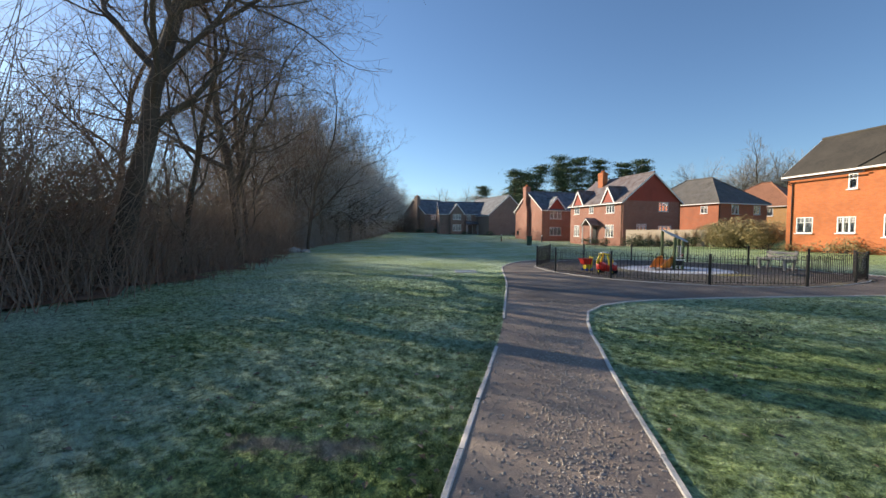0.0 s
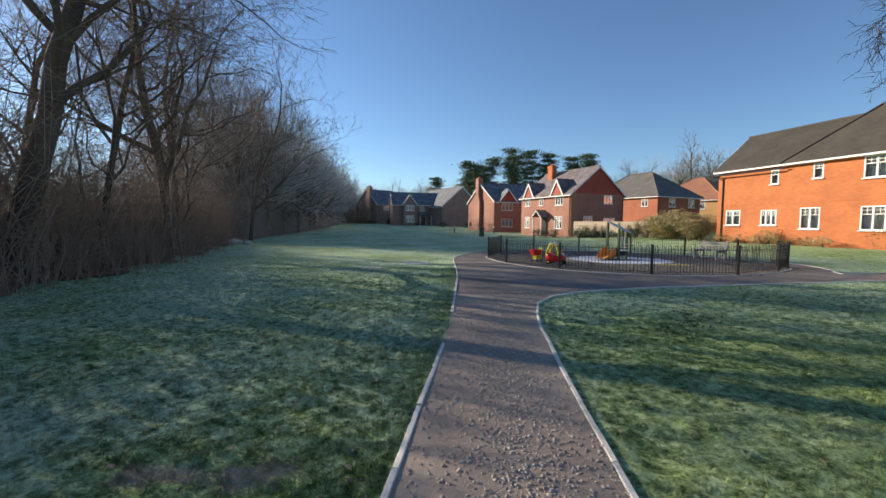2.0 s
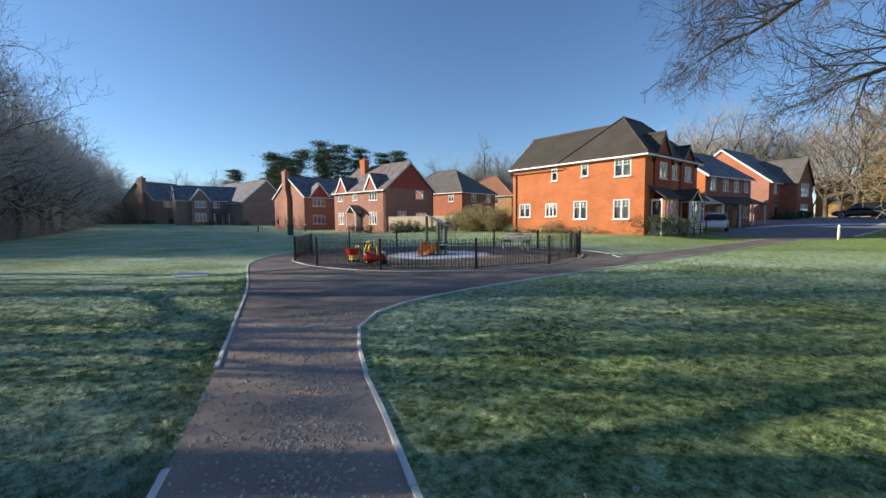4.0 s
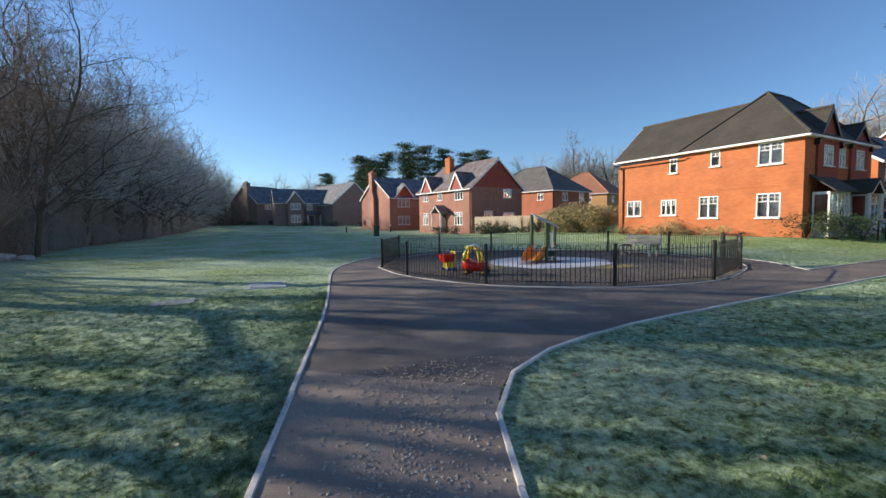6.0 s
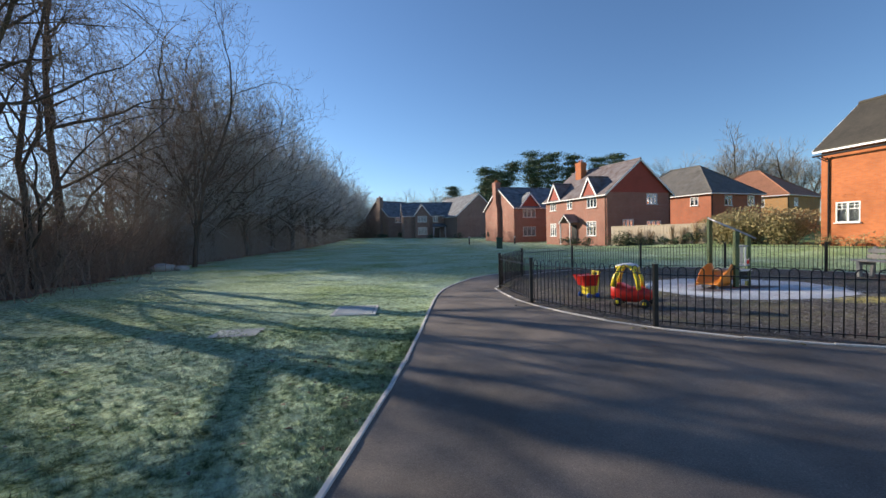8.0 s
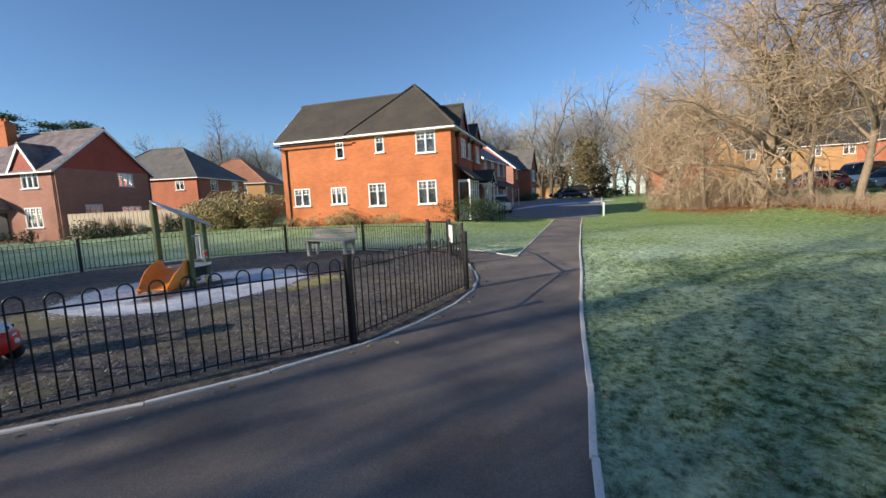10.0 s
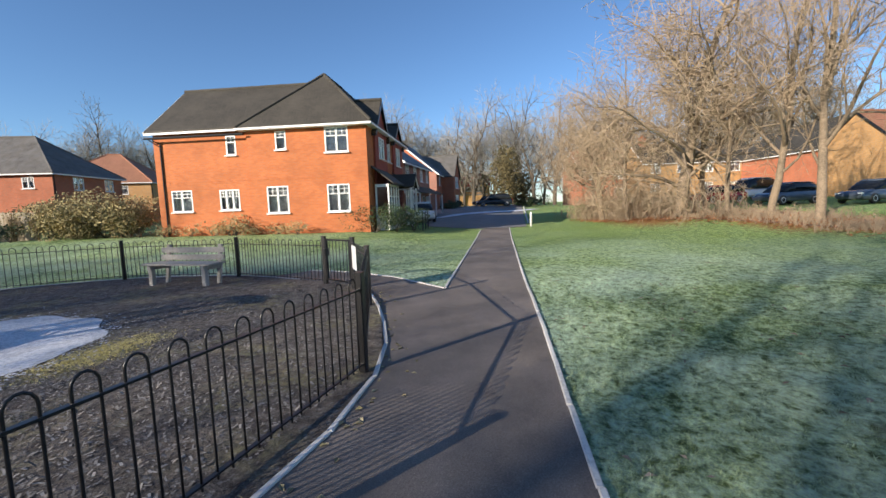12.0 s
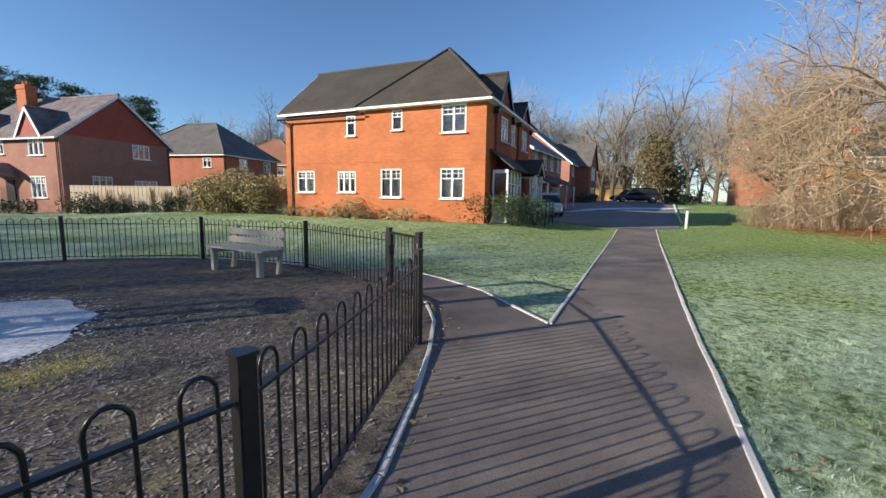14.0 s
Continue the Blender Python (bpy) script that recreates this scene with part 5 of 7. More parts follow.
def toy_car():
    """Child's ride-in car: red tub, yellow roof on four curved pillars, white top."""
    c = thing("toy_ride_in_car", "red and yellow plastic children's ride-in car", "toy", m=pose(5.72, 15.25, 0.02, 0, 0, -37))
    # local x forward
    def shell(sections, k=16):
        v, f = [], []
        for x, w, z0, z1, p in sections:
            for j in range(k):
                a = 2 * math.pi * j / k
                ca, sa = math.cos(a), math.sin(a)
                v.append((x, w * math.copysign(abs(ca) ** p, ca), (z0 + z1) / 2 + (z1 - z0) / 2 * math.copysign(abs(sa) ** p, sa)))
        n = len(sections)
        f = [(i * k + j, i * k + (j + 1) % k, (i + 1) * k + (j + 1) % k, (i + 1) * k + j) for i in range(n - 1) for j in range(k)]
        return Build().add(v, f + [tuple(range(k))[::-1], tuple(range((n - 1) * k, n * k))])
    body = shell([(-0.37, 0.10, 0.2, 0.34, 0.5), (-0.35, 0.19, 0.13, 0.42, 0.5), (-0.2, 0.22, 0.09, 0.44, 0.45), (-0.05, 0.22, 0.09, 0.36, 0.4), (0.12, 0.22, 0.09, 0.37, 0.4), (0.24, 0.21, 0.10, 0.38, 0.5), (0.35, 0.17, 0.14, 0.33, 0.55), (0.38, 0.08, 0.2, 0.28, 0.6)])
    part("body", body, MAT["red"], c, "red moulded tub", True)
    r = Build()
    for s in (-1, 1):
        r.tube([(0.16, s * 0.19, 0.34), (0.13, s * 0.20, 0.52), (0.06, s * 0.18, 0.70), (-0.02, s * 0.14, 0.77)], [0.045, 0.038, 0.03, 0.03], 8)
        r.tube([(-0.3, s * 0.19, 0.38), (-0.27, s * 0.20, 0.55), (-0.2, s * 0.18, 0.71), (-0.12, s * 0.14, 0.77)], [0.06, 0.045, 0.035, 0.03], 8)
    part("roof_pillars", r, MAT["yellow"], c, "yellow curved roof pillars", True)
    part("roof", shell([(-0.3, 0.08, 0.72, 0.76, 0.7), (-0.25, 0.17, 0.71, 0.79, 0.7), (-0.07, 0.20, 0.74, 0.82, 0.7), (0.08, 0.17, 0.71, 0.79, 0.7), (0.13, 0.08, 0.70, 0.74, 0.7)]), MAT["yellow"], c, "yellow roof with frost on it", True)
    part("roof_frost", shell([(-0.29, 0.06, 0.745, 0.775, 0.7), (-0.24, 0.16, 0.755, 0.80, 0.7), (-0.07, 0.19, 0.78, 0.83, 0.7), (0.07, 0.16, 0.755, 0.80, 0.7), (0.12, 0.06, 0.735, 0.765, 0.7)]), MAT["frost"], c, "white frost", True)
    wheel = mesh_of("wheel", Build().lathe([(0.03, -0.035), (0.075, -0.035), (0.085, -0.02), (0.085, 0.02), (0.075, 0.035), (0.03, 0.035)], 18), MAT["rubber"], True)
    hub = mesh_of("hub", Build().lathe([(0.035, 0.034), (0.03, 0.042), (0.012, 0.044)], 12), MAT["yellow"])
    for x in (-0.22, 0.26):
        for s in (-1, 1):
            o = part("wheel", wheel, None, c)
            o.matrix_basis = Matrix.Translation((x, s * 0.215, 0.085)) @ Matrix.Rotation(radians(-90 * s), 4, "X")
            part("hub", hub, None, o)
    b = Build()
    part("steering_wheel", b.tube([(0.1 + 0.07 * math.cos(a) * 0.3, 0.07 * math.sin(a), 0.44 + 0.07 * math.cos(a)) for a in np.linspace(0, 2 * math.pi, 13)], 0.012, 6), MAT["rubber"], c)
    e = shell([(0.24, 0.05, 0.37, 0.41, 0.9), (0.26, 0.12, 0.345, 0.445, 0.85), (0.305, 0.13, 0.33, 0.43, 0.85), (0.34, 0.11, 0.335, 0.40, 0.85), (0.352, 0.05, 0.35, 0.38, 0.9)])
    part("eye_panel", e, MAT["white"], c, "white double eye panel", True)
    for s in (-0.05, 0.05):
        part("pupil", Build().tube([(0.33, s, 0.385), (0.354, s, 0.383)], 0.017, 12), MAT["rubber"], c)
    part("nose", Build().lathe([(0.001, -0.03), (0.022, -0.02), (0.03, 0.0), (0.022, 0.02), (0.001, 0.03)], 12), MAT["white"], c, "white round nose", True).location = (0.385, -0.02, 0.24)
    part("badge", Build().box(0.366, 0.372, -0.045, 0.045, 0.285, 0.315), MAT["white"], c)


toy_car()


def toy_trolley():
    """Small red and yellow toy trolley with a bucket top."""
    c = thing("toy_trolley", "red and yellow plastic toy trolley with tilted red bucket", "toy", m=pose(5.34, 16.53, 0, 0, 0, 15))
    def frustum(x0, x1, w0, w1, z0, z1, dx=0.0):
        v = [(x0, -w0, z0), (x1, -w0, z0), (x1, w0, z0), (x0, w0, z0), (x0 - 0.07 + dx, -w1, z1), (x1 + 0.05 + dx, -w1, z1), (x1 + 0.05 + dx, w1, z1), (x0 - 0.07 + dx, w1, z1)]
        return Build().add(v, [(3, 2, 1, 0), (4, 5, 6, 7), (0, 1, 5, 4), (1, 2, 6, 5), (2, 3, 7, 6), (3, 0, 4, 7)])
    part("bucket", frustum(-0.18, 0.12, 0.13, 0.18, 0.27, 0.5, -0.03), MAT["red"], c, "red bucket")
    part("rim", Build().beam((-0.29, -0.18, 0.505), (0.15, -0.18, 0.505), 0.03, 0.02, 0.004).beam((-0.29, 0.18, 0.505), (0.15, 0.18, 0.505), 0.03, 0.02, 0.004), MAT["red"], c)
    part("stand", Build().beam((0.12, -0.1, 0.1), (0.2, -0.1, 0.56), 0.05, 0.06, 0.01, (0, 1, 0)).beam((0.12, 0.1, 0.1), (0.2, 0.1, 0.56), 0.05, 0.06, 0.01, (0, 1, 0)).box(-0.1, 0.14, -0.14, 0.14, 0.08, 0.26, 0.02).beam((0.2, -0.13, 0.57), (0.2, 0.13, 0.57), 0.04, 0.04, 0.01), MAT["yellow"], c, "yellow stand and handle")
    wheel = mesh_of("wheel", Build().lathe([(0.02, -0.02), (0.055, -0.02), (0.06, 0), (0.055, 0.02), (0.02, 0.02)], 14), MAT["blue"], True)
    for x in (-0.1, 0.12):
        for s in (-1, 1):
            o = part("wheel", wheel, None, c)
            o.matrix_basis = Matrix.Translation((x, s * 0.16, 0.06)) @ Matrix.Rotation(radians(90), 4, "X")


toy_trolley()


def blob_outline(cx, cy, rx, ry, seed, amp=0.06, n=64, rot=0.0):
    rnd = random.Random(seed)
    ph = [(k, rnd.uniform(0, 6.28), rnd.uniform(0.3, 1) * amp / math.sqrt(k)) for k in range(2, 14)]
    out = []
    for i in range(n):
        a = 2 * math.pi * i / n
        r = 1 + sum(w * math.sin(k * a + p) for k, p, w in ph)
        x, y = rx * r * math.cos(a), ry * r * math.sin(a)
        out.append((cx + x * math.cos(rot) - y * math.sin(rot), cy + x * math.sin(rot) + y * math.cos(rot)))
    return out


flat("frosted_play_surface", blob_outline(9.30, 17.32, 2.10, 2.0, 3, 0.05, 160), 0.024, MAT["play_frost"], "white frosted round safety surface under the tower", "ground")


def cover(name, pts, label):
    b = Build().prism(pts, 0.0, 0.025)
    part(name, b, MAT["metal_cover"], thing(name, label, "manhole cover"))


def manholes():
    t = thing("manhole_cover", "frosted square manhole cover set in the grass", "manhole cover", m=pose(0.3, 15.6, 0, 0, 0, 4))
    part("lid", Build().box(-0.36, 0.36, -0.42, 0.42, -0.06, 0.022, 0.004), MAT["metal_cover"], t)
    part("rim", Build().box(-0.42, 0.42, -0.49, -0.43, -0.02, 0.016).box(-0.42, 0.42, 0.43, 0.49, -0.02, 0.016).box(-0.42, -0.37, -0.43, 0.43, -0.02, 0.016).box(0.37, 0.42, -0.43, 0.43, -0.02, 0.016), MAT["kerb"], t)


manholes()


# ---- street furniture ----
def bollard(x, y, h=0.95):
    z = height(x, y)
    t = thing("white_bollard", "white post at the end of the path", "bollard", m=pose(x, y, z))
    part("post", Build().lathe([(0.075, -0.05), (0.07, h - 0.08), (0.05, h - 0.02), (0.02, h)], 14), MAT["white"], t, smooth=True)
    part("band", Build().lathe([(0.074, h - 0.25), (0.074, h - 0.17)], 14), MAT["kerb"], t)


bollard(34.6, 12.35)


def bin_and_posts():
    x, y = 8.2, 49.0
    t = thing("litter_bin", "dark green litter bin on the grass", "bin", m=pose(x, y, height(x, y)))
    part("body", Build().box(-0.28, 0.28, -0.25, 0.25, 0, 1.0, 0.04), MAT["bin_green"], t)
    part("lid", Build().box(-0.31, 0.31, -0.28, 0.28, 1.0, 1.12, 0.04), MAT["bin_green"], t)
    for x, y in ((6.2, 62.5), (11.9, 60.5)):
        p = thing("marker_post", "short dark marker post with white top", "post", "marker posts", pose(x, y, height(x, y)))
        part("shaft", Build().lathe([(0.09, -0.02), (0.08, 0.85)], 10), MAT["black"], p)
        part("cap", Build().lathe([(0.085, 0.85), (0.085, 1.0), (0.03, 1.05)], 10), MAT["white"], p)


bin_and_posts()


# ---- trees ----
def bare_tree(seed, H, lean=(0, 0), wander=1.0, trunk=0.25, kids=(8, 4, 4, 4, 3), segs=(7, 5, 4, 3, 2, 1), spread=0.6, fork=0.3, up=0.35, fine_r=0.005, droop=0.0):
    """Bark and twigs of a leafless tree H high: a tapered trunk that forks into limbs and ever finer branches."""
    rnd = random.Random(seed)
    wood, fine = Build(), Build()
    levels = len(kids)

    def grow(p, d, length, r, lvl):
        n = segs[lvl]
        pts, rad = [p], [r]
        for i in range(n):
            w = (0.07, 0.16, 0.2, 0.22, 0.2, 0.15)[lvl] * (wander if lvl else 1 + (wander - 1) * 0.5)
            d = (d + Vector((rnd.gauss(0, w), rnd.gauss(0, w), rnd.gauss(0, w * 0.7))) + Vector((0, 0, (up * 0.16 - droop * 0.1 * lvl) * (lvl > 0)))).normalized()
            p = p + d * length / n
            pts.append(p)
            rad.append(max(fine_r * 0.7, r * (1 - (0.45 if lvl == 0 else 0.62) * (i + 1) / n)))
        (wood if lvl < 3 else fine).tube(pts, rad, 10 if lvl == 0 else (7 if lvl == 1 else (5 if lvl == 2 else 3)), caps=False)
        if lvl >= levels:
            return
        m = kids[lvl]
        for k in range(m):
            f = fork + (1 - fork) * (k + rnd.random() * 0.8) / m if lvl == 0 else 0.18 + 0.8 * (k + rnd.random()) / m
            f = min(f, 0.999)
            i = int(f * n)
            q = pts[i].lerp(pts[i + 1], f * n - i)
            dd = (pts[i + 1] - pts[i]).normalized()
            side = dd.orthogonal().normalized()
            side.rotate(Matrix.Rotation(k * 2.4 + rnd.uniform(0, 1.3), 3, dd))
            a = rnd.uniform(0.65, 1.2) * spread
            nd = (dd * math.cos(a) + side * math.sin(a)).normalized()
            rr = rad[i] * rnd.uniform(0.38, 0.66)
            ll = length * rnd.uniform(0.42, 0.68) * (1.15 - 0.4 * f if lvl == 0 else 1)
            grow(q, nd, ll, max(rr, fine_r), lvl + 1)
        grow(pts[-1], d, length * 0.55, rad[-1], lvl + 1)

    grow(Vector((0, 0, -0.3)), Vector((lean[0], lean[1], 1)).normalized(), H * 0.62, trunk, 0)
    k = H / max(v[2] for v in fine.v)
    for b in (wood, fine):
        b.v = [(x * k, y * k, z * k) for x, y, z in b.v]
    return wood, fine


def tree_kit(name, label, seed, pale=False, twig_mat=None, **kw):
    wood, fine = bare_tree(seed, **kw)
    t = thing(name, label, "tree", "bare winter trees")
    part("trunk", mesh_of("trunk", wood, MAT["bark_pale" if pale else "bark"], True), None, t)
    part("twig_mass", mesh_of("twig_mass", fine, MAT[twig_mat or ("twig_pale" if pale else "twig")]), None, t, kind="stuff")
    return t


def put(kit, x, y, s=1.0, rz=0.0, label=None, tilt=(0, 0)):
    c = copy_thing(kit, pose(x, y, height(x, y), tilt[0], tilt[1], rz) @ Matrix.Diagonal((s, s, s, 1)))
    if label:
        c["label"] = label
    return c


BIG = dict(kids=(9, 4, 4, 4, 3))
MID = dict(kids=(8, 4, 4, 4, 2))
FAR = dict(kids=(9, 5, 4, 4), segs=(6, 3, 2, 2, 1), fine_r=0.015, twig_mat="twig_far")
DIST = dict(kids=(11, 5, 4, 4), segs=(5, 2, 2, 1, 1), fine_r=0.02)
near = [tree_kit("bare_tree", "tall leafless tree at the wood's edge", 11, H=20, trunk=0.36, wander=1.7, spread=0.9, fork=0.42, fine_r=0.007, **BIG),
        tree_kit("bare_tree", "tall leafless tree with spreading crown", 23, H=19, trunk=0.30, wander=1.7, spread=1.0, fork=0.3, fine_r=0.007, **BIG)]
mids = [tree_kit("bare_tree", "leafless tree in the wood", 37, H=18, trunk=0.22, wander=1.6, spread=0.95, fork=0.2, fine_r=0.008, **MID),
        tree_kit("bare_tree", "slender leafless tree in the wood", 38, H=16, trunk=0.15, wander=1.5, spread=0.8, fork=0.15, fine_r=0.008, **MID)]
fars = [tree_kit("bare_tree", "leafless tree further along the wood", 41, H=18, trunk=0.25, spread=0.8, fork=0.15, **FAR),
        tree_kit("bare_tree", "leafless tree deep in the wood", 43, H=17, trunk=0.2, spread=0.7, fork=0.1, **FAR)]
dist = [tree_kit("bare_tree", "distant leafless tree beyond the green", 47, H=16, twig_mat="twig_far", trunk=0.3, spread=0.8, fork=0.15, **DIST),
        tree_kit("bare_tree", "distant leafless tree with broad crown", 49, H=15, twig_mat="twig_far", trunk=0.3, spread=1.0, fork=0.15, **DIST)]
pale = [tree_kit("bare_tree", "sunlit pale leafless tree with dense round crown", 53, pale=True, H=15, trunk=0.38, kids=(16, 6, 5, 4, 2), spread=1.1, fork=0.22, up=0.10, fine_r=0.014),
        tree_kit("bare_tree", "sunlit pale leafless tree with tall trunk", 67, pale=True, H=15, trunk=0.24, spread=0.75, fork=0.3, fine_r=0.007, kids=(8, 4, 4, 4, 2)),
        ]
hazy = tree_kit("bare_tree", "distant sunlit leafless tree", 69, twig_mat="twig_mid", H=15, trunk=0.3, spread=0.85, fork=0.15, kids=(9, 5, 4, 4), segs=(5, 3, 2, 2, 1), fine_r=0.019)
kits = near + mids + fars + dist + [hazy]


def edge_x(y):
    """The wood's edge."""
    pts = [(-40, -9), (6, -8.3), (12, -8.6), (18, -9.6), (30, -12.8), (50, -15.8), (70, -15.6), (90, -16.5), (104, -20), (140, -22)]
    for (a, xa), (b, xb) in zip(pts, pts[1:]):
        if a <= y <= b:
            return xa + (xb - xa) * (y - a) / (b - a)
    return pts[-1][1]


def wood_west():
    rnd = random.Random(5)
    put(near[0], -9.6, 10.2, 1.0, 40, "large leaning leafless tree with forked trunk", (0, 20))
    put(mids[1], -9.9, 13.6, 1.0, 120, tilt=(0, 3))
    put(mids[1], -11.4, 21.2, 1.0, 250, tilt=(0, 6))
    put(mids[1], -11.9, 31.0, 1.1, 190)
    put(near[1], -10.4, 19.0, 0.95, 200)
    put(mids[0], -14.2, 25.0, 1.0, 10, "leaning leafless tree at the wood's edge", (0, 12))
    for x, y, r in ((-16.5, 18.5, 140),):
        put(fars[0], x, y, 0.92, r)
    put(mids[0], -15.6, 38.5, 1.05, 40)
    y = -12.0
    while y < 122:
        if y < 42:
            rows, step = ((2.2, mids), (5.5, fars), (9.5, fars)), 5.0
        else:
            rows, step = ((1.8, fars), (5.5, dist), (10, dist)), 4.2
        for depth, pick in rows:
            if 30.5 < y < 37 or 43 < y < 47 or (0 < y < 33 and depth > 3) or (2 < y < 33 and depth < 3):
                continue
            if rnd.random() < ((0.75 if y < 42 else 0.9) if depth < 3 else (0.3 if y < 42 else 0.45)):
                x = edge_x(y) - depth - rnd.uniform(-1, 1.5)
                s = rnd.uniform(0.85, 1.12) * (1.0 if y < 42 else (1.05 if y < 80 else 0.92))
                put(rnd.choice(pick), x, y + rnd.uniform(-2.4, 2.4), s, rnd.uniform(0, 360))
        y += step


def wood_crowns():
    """Broad pale crowns along the wood beyond the play area."""
    rnd = random.Random(21)
    y = 38.0
    while y < 108:
        s = 1.12 if y < 62 else (1.0 if y < 82 else 0.85)
        put(rnd.choice(dist), edge_x(y) - rnd.uniform(0.6, 3.0), y + rnd.uniform(-1, 1), s * rnd.uniform(0.92, 1.1), rnd.uniform(0, 360))
        y += 3.6


def far_woods():
    rnd = random.Random(8)
    for i in range(64):
        a = -46 + i * 1.7
        put(rnd.choice(dist), a + rnd.uniform(-1.5, 1.5), 132 + rnd.uniform(-6, 14), rnd.uniform(0.75, 1.05), rnd.uniform(0, 360))
    # taller woods behind the hipped houses, lit by the sun
    for x, y, s in ((56, 103, 1.15), (60, 108, 1.2), (66, 98, 1.1), (71, 99, 1.5), (76, 92, 1.2), (80, 86, 1.15), (86, 80, 1.2), (92, 74, 1.2), (74, 104, 1.2), (64, 112, 1.2), (88, 92, 1.3), (100, 70, 1.2), (50, 112, 1.1), (53, 116, 1.2), (68, 106, 1.3), (78, 100, 1.3), (82, 96, 1.2), (84, 88, 1.2), (94, 84, 1.3), (98, 78, 1.3), (63, 100, 1.1), (73, 96, 1.3)):
        put(hazy, x, y, s, rnd.uniform(0, 360))
    # behind the street
    for i in range(46):
        a = radians(34 - i * 1.35)
        r = rnd.uniform(88, 112)
        put(hazy, 8 + r * math.cos(a), 10 + r * math.sin(a), rnd.uniform(1.25, 1.75), rnd.uniform(0, 360))
    for i in range(14):
        put(rnd.choice(fars), rnd.uniform(-34, -17), rnd.uniform(100, 128), rnd.uniform(0.75, 1.0), rnd.uniform(0, 360))


def belt_east():
    rnd = random.Random(12)
    put(pale[0], 33.9, 4.0, 1.05, 30, "large sunlit spreading tree with dense round crown")
    put(pale[1], 32.2, 2.0, 0.75, 80, tilt=(0, 0))
    put(pale[1], 31.4, 0.5, 1.0, 150, tilt=(-4, 0))
    put(pale[1], 29.5, -0.6, 1.1, 290)
    put(pale[1], 36.5, 6.3, 0.85, 20)
    put(pale[0], 39.5, 7.6, 0.7, 200)
    put(pale[1], 42.0, 8.0, 0.8, 100)
    put(pale[1], 36.0, 2.0, 0.9, 33)
    for x, y in ((25.8, -2.2), (25.2, -4.4), (28.0, -2.6)):
        z = height(x, y)
        t = thing("staked_sapling", "thin pale sapling beside a wooden stake", "tree", "saplings", pose(x, y, z))
        part("stem", Build().tube([(0, 0, -0.1), (0.02, 0.01, 1.2), (-0.02, 0.03, 2.6), (0.03, 0, 4.2)], [0.035, 0.03, 0.02, 0.006], 6), MAT["bark_pale"], t)
        part("stake", Build().tube([(0.15, 0, -0.1), (0.14, 0, 1.3)], 0.035, 6), MAT["fence_wood"], t)
        b = Build()
        for k in range(26):
            h = rnd.uniform(1.6, 4.0)
            a = rnd.uniform(0, 6.28)
            b.tube([(0, 0, h), (0.35 * math.cos(a), 0.35 * math.sin(a), h + 0.3)], [0.008, 0.004], 3, caps=False)
        part("twig_mass", b, MAT["twig_pale"], t, kind="stuff")


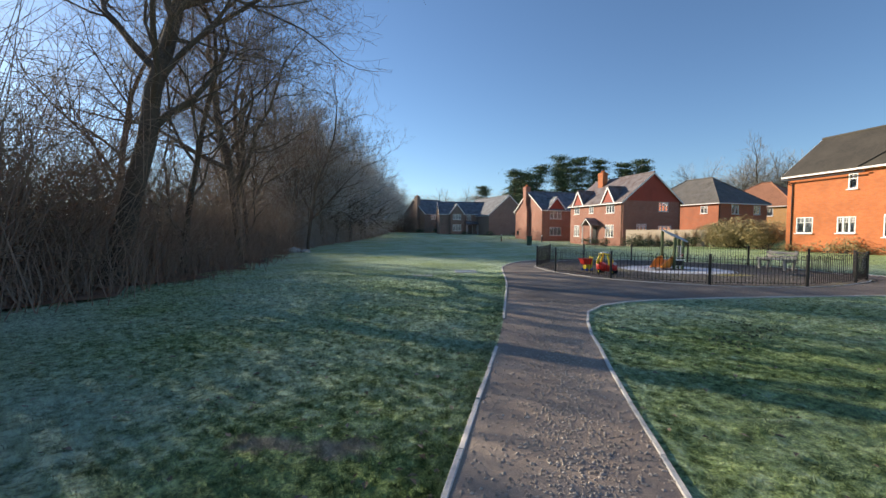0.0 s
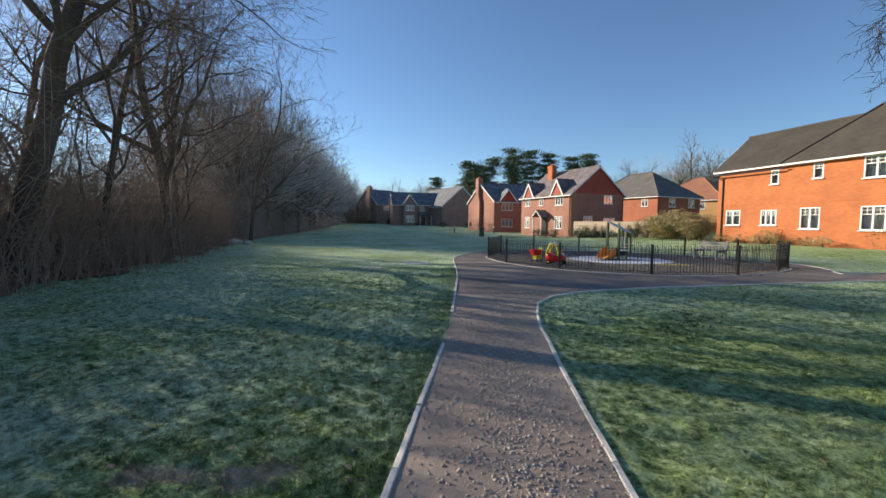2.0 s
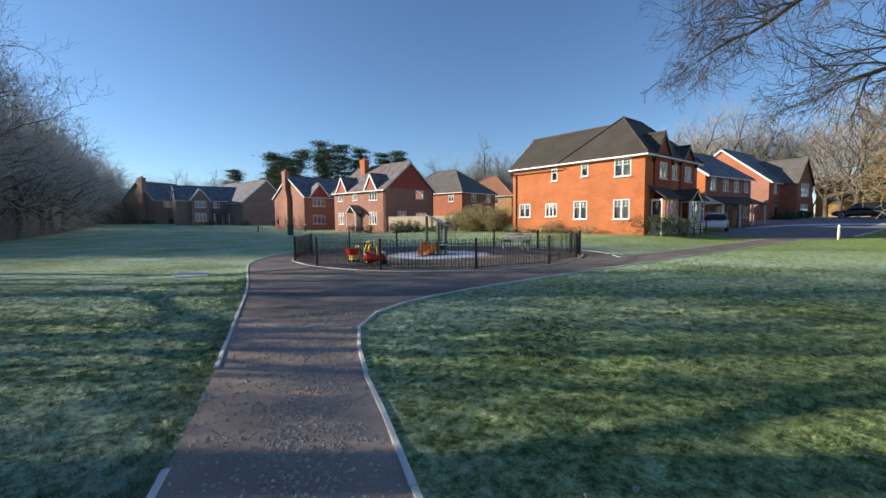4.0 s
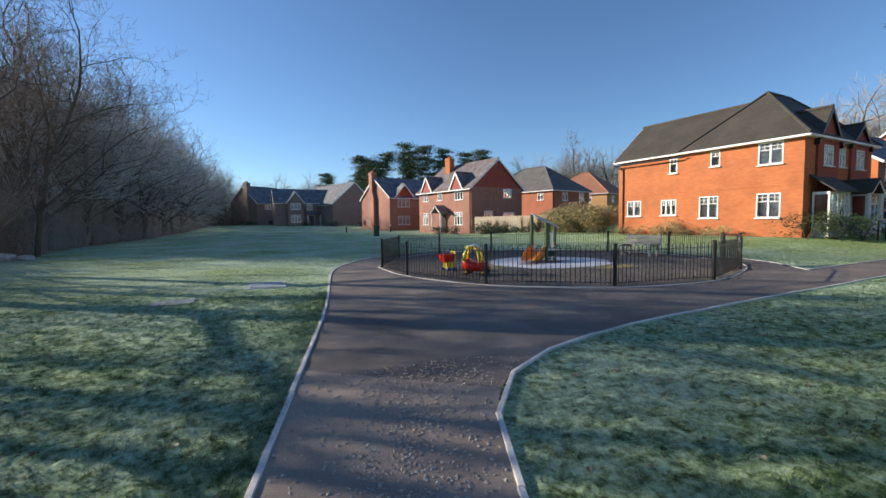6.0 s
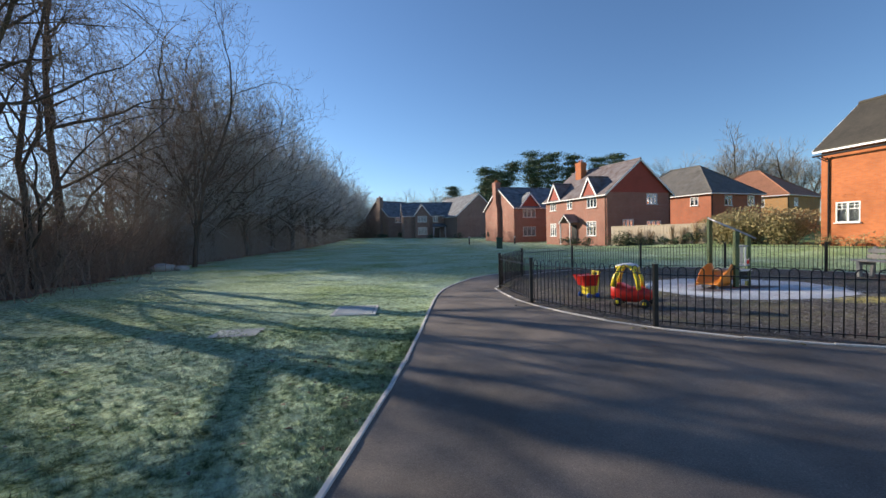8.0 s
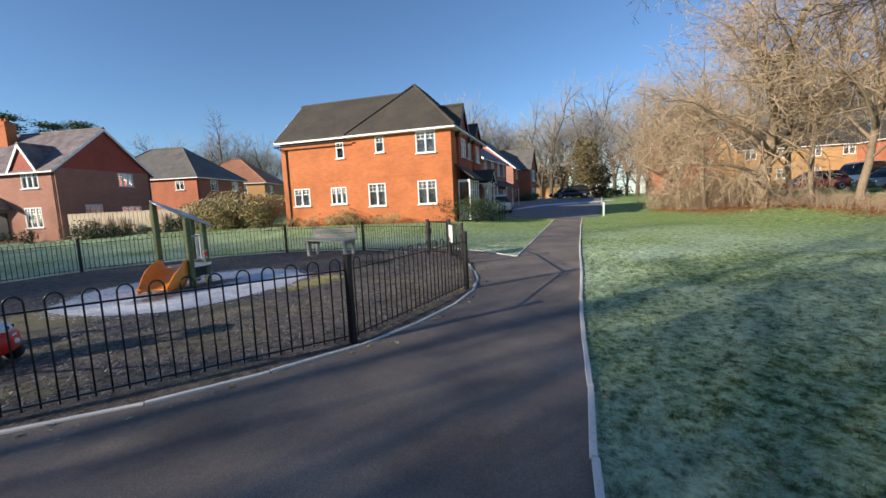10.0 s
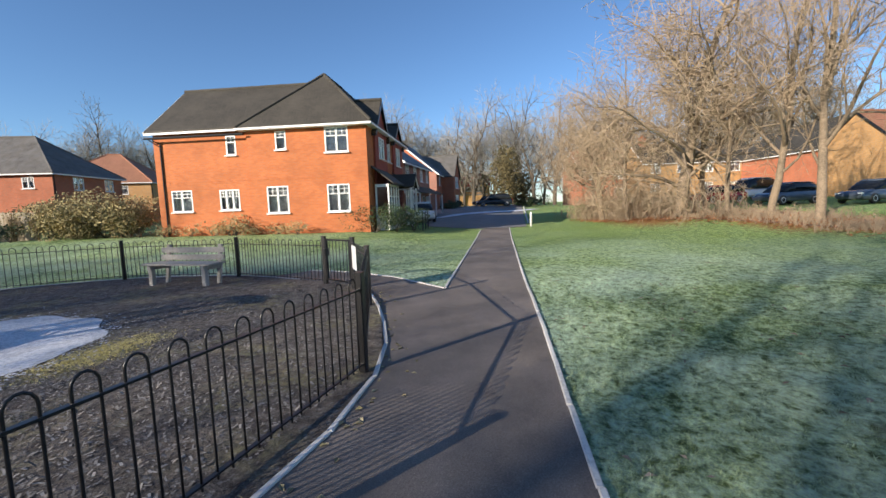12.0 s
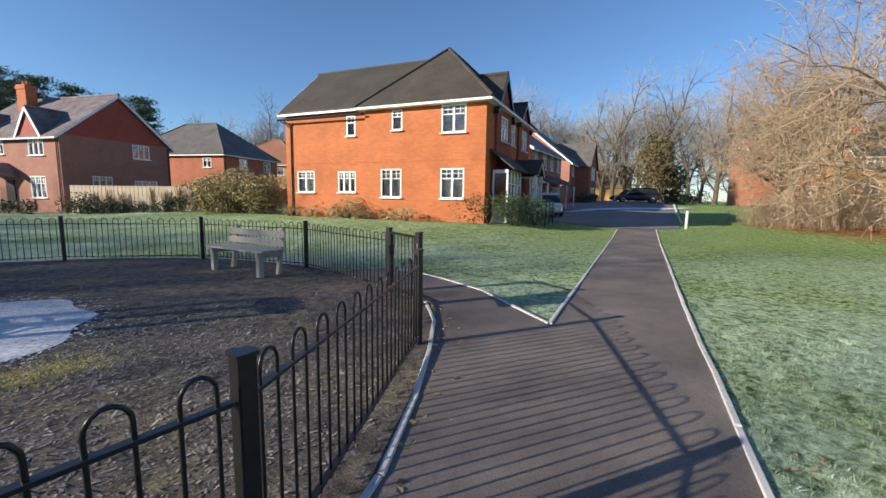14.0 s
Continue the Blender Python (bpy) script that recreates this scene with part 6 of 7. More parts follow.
def reaching_tree():
    """A tree beside the lawn whose long limbs droop over the walk."""
    rnd = random.Random(17)
    wood, fine = Build(), Build()
    wood.tube([(0, 0, -0.3), (0.1, 0, 2.5), (0, 0.1, 5.0), (-0.1, 0, 7.5), (0.1, 0.1, 11), (0.2, 0.3, 14)], [0.42, 0.36, 0.32, 0.24, 0.15, 0.04], 12)

    def spray(p, d, L, r, lvl):
        n = 4 - lvl if lvl < 3 else 1
        pts, rad = [p], [r]
        for i in range(n):
            d = (d + Vector((rnd.gauss(0, 0.16), rnd.gauss(0, 0.16), rnd.gauss(0, 0.1) - 0.05))).normalized()
            p = p + d * L / n
            pts.append(p)
            rad.append(max(0.003, r * (1 - 0.6 * (i + 1) / n)))
        fine.tube(pts, rad, 4 if lvl == 0 else 3, caps=False)
        if lvl == 3:
            return
        for k in range(6 if lvl < 2 else 4):
            f = 0.1 + 0.88 * (k + rnd.random()) / 6 if lvl < 2 else 0.2 + 0.78 * (k + rnd.random()) / 4
            i = min(n - 1, int(f * n))
            q = pts[i].lerp(pts[i + 1], min(1, f * n - i))
            s = d.orthogonal().normalized()
            s.rotate(Matrix.Rotation(rnd.uniform(0, 6.28), 3, d))
            a = rnd.uniform(0.5, 0.95)
            spray(q, (d * math.cos(a) + s * math.sin(a)).normalized(), L * rnd.uniform(0.4, 0.62), max(0.004, rad[i] * 0.6), lvl + 1)

    limbs = [((0, 0, 5.4), (-3.0, 2.2, 6.9), (-6.0, 3.8, 6.6), (-8.0, 4.3, 5.5)),
             ((0, 0, 6.4), (-2.4, 1.0, 8.6), (-4.6, 1.6, 9.0), (-6.4, 2.0, 8.2)), ((0, 0, 5.6), (-0.8, 2.5, 7.2), (-2.0, 5.0, 6.9), (-3.2, 6.8, 5.8)), ((0, 0, 4.2), (-1.2, 1.6, 5.0), (-2.4, 3.0, 4.8), (-3.4, 4.2, 4.2)),
             ((0, 0, 6.4), (1.6, 1.2, 8.2), (2.8, 2.2, 9.0), (4.2, 3.0, 9.0)),
             ((0, 0, 6.0), (2.0, -2.5, 8.0), (4, -5, 9.0), (6, -6, 9.0)), ((0, 0, 9.0), (-1.0, -2.5, 11.0), (-2, -4, 12.0), (-3, -5, 12.5))]
    for n, pts in enumerate(limbs):
        pts = [Vector(p) for p in pts]
        line = [Vector(v) for v in smooth3(pts, 5)]
        line = [p + Vector((rnd.gauss(0, 0.06), rnd.gauss(0, 0.06), rnd.gauss(0, 0.08))) for p in line]
        m = len(line)
        rad = [0.15 * (1 - 0.9 * i / (m - 1)) + 0.008 for i in range(m)]
        wood.tube(line, rad, 7, caps=False)
        for i in range(4, m):
            for _ in range(1 + (i % 3 == 0)):
                d = (line[i] - line[i - 1]).normalized()
                s = d.orthogonal().normalized()
                s.rotate(Matrix.Rotation(rnd.uniform(0, 6.28), 3, d))
                a = rnd.uniform(0.5, 1.1)
                spray(line[i], (d * math.cos(a) + s * math.sin(a)).normalized(), rnd.uniform(1.0, 2.1), max(0.01, rad[i] * 0.5), 0 if n < 4 else 1)
        spray(line[-1], (line[-1] - line[-2]).normalized(), 1.3, 0.012, 0)
    t = thing("bare_tree", "large leafless tree with long drooping limbs over the lawn", "tree", "bare winter trees", pose(15.9, 1.4, height(15.9, 1.4)))
    part("trunk", wood, MAT["bark"], t, smooth=True)
    part("twig_mass", fine, MAT["bark"], t, kind="stuff")


def smooth3(pts, n):
    out = []
    for i in range(len(pts) - 1):
        p0, p1, p2, p3 = (pts[min(max(j, 0), len(pts) - 1)] for j in (i - 1, i, i + 1, i + 2))
        for k in range(n):
            t = k / n
            out.append(0.5 * ((2 * p1) + (p2 - p0) * t + (2 * p0 - 5 * p1 + 4 * p2 - p3) * t * t + (3 * p1 - p0 - 3 * p2 + p3) * t ** 3))
    return out + [pts[-1]]


reaching_tree()
wood_west()
wood_crowns()
far_woods()
belt_east()


def pine(x, y, H, seed, layers=8, crown=0.55, rad=0.15):
    """A Scots pine: bare trunk, flat irregular plates of needles on rising limbs."""
    rnd = random.Random(seed)
    t = thing("scots_pine", "dark evergreen pine with flat layered crown", "tree", "pines", pose(x, y, height(x, y)))
    pts = [Vector((rnd.gauss(0, 0.15) * i, rnd.gauss(0, 0.15) * i, H * i / 6)) for i in range(7)]
    wood = Build().tube(pts, [0.32 - 0.045 * i for i in range(7)], 8)
    v, f = [], []
    for i in range(layers):
        h = 1 - crown + crown * (i + 0.5) / layers
        c = pts[min(5, int(h * 6))].lerp(pts[min(6, int(h * 6) + 1)], h * 6 % 1)
        for j in range(4):
            a = rnd.uniform(0, 6.28)
            R = H * rad * (1.15 - 0.75 * max(0, (h - (1 - crown)) / crown) ** 1.5) * rnd.uniform(0.5, 1.0)
            tip = c + Vector((math.cos(a) * R, math.sin(a) * R, rnd.uniform(0.0, 0.12) * H * 0.6))
            wood.tube([c, (c + tip) / 2 + Vector((0, 0, 0.3)), tip], [0.08, 0.05, 0.02], 4, caps=False)
            for m in range(3):
                q = c.lerp(tip, 0.55 + 0.25 * m) + Vector((rnd.gauss(0, 0.3), rnd.gauss(0, 0.3), rnd.gauss(0.1, 0.15)))
                w = H * 0.062 * rnd.uniform(0.7, 1.3)
                for _ in range(100):
                    g = Vector((rnd.gauss(0, 0.8), rnd.gauss(0, 0.8), rnd.gauss(0, 0.15))) * w
                    s = rnd.uniform(0.10, 0.22)
                    e = [q + g + Vector((rnd.gauss(0, s), rnd.gauss(0, s), rnd.gauss(0, s * 0.6))) for _ in range(3)]
                    f.append((len(v), len(v) + 1, len(v) + 2))
                    v += [tuple(p) for p in e]
    part("trunk", wood, MAT["bark_pale"], t)
    b = Build()
    b.v, b.f = v, f
    part("needle_mass", b, MAT["needle"], t, kind="stuff")


for x, y, H, s in ((15.5, 122, 18.0, 1), (19.0, 119, 16.5, 2), (22.0, 121, 18.5, 3), (28.5, 121, 21.0, 4), (33.0, 118, 20.5, 5), (38.0, 116, 19.5, 6), (43.0, 110, 17.5, 7), (48.0, 112, 18.5, 8), (7.5, 146, 15.5, 9), (31.0, 125, 20.0, 10), (17.2, 126, 17.0, 11)):
    pine(x, y, H, s)


def brush(name, label, spots, seed, material, per=26, hmax=3.4, rad=0.012, spread=0.6):
    """Dense leafless undergrowth: many thin stems that fork."""
    rnd = random.Random(seed)
    v, f = [], []

    def stick(p, q, r0, r1):
        k = len(v)
        d = (q - p).normalized()
        s = d.orthogonal().normalized()
        u = d.cross(s)
        for e, r in ((p, r0), (q, r1)):
            for a in (0, 2.09, 4.19):
                v.append(tuple(e + (s * math.cos(a) + u * math.sin(a)) * r))
        f.extend([(k + j, k + (j + 1) % 3, k + 3 + (j + 1) % 3, k + 3 + j) for j in range(3)])

    for x, y, s in spots:
        z = height(x, y)
        for _ in range(per):
            p = Vector((x + rnd.gauss(0, 0.55), y + rnd.gauss(0, 0.55), z - 0.05))
            d = Vector((rnd.gauss(0, spread * 0.5), rnd.gauss(0, spread * 0.5), 1)).normalized()
            L = hmax * s * rnd.uniform(0.35, 1.0)
            q = p + d * L * 0.5
            e = q + (d + Vector((rnd.gauss(0, 0.25), rnd.gauss(0, 0.25), -0.02))).normalized() * L * 0.5
            stick(p, q, rad, rad * 0.7)
            stick(q, e, rad * 0.7, rad * 0.3)
            for _ in range(5):
                t = rnd.uniform(0.15, 1)
                a = p.lerp(q, t * 2) if t < 0.5 else q.lerp(e, t * 2 - 1)
                w = Vector((rnd.gauss(0, 1), rnd.gauss(0, 1), rnd.uniform(-0.2, 1.1))).normalized()
                stick(a, a + w * L * rnd.uniform(0.12, 0.3), rad * 0.45, rad * 0.25)
    b = Build()
    b.v, b.f = v, f
    tagged(part(name, b, material, label=label, kind="stuff"), category="shrubs")


def wood_brush(name, label, spots, seed, **kw):
    """Undergrowth in two stretches: brown close by, greyer further on for the haze put into its colour."""
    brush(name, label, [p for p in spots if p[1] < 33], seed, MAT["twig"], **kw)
    brush("far_" + name, label.replace("brown", "haze-grey"), [p for p in spots if p[1] >= 33], seed + 40, MAT["twig_mid"], **kw)


rnd = random.Random(9)
spots = []
y = -10.0
while y < 120:
    step = 0.75 if y < 35 else 1.5
    for depth in (0.3, 1.3, 2.6, 4.2, 6.5):
        if y < 50 or depth < 4:
            spots.append((edge_x(y) - depth + rnd.uniform(-0.5, 0.5), y + rnd.uniform(-0.4, 0.4), (0.35 + 0.65 * min(1, depth / 2.0)) * rnd.uniform(0.8, 1.25)))
    y += step
wood_brush("undergrowth", "dense brown leafless undergrowth along the wood", spots, 3, per=16, hmax=4.4, rad=0.013)
spots = []
for i in range(420):
    y = rnd.uniform(-8, 60) if i < 330 else rnd.uniform(60, 112)
    spots.append((edge_x(y) - rnd.uniform(0.8, 7.5), y, rnd.uniform(0.7, 1.3)))
wood_brush("wood_saplings", "thin leafless brown saplings and bramble inside the wood", spots, 14, per=12, hmax=5.0, rad=0.012, spread=0.9)


rnd = random.Random(77)
spots = [(edge_x(y) - rnd.uniform(1.2, 7.5), y, rnd.uniform(0.6, 1.2)) for y in [rnd.uniform(-6, 24) for _ in range(70)]]
brush("wood_thicket", "tall brown thicket of bare shoots at the wood's edge", spots, 15, MAT["twig"], per=16, hmax=6.0, rad=0.011, spread=0.8)
rnd = random.Random(78)
spots = [(edge_x(y) - rnd.uniform(0.9, 6.5), y, rnd.uniform(0.6, 1.25) * (0.7 if 13 < y < 31 else 1)) for y in [rnd.uniform(-4, 62) for _ in range(210)]]
spots += [(edge_x(y) - rnd.uniform(0.6, 4.5), y, rnd.uniform(0.6, 1.0)) for y in [rnd.uniform(2, 12.5) for _ in range(36)]]
wood_brush("wood_understorey", "tall tangled bare brown understorey inside the wood", spots, 19, per=15, hmax=7.5, rad=0.016, spread=0.75)
rnd = random.Random(79)
spots = [(rnd.uniform(-46, -13), rnd.uniform(103, 124), rnd.uniform(0.6, 1.1)) for _ in range(150)]
brush("far_thicket", "distant brown thicket beyond the green", spots, 16, MAT["twig"], per=9, hmax=7.5, rad=0.05, spread=0.7)


def leafy(name, label, spots, seed, material, per=420, size=0.05, category="shrub"):
    """Leafy shrubs: clouds of small folded leaves round a few stems, each shrub a thing."""
    rnd = random.Random(seed)
    for x, y, w, h in spots:
        t = thing(name, label, category, "planting", pose(x, y, height(x, y)))
        v, f = [], []
        st = Build()
        lobes = [(Vector((rnd.gauss(0, w * 0.28), rnd.gauss(0, w * 0.28), h * rnd.uniform(0.3, 0.75))), rnd.uniform(0.3, 0.5)) for _ in range(6)]
        for c, _ in lobes:
            st.tube([(0, 0, -0.05), tuple(c * 0.5), tuple(c)], [0.02, 0.014, 0.006], 4, caps=False)
        for _ in range(int(per * w * h)):
            c, r = rnd.choice(lobes)
            d = Vector((rnd.gauss(0, 1), rnd.gauss(0, 1), rnd.gauss(0, 1))).normalized() * rnd.uniform(0.5, 1.1) ** 0.5
            q = c + Vector((d.x * w * r, d.y * w * r, d.z * h * r * 0.9))
            q.z = max(0.03, q.z)
            s = size * rnd.uniform(0.6, 1.5)
            a = Vector((rnd.gauss(0, 1), rnd.gauss(0, 1), rnd.gauss(0, 1))).normalized() * s
            b = a.orthogonal().normalized() * s * 0.6
            k = len(v)
            v += [tuple(q - a), tuple(q + b), tuple(q + a), tuple(q - b)]
            f.append((k, k + 1, k + 2, k + 3))
        if category != "weeds":
            part("stem", st, MAT["bark"], t)
        b = Build()
        b.v, b.f = v, f
        part("leaf_mass", b, material, t, kind="stuff")


def along(p, q, n, w, h, seed, jit=0.35):
    rnd = random.Random(seed)
    return [(p[0] + (q[0] - p[0]) * (i + rnd.random() * 0.6) / n + rnd.gauss(0, jit), p[1] + (q[1] - p[1]) * (i + rnd.random() * 0.6) / n + rnd.gauss(0, jit), w * rnd.uniform(0.8, 1.2), h * rnd.uniform(0.75, 1.25)) for i in range(n)]


leafy("hedge_shrub", "olive and russet frosted shrub beside the board fence", along((23.6, 39.6), (24.4, 32.2), 11, 2.0, 2.2, 1, 0.2), 1, MAT["leaf"], per=560, size=0.06)
leafy("garden_shrub", "clipped green shrub in front of the brown house", along((18.6, 46.2), (22.4, 39.6), 7, 1.1, 0.8, 2, 0.2), 2, MAT["evergreen"], per=300, size=0.07)
leafy("garden_shrub", "dark green shrub in front of the brown house", [(17.0, 48.6, 1.1, 0.9), (16.4, 50.2, 1.0, 0.8), (18.9, 45.7, 1.5, 1.4), (16.0, 52.5, 1.2, 0.9)], 3, MAT["evergreen"], per=300, size=0.07)
leafy("wall_shrub", "low russet shrub against the orange brick wall", along((23.7, 30.5), (25.2, 22.5), 7, 1.1, 0.65, 4, 0.15), 4, MAT["leaf"], per=700, size=0.04)
leafy("wall_shrub", "tall russet frosted shrub against the orange brick wall", [(24.4, 26.4, 1.2, 1.1)], 5, MAT["leaf"], per=700, size=0.04)
leafy("corner_shrub", "broad dark shrub at the corner of the orange house", [(26.0, 19.3, 1.9, 1.45), (27.0, 18.6, 1.7, 1.3), (28.0, 18.0, 1.5, 1.2)], 6, MAT["evergreen"], per=600, size=0.045)
leafy("street_hedge", "low dark hedge along the street", along((58, 24.0), (66, 25.5), 5, 1.8, 1.0, 7) + along((70, 16.0), (78, 15), 4, 2.5, 1.5, 8), 8, MAT["evergreen"], per=120, size=0.12)
leafy("conifer", "dark olive ivy-clad tree beyond the road", [(68.5, 18.8, 3.6, 9.0), (69.5, 17.0, 3.0, 5.0)], 9, MAT["ivy"], per=110, size=0.17, category="tree")
leafy("house_shrub", "small dark shrub by the far house", [(6.0, 83.0, 1.6, 1.0), (13.5, 80, 2.2, 1.2), (11.5, 80.5, 2.0, 1.1), (0.8, 87.0, 1.5, 0.9), (-11, 98, 3.0, 0.9), (-6, 97.6, 1.8, 1.0)], 10, MAT["evergreen"], per=80, size=0.12)

spots = []
rnd = random.Random(31)
for i in range(100):
    s = i / 99
    spots.append((43.5 - 18 * s + rnd.gauss(0, 1.3), 8.8 - 11.5 * s + rnd.gauss(0, 0.8), rnd.uniform(0.35, 0.85) * (1.0 if s < 0.5 else 0.22)))
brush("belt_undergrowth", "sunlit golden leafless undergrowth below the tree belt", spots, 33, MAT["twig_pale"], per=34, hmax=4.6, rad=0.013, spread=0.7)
flat("leaf_bed", blob_outline(32.5, 1.6, 8.5, 2.0, 5, 0.12, rot=0.6), 0.03, MAT["litter"], "russet leaf litter under the tree belt", "ground", True)
flat("wood_floor", [(edge_x(y) + 0.5 * math.sin(y * 1.7) + 0.3 * math.sin(y * 4.1), y) for y in np.arange(-14, 120, 0.8)] + [(-60, 120), (-60, -14)], 0.02, MAT["litter"], "brown leaf litter on the woodland floor", "ground", True)


def board_fence():
    p, q = Vector((19.0, 47.6, 0)), Vector((22.9, 40.0, 0))
    f = thing("board_fence", "pale close-boarded garden fence with capping rail", "fence", m=pose(p.x, p.y, 0.12, 0, 0, math.degrees(math.atan2(q.y - p.y, q.x - p.x))))
    L = (q - p).length + 1
    bd = mesh_of("board", Build().box(-0.07, 0.07, -0.011, 0.011, -0.05, 1.78), MAT["fence_wood"])
    for i in range(int(L / 0.15)):
        o = part("board", bd, None, f)
        o.location = (0.08 + i * 0.15, 0.0 if i % 2 else 0.012, 0)
    part("capping", Build().box(0, L, -0.03, 0.04, 1.78, 1.82), MAT["fence_wood"], f)
    for i in range(int(L / 2.4) + 1):
        part("post", Build().box(i * 2.4 - 0.05, i * 2.4 + 0.05, 0.03, 0.13, -0.05, 1.75), MAT["fence_wood"], f)


board_fence()


def car(name, label, x, y, yaw, paint, L=4.3, W=1.78, H=1.46):
    c = thing(name, label, "car", "parked cars", pose(x, y, height(x, y) + 0.02, 0, 0, yaw))
    k = 14
    def loft(sections, p=0.35):
        v = []
        for x0, w, z0, z1, taper in sections:
            for j in range(k):
                a = 2 * math.pi * (j + 0.5) / k
                ca, sa = math.cos(a), math.sin(a)
                yy = w * math.copysign(abs(ca) ** p, ca) * (1 - taper * max(0, sa))
                v.append((x0, yy, (z0 + z1) / 2 + (z1 - z0) / 2 * math.copysign(abs(sa) ** p, sa)))
        n = len(sections)
        return Build().add(v, [(i * k + j, i * k + (j + 1) % k, (i + 1) * k + (j + 1) % k, (i + 1) * k + j) for i in range(n - 1) for j in range(k)] + [tuple(range(k))[::-1], tuple(range((n - 1) * k, n * k))])
    h, w = L / 2, W / 2
    part("body", loft([(-h, w * 0.8, 0.4, 0.75, 0), (-h + 0.08, w * 0.93, 0.28, 0.93, 0.05), (-h + 0.5, w, 0.22, 0.96, 0.06), (0, w, 0.2, 0.93, 0.06), (h - 1.2, w, 0.2, 0.90, 0.08), (h - 0.35, w * 0.94, 0.22, 0.78, 0.08), (h - 0.05, w * 0.82, 0.3, 0.66, 0.05), (h, w * 0.7, 0.36, 0.58, 0)]), paint, c, smooth=True)
    part("cabin", loft([(-h + 0.1, w * 0.80, 0.88, 0.98, 0.1), (-h + 0.45, w * 0.86, 0.88, H - 0.08, 0.16), (-h + 1.1, w * 0.88, 0.88, H, 0.18), (0.1, w * 0.88, 0.88, H, 0.18), (0.55, w * 0.87, 0.88, H - 0.12, 0.18), (1.15, w * 0.84, 0.84, 0.92, 0.1)]), MAT["car_glass"], c, "dark tinted windows", True)
    part("roof", loft([(-h + 0.42, w * 0.66, H - 0.07, H - 0.02, 0), (-h + 1.0, w * 0.72, H - 0.02, H + 0.03, 0), (0.1, w * 0.72, H - 0.03, H + 0.03, 0), (0.5, w * 0.66, H - 0.12, H - 0.06, 0)]), paint, c, smooth=True)
    tyre = mesh_of("tyre", Build().lathe([(0.2, -0.1), (0.3, -0.1), (0.32, -0.06), (0.32, 0.06), (0.3, 0.1), (0.2, 0.1)], 18), MAT["rubber"], True)
    rim = mesh_of("rim", Build().lathe([(0.21, 0.098), (0.17, 0.104), (0.05, 0.09)], 12), MAT["steel"])
    for x0 in (-h + 0.8, h - 0.85):
        for s in (-1, 1):
            wh = part("wheel", tyre, None, c)
            wh.matrix_basis = Matrix.Translation((x0, s * (w - 0.1), 0.32)) @ Matrix.Rotation(radians(-90 * s), 4, "X")
            part("rim", rim, None, wh)
    for s in (-1, 1):
        part("headlight", Build().box(h - 0.14, h - 0.03, s * 0.62 - 0.14, s * 0.62 + 0.14, 0.58, 0.70, 0.02), MAT["white"], c, "clear headlight")
        part("tail_light", Build().box(-h - 0.0, -h + 0.1, s * 0.66 - 0.09, s * 0.66 + 0.09, 0.66, 0.88, 0.02), MAT["red"], c, "red tail light")
    part("number_plate", Build().box(-h - 0.015, -h + 0.02, -0.26, 0.26, 0.5, 0.61), MAT["yellow"], c)


MAT["car_glass"] = simple("dark_car_glass", (0.012, 0.014, 0.016), (0.02, 0.022, 0.024), 2, 0.08, 0.0)
car("white_hatchback", "white hatchback parked in front of the brown street house", 36.6, 20.6, 205, MAT["car_white"])
car("dark_estate_car", "dark estate car parked at the end of the road", 63.5, 19.6, 108, MAT["car_dark"], 4.8, 1.9, 1.65)
car("dark_estate_car", "dark car parked beyond the road", 74.0, 22.6, 100, MAT["car_dark"], 4.6, 1.85, 1.6)
car("blue_grey_car", "blue-grey car parked beyond the tree belt", 40.6, -8.8, 120, MAT["car_blue"], 4.7, 1.85, 1.5)
car("dark_grey_car", "dark grey car parked beyond the tree belt", 42.0, -4.6, 120, MAT["car_blue"], 4.4, 1.8, 1.5)
car("red_car", "red car parked beyond the trees", 46.0, -1.6, 120, MAT["car_red"])
car("white_car", "white van parked beyond the trees", 51.0, -5.6, 120, MAT["car_white"], 4.8, 1.9, 1.9)


def rail_by_house():
    """Black metal estate railing by the orange house's front path."""
    r = thing("front_garden_rail", "short black railing at the front garden", "railing", m=pose(28.6, 17.7, height(28.6, 17.7), 0, 0, 11))
    for x in (0, 1.1, 2.2):
        part("post", Build().box(x - 0.03, x + 0.03, -0.03, 0.03, -0.05, 1.05, 0.006), MAT["black"], r)
    for z in (0.45, 0.95):
        part("rail", Build().box(0, 2.2, -0.02, 0.02, z, z + 0.05), MAT["black"], r)


rail_by_house()


def knee_rail():
    """White knee rail between the road and the far verge."""
    k = thing("road_kerb_line", "pale kerb along the far side of the road", "kerb", kind="structure")
    for i in range(30):
        x0, y0 = 39 + i * 0.92, 12.9 + i * 0.92 * 0.11
        a = Vector((x0, y0, height(x0, y0) + 0.05))
        x1, y1 = x0 + 0.9, y0 + 0.9 * 0.11
        part("kerb_stone", Build().beam(a, Vector((x1, y1, height(x1, y1) + 0.05)), 0.12, 0.16, 0.01), MAT["kerb"], k)


knee_rail()


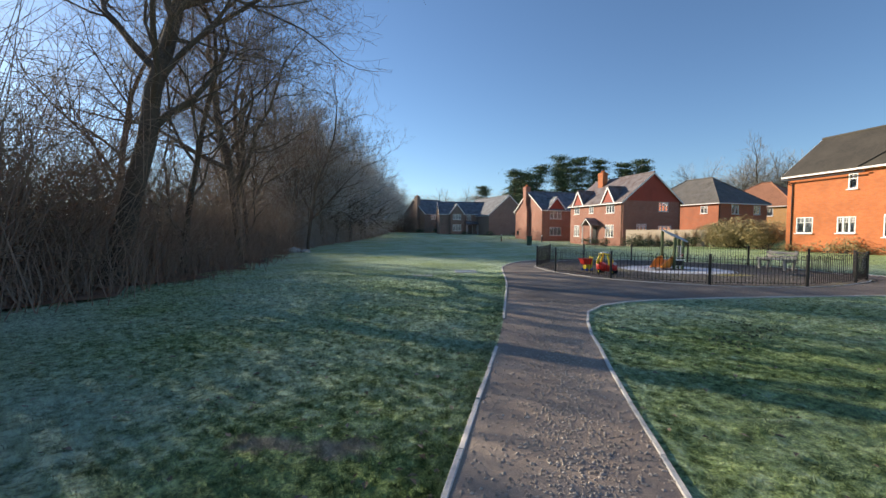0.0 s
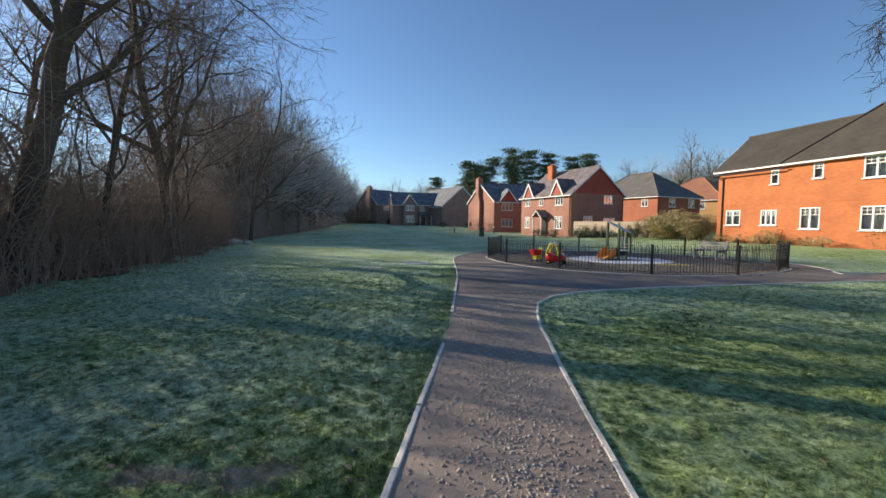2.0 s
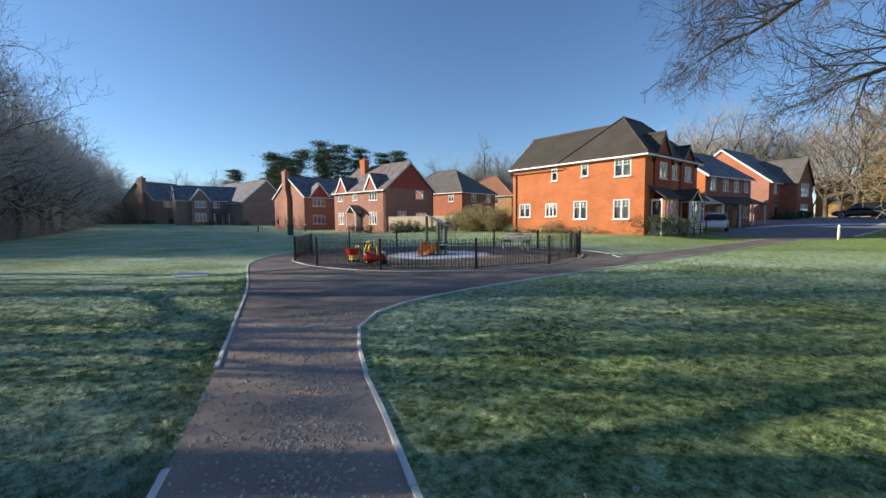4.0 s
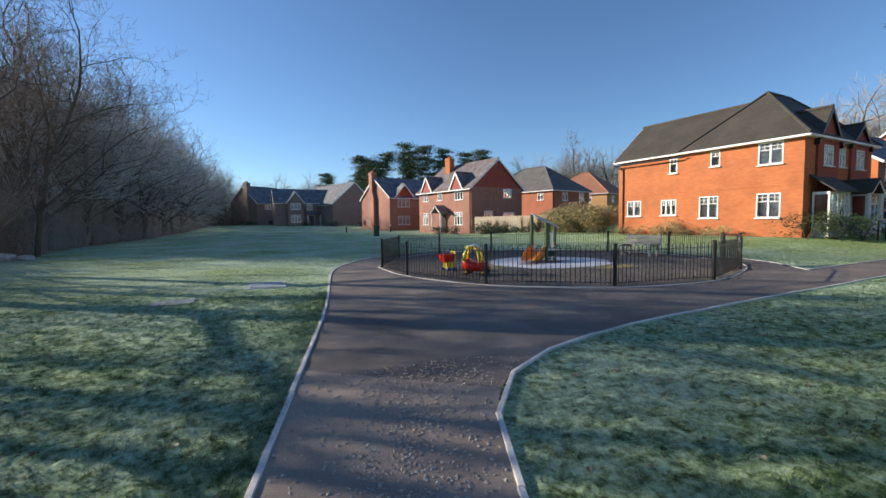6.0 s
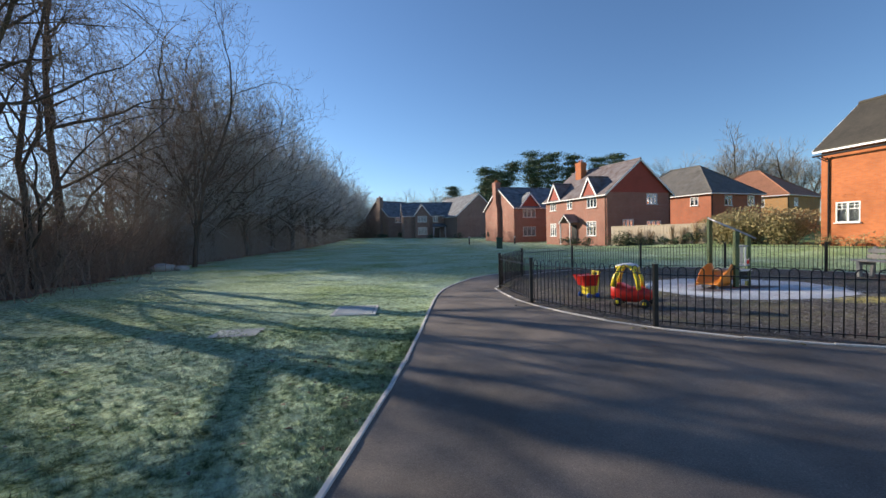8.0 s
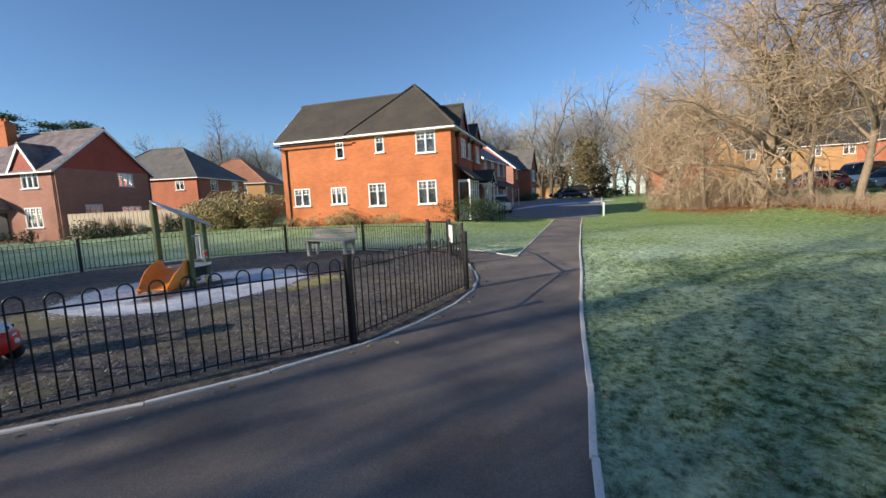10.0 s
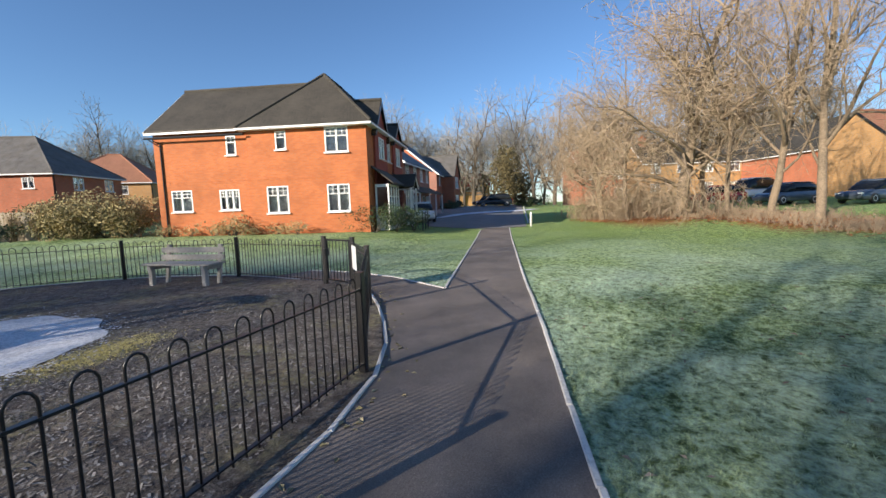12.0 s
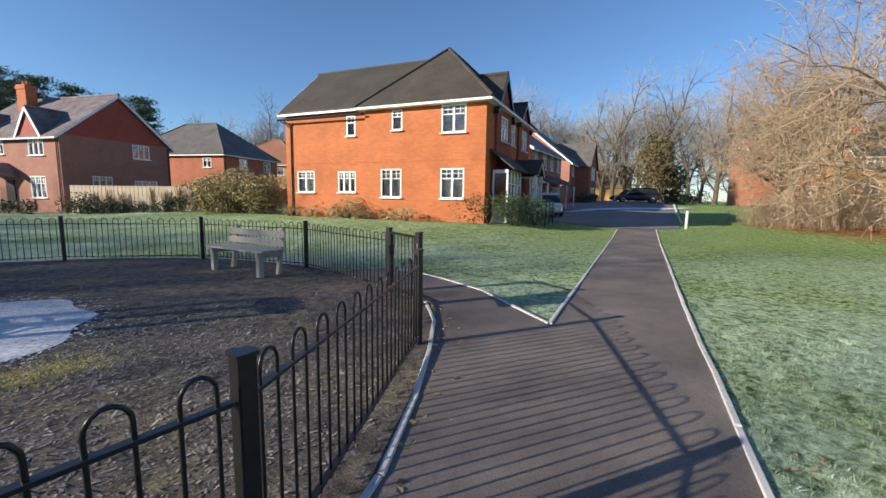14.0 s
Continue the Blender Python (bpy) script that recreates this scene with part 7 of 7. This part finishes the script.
def logs():
    rnd = random.Random(3)
    for x, y, s, dz in ((-12.0, 28.5, 0.42, 0), (-11.2, 28.7, 0.26, 0), (-12.6, 28.9, 0.3, 0)):
        b = bmesh.new()
        bmesh.ops.create_icosphere(b, subdivisions=2, radius=s)
        for v in b.verts:
            v.co *= 1 + rnd.uniform(-0.12, 0.12)
            v.co.z *= 0.6
            v.co.x *= 1.35
        me = bpy.data.meshes.new("boulder")
        b.to_mesh(me)
        b.free()
        me.materials.append(MAT["stone"])
        t = thing("boulder", "pale grey boulder at the wood's edge", "stone", "boulders", pose(x, y, height(x, y) + s * 0.35, 0, 0, rnd.uniform(0, 90)))
        part("rock", me, None, t)


logs()


def tall_grass(spots, seed):
    """Clumps of tall dry golden grass in front of the board fence."""
    rnd = random.Random(seed)
    for x, y, h in spots:
        t = thing("tall_grass_clump", "dry golden grass clump in front of the board fence", "grass", "planting", pose(x, y, height(x, y)))
        b = Build()
        for _ in range(70):
            a, r = rnd.uniform(0, 6.28), rnd.uniform(0, 0.15)
            p = Vector((r * math.cos(a), r * math.sin(a), 0))
            q = p + Vector((rnd.gauss(0, 0.16), rnd.gauss(0, 0.16), h * rnd.uniform(0.6, 1.0)))
            s = Vector((-math.sin(a), math.cos(a), 0)) * 0.016
            b.add([p - s, p + s, q + s * 0.6, q - s * 0.6], [(0, 1, 2, 3)])
        part("stalks", b, MAT["twig_pale"], t, kind="stuff")


tall_grass([(19.6, 45.2, 1.5), (20.1, 44.3, 1.7), (20.6, 43.4, 1.3), (21.6, 41.6, 1.7), (22.0, 40.8, 1.5), (22.5, 39.9, 1.8), (23.2, 39.2, 1.6)], 4)


leafy("weed_patch", "dark flattened weed clump in the lawn", [(5.1, 5.9, 0.5, 0.1), (4.9, 6.3, 0.35, 0.08), (3.9, 5.2, 0.55, 0.1), (4.6, 5.6, 0.45, 0.1)], 21, MAT["evergreen"], per=1400, size=0.022, category="weeds")
flat("drain_cover", [(-1.55, 13.55), (-0.85, 13.6), (-0.9, 14.15), (-1.6, 14.05)], 0.012, MAT["metal_cover"], "frosted drain cover in the lawn", "drain cover")

# The strip's pale colour stands for sunlight along the verge.
flat("far_verge", [(42.0, 20.6), (46.5, 19.6), (52.0, 16.9), (58.0, 13.2), (58.4, 14.3), (52.4, 18.1), (47.0, 20.9), (42.2, 21.4)], 0.06, MAT["frost"], "verge and pavement beyond the road, paled as in sunlight", "pavement", True)


# ---- loose ground detail ----
def scatter(name, label, category, n, place, shape, material, seed):
    """Many small pieces in one mesh."""
    rnd = random.Random(seed)
    v, f = [], []
    for _ in range(n):
        x, y = place(rnd)
        if x is None:
            continue
        shape(rnd, x, y, v, f)
    b = Build()
    b.v, b.f = v, f
    tagged(part(name, b, material, label=label, kind="stuff"), category=category)


def edge_at(line, y):
    for (xa, ya), (xb, yb) in zip(line, line[1:]):
        if ya <= y <= yb:
            return xa + (xb - xa) * (y - ya) / (yb - ya)
    return None


def in_poly(x, y, poly):
    c = False
    for (xa, ya), (xb, yb) in zip(poly, poly[1:] + poly[:1]):
        if (ya > y) != (yb > y) and x < (xb - xa) * (y - ya) / (yb - ya) + xa:
            c = not c
    return c


low_right = [p for p in RIGHT if p[0] < 3.5]
# the stretch of lawn that is walked past
LAWN_EAST = [(x + 0.05, y - 0.04) for x, y in RIGHT] + [(33, 2), (20, -8), (0.6, -8)]


def on_lawn(rnd):
    if rnd.random() < 0.62:
        y = -1.5 + 15.5 * rnd.random() ** 1.3
        x = edge_at(LEFT, y) - 0.06 - 9 * rnd.random() ** 1.7
        return x, y
    u = rnd.random()
    x = 1.6 + 14.0 * u
    y = rnd.uniform(1.5, 10.8)
    return (x, y) if in_poly(x, y, LAWN_EAST) else (None, None)


def blade(rnd, x, y, v, f, z=0.0, tall=1.0):
    h, w = rnd.uniform(0.02, 0.05) * tall, rnd.uniform(0.003, 0.0065)
    a, lx, ly = rnd.uniform(0, 6.28), rnd.gauss(0, 0.022), rnd.gauss(0, 0.022)
    k = len(v)
    v.extend([(x - w * math.cos(a), y - w * math.sin(a), z), (x + w * math.cos(a), y + w * math.sin(a), z), (x + lx, y + ly, z + h)])
    f.append((k, k + 1, k + 2))


def tuft(rnd, x, y, v, f):
    low = lump(x, y)
    if rnd.random() < -low * 14:
        return
    tall = rnd.uniform(0.6, 1.25)
    for _ in range(rnd.randint(6, 11)):
        blade(rnd, x + rnd.gauss(0, 0.024), y + rnd.gauss(0, 0.024), v, f, low - 0.006, tall)


def stone_bit(rnd, x, y, v, f):
    s, h, a = rnd.uniform(0.004, 0.018), rnd.uniform(0.3, 0.7), rnd.uniform(0, 6.28)
    k = len(v)
    z = 0.014
    for i in range(4):
        r = s * rnd.uniform(0.7, 1.3)
        v.append((x + r * math.cos(a + i * 1.57), y + r * math.sin(a + i * 1.57), z))
    v.append((x + rnd.gauss(0, s * 0.2), y + rnd.gauss(0, s * 0.2), z + s * h * 1.4))
    f.extend([(k, k + 1, k + 4), (k + 1, k + 2, k + 4), (k + 2, k + 3, k + 4), (k + 3, k, k + 4)])


def chip(rnd, x, y, v, f):
    L, w, a, t = 0.005 + 0.022 * rnd.random() ** 2, rnd.uniform(0.003, 0.009), rnd.uniform(0, 6.28), rnd.gauss(0, 0.3)
    k = len(v)
    c, s = math.cos(a), math.sin(a)
    z = 0.018 + abs(L * t) * 0.8
    v.extend([(x - L * c - w * s, y - L * s + w * c, z - L * t), (x - L * c + w * s, y - L * s - w * c, z - L * t), (x + L * c + w * s, y + L * s - w * c, z + L * t), (x + L * c - w * s, y + L * s + w * c, z + L * t)])
    f.append((k, k + 1, k + 2, k + 3))


def near_path(x, y):
    """Whether a point lies on the hard ground of the walk."""
    a, b = edge_at(LEFT, y), edge_at(low_right, y)
    return a is not None and x > a and (b is None or x < b) and not in_poly(x, y, LAWN_EAST)


def fallen_leaf(rnd, x, y, v, f):
    s, a = rnd.uniform(0.02, 0.045), rnd.uniform(0, 6.28)
    c, d = math.cos(a) * s, math.sin(a) * s
    k = len(v)
    z = 0.004 + lump(x, y) * (0 if near_path(x, y) else 1)
    v.extend([(x - c, y - d, z), (x - d * 0.5, y + c * 0.5, z + s * rnd.uniform(0.2, 0.6)), (x + c, y + d, z + s * rnd.uniform(0, 0.4)), (x + d * 0.5, y - c * 0.5, z + s * rnd.uniform(0.2, 0.6))])
    f.extend([(k, k + 1, k + 2), (k, k + 2, k + 3)])


def on_path(rnd):
    y = -1.2 + 10.0 * rnd.random() ** 1.2
    a, b = edge_at(LEFT, y), (edge_at(low_right, y) or 3.4)
    u = rnd.random() if rnd.random() < 0.4 else min(1, max(0, rnd.gauss(0.6, 0.16)))
    return a + (b - a) * u, y


def in_ring(rnd):
    a, r = rnd.uniform(0, 6.28), 5.5 * math.sqrt(rnd.random())
    if rnd.random() < 0.6:
        a = rnd.uniform(-2.6, -0.5)
        r = rnd.uniform(2.3, 5.6)
    x, y = CENTRE[0] + r * math.cos(a), CENTRE[1] + r * math.sin(a)
    return (None, None) if math.hypot(x - 9.2, y - 17.35) < 2.1 else (x, y)


scatter("grass_blades", "short frosted grass blades beside the path", "grass", 62000, on_lawn, tuft, MAT["turf"], 1)
scatter("loose_gravel", "loose pale stones on the gravel path", "gravel", 9000, on_path, stone_bit, simple("loose_stones", (0.24, 0.20, 0.165), (0.50, 0.44, 0.38), 3, 0.9, 0, island=0.8), 2)
scatter("loose_chippings", "loose bark chips in the play area", "bark chips", 26000, in_ring, chip, simple("bark_pieces", (0.04, 0.03, 0.024), (0.40, 0.38, 0.35), 3, 0.9, 0, island=0.85), 3)
scatter("fallen_leaves", "scattered brown and frosted fallen leaves on the grass", "leaves", 1400, on_lawn, fallen_leaf, simple("dry_leaves", (0.10, 0.06, 0.03), (0.40, 0.34, 0.26), 3, 0.9, 0, island=0.8), 4)
def round_frost(rnd):
    a = rnd.uniform(0, 6.28)
    r = 2.12 + rnd.gauss(0, 0.16)
    return 9.30 + r * 0.98 * math.cos(a), 17.32 + r * 0.92 * math.sin(a)


def frost_bit(rnd, x, y, v, f):
    s, k = rnd.uniform(0.006, 0.022), len(v)
    a = rnd.uniform(0, 6.28)
    for i in range(5):
        r = s * rnd.uniform(0.5, 1.3)
        v.append((x + r * math.cos(a + i * 1.257), y + r * math.sin(a + i * 1.257), 0.0275))
    f.append((k, k + 1, k + 2, k + 3, k + 4))


def yellow_spot(rnd):
    return rnd.gauss(10.35, 0.34), rnd.gauss(15.2, 0.17)


def moss_bit(rnd, x, y, v, f):
    for _ in range(6):
        blade(rnd, x + rnd.gauss(0, 0.015), y + rnd.gauss(0, 0.015), v, f, 0.01, 0.5)


def ring_edge(rnd):
    r = rnd.gauss(1.0, 0.03)
    k = rnd.randrange(len(RING))
    x, y = RING[k]
    if y > 17:
        return None, None
    t = rnd.random()
    q = RING[(k + 1) % len(RING)]
    x, y = x + (q[0] - x) * t, y + (q[1] - y) * t
    return CENTRE[0] + (x - CENTRE[0]) * r, CENTRE[1] + (y - CENTRE[1]) * r


scatter("yellow_grass", "small patch of yellowed grass on the bark chip", "grass", 1500, yellow_spot, moss_bit, simple("yellowed_grass", (0.34, 0.30, 0.10), (0.66, 0.58, 0.26), 12, 0.95, 0), 11)
def under_belt(rnd):
    q = rnd.random()
    return 41 - 16 * q + rnd.gauss(0, 1.2), 8.0 - 11.5 * q + rnd.gauss(0, 0.9)


def belt_leaf(rnd, x, y, v, f):
    s, a, k = rnd.uniform(0.05, 0.11), rnd.uniform(0, 6.28), len(v)
    c, d, z = math.cos(a) * s, math.sin(a) * s, height(x, y) + rnd.uniform(0.005, 0.05)
    v.extend([(x - c, y - d, z), (x - d * 0.6, y + c * 0.6, z + s * 0.5), (x + c, y + d, z + s * 0.2), (x + d * 0.6, y - c * 0.6, z + s * 0.4)])
    f.extend([(k, k + 1, k + 2), (k, k + 2, k + 3)])


scatter("belt_leaf_litter", "russet fallen leaves under the sunlit trees", "leaves", 9000, under_belt, belt_leaf, simple("russet_leaves", (0.20, 0.075, 0.03), (0.50, 0.24, 0.10), 3, 0.9, 0, island=0.8), 13)
scatter("edge_litter", "small dry leaves and sprouts along the edging of the play area", "leaves", 900, ring_edge, fallen_leaf, simple("edge_leaf_bits", (0.12, 0.11, 0.04), (0.44, 0.38, 0.24), 3, 0.9, 0, island=0.8), 12)
scatter("frost_specks", "specks of frost at the edge of the play surface", "frost", 2600, round_frost, frost_bit, MAT["frost"], 7)
for k in kits + pale:
    for o in (*k.children_recursive, k):
        bpy.data.objects.remove(o)


# ---- edging pieces ----
edging("kerb_path_west", sl, "pale concrete edging along the path, part of it sunk", skip=[(-9, 9, 4.9, 6.5)])
edging("kerb_path_east", sr, "pale concrete edging along the path")
edging("kerb_tip", [tuple(v) for v in TIP], "pale concrete edging round the pointed lawn")
edging("kerb_ring", RING + [RING[0]], "pale concrete edging round the play area", skip=[(14.1, 15.9, 14.0, 15.6)])
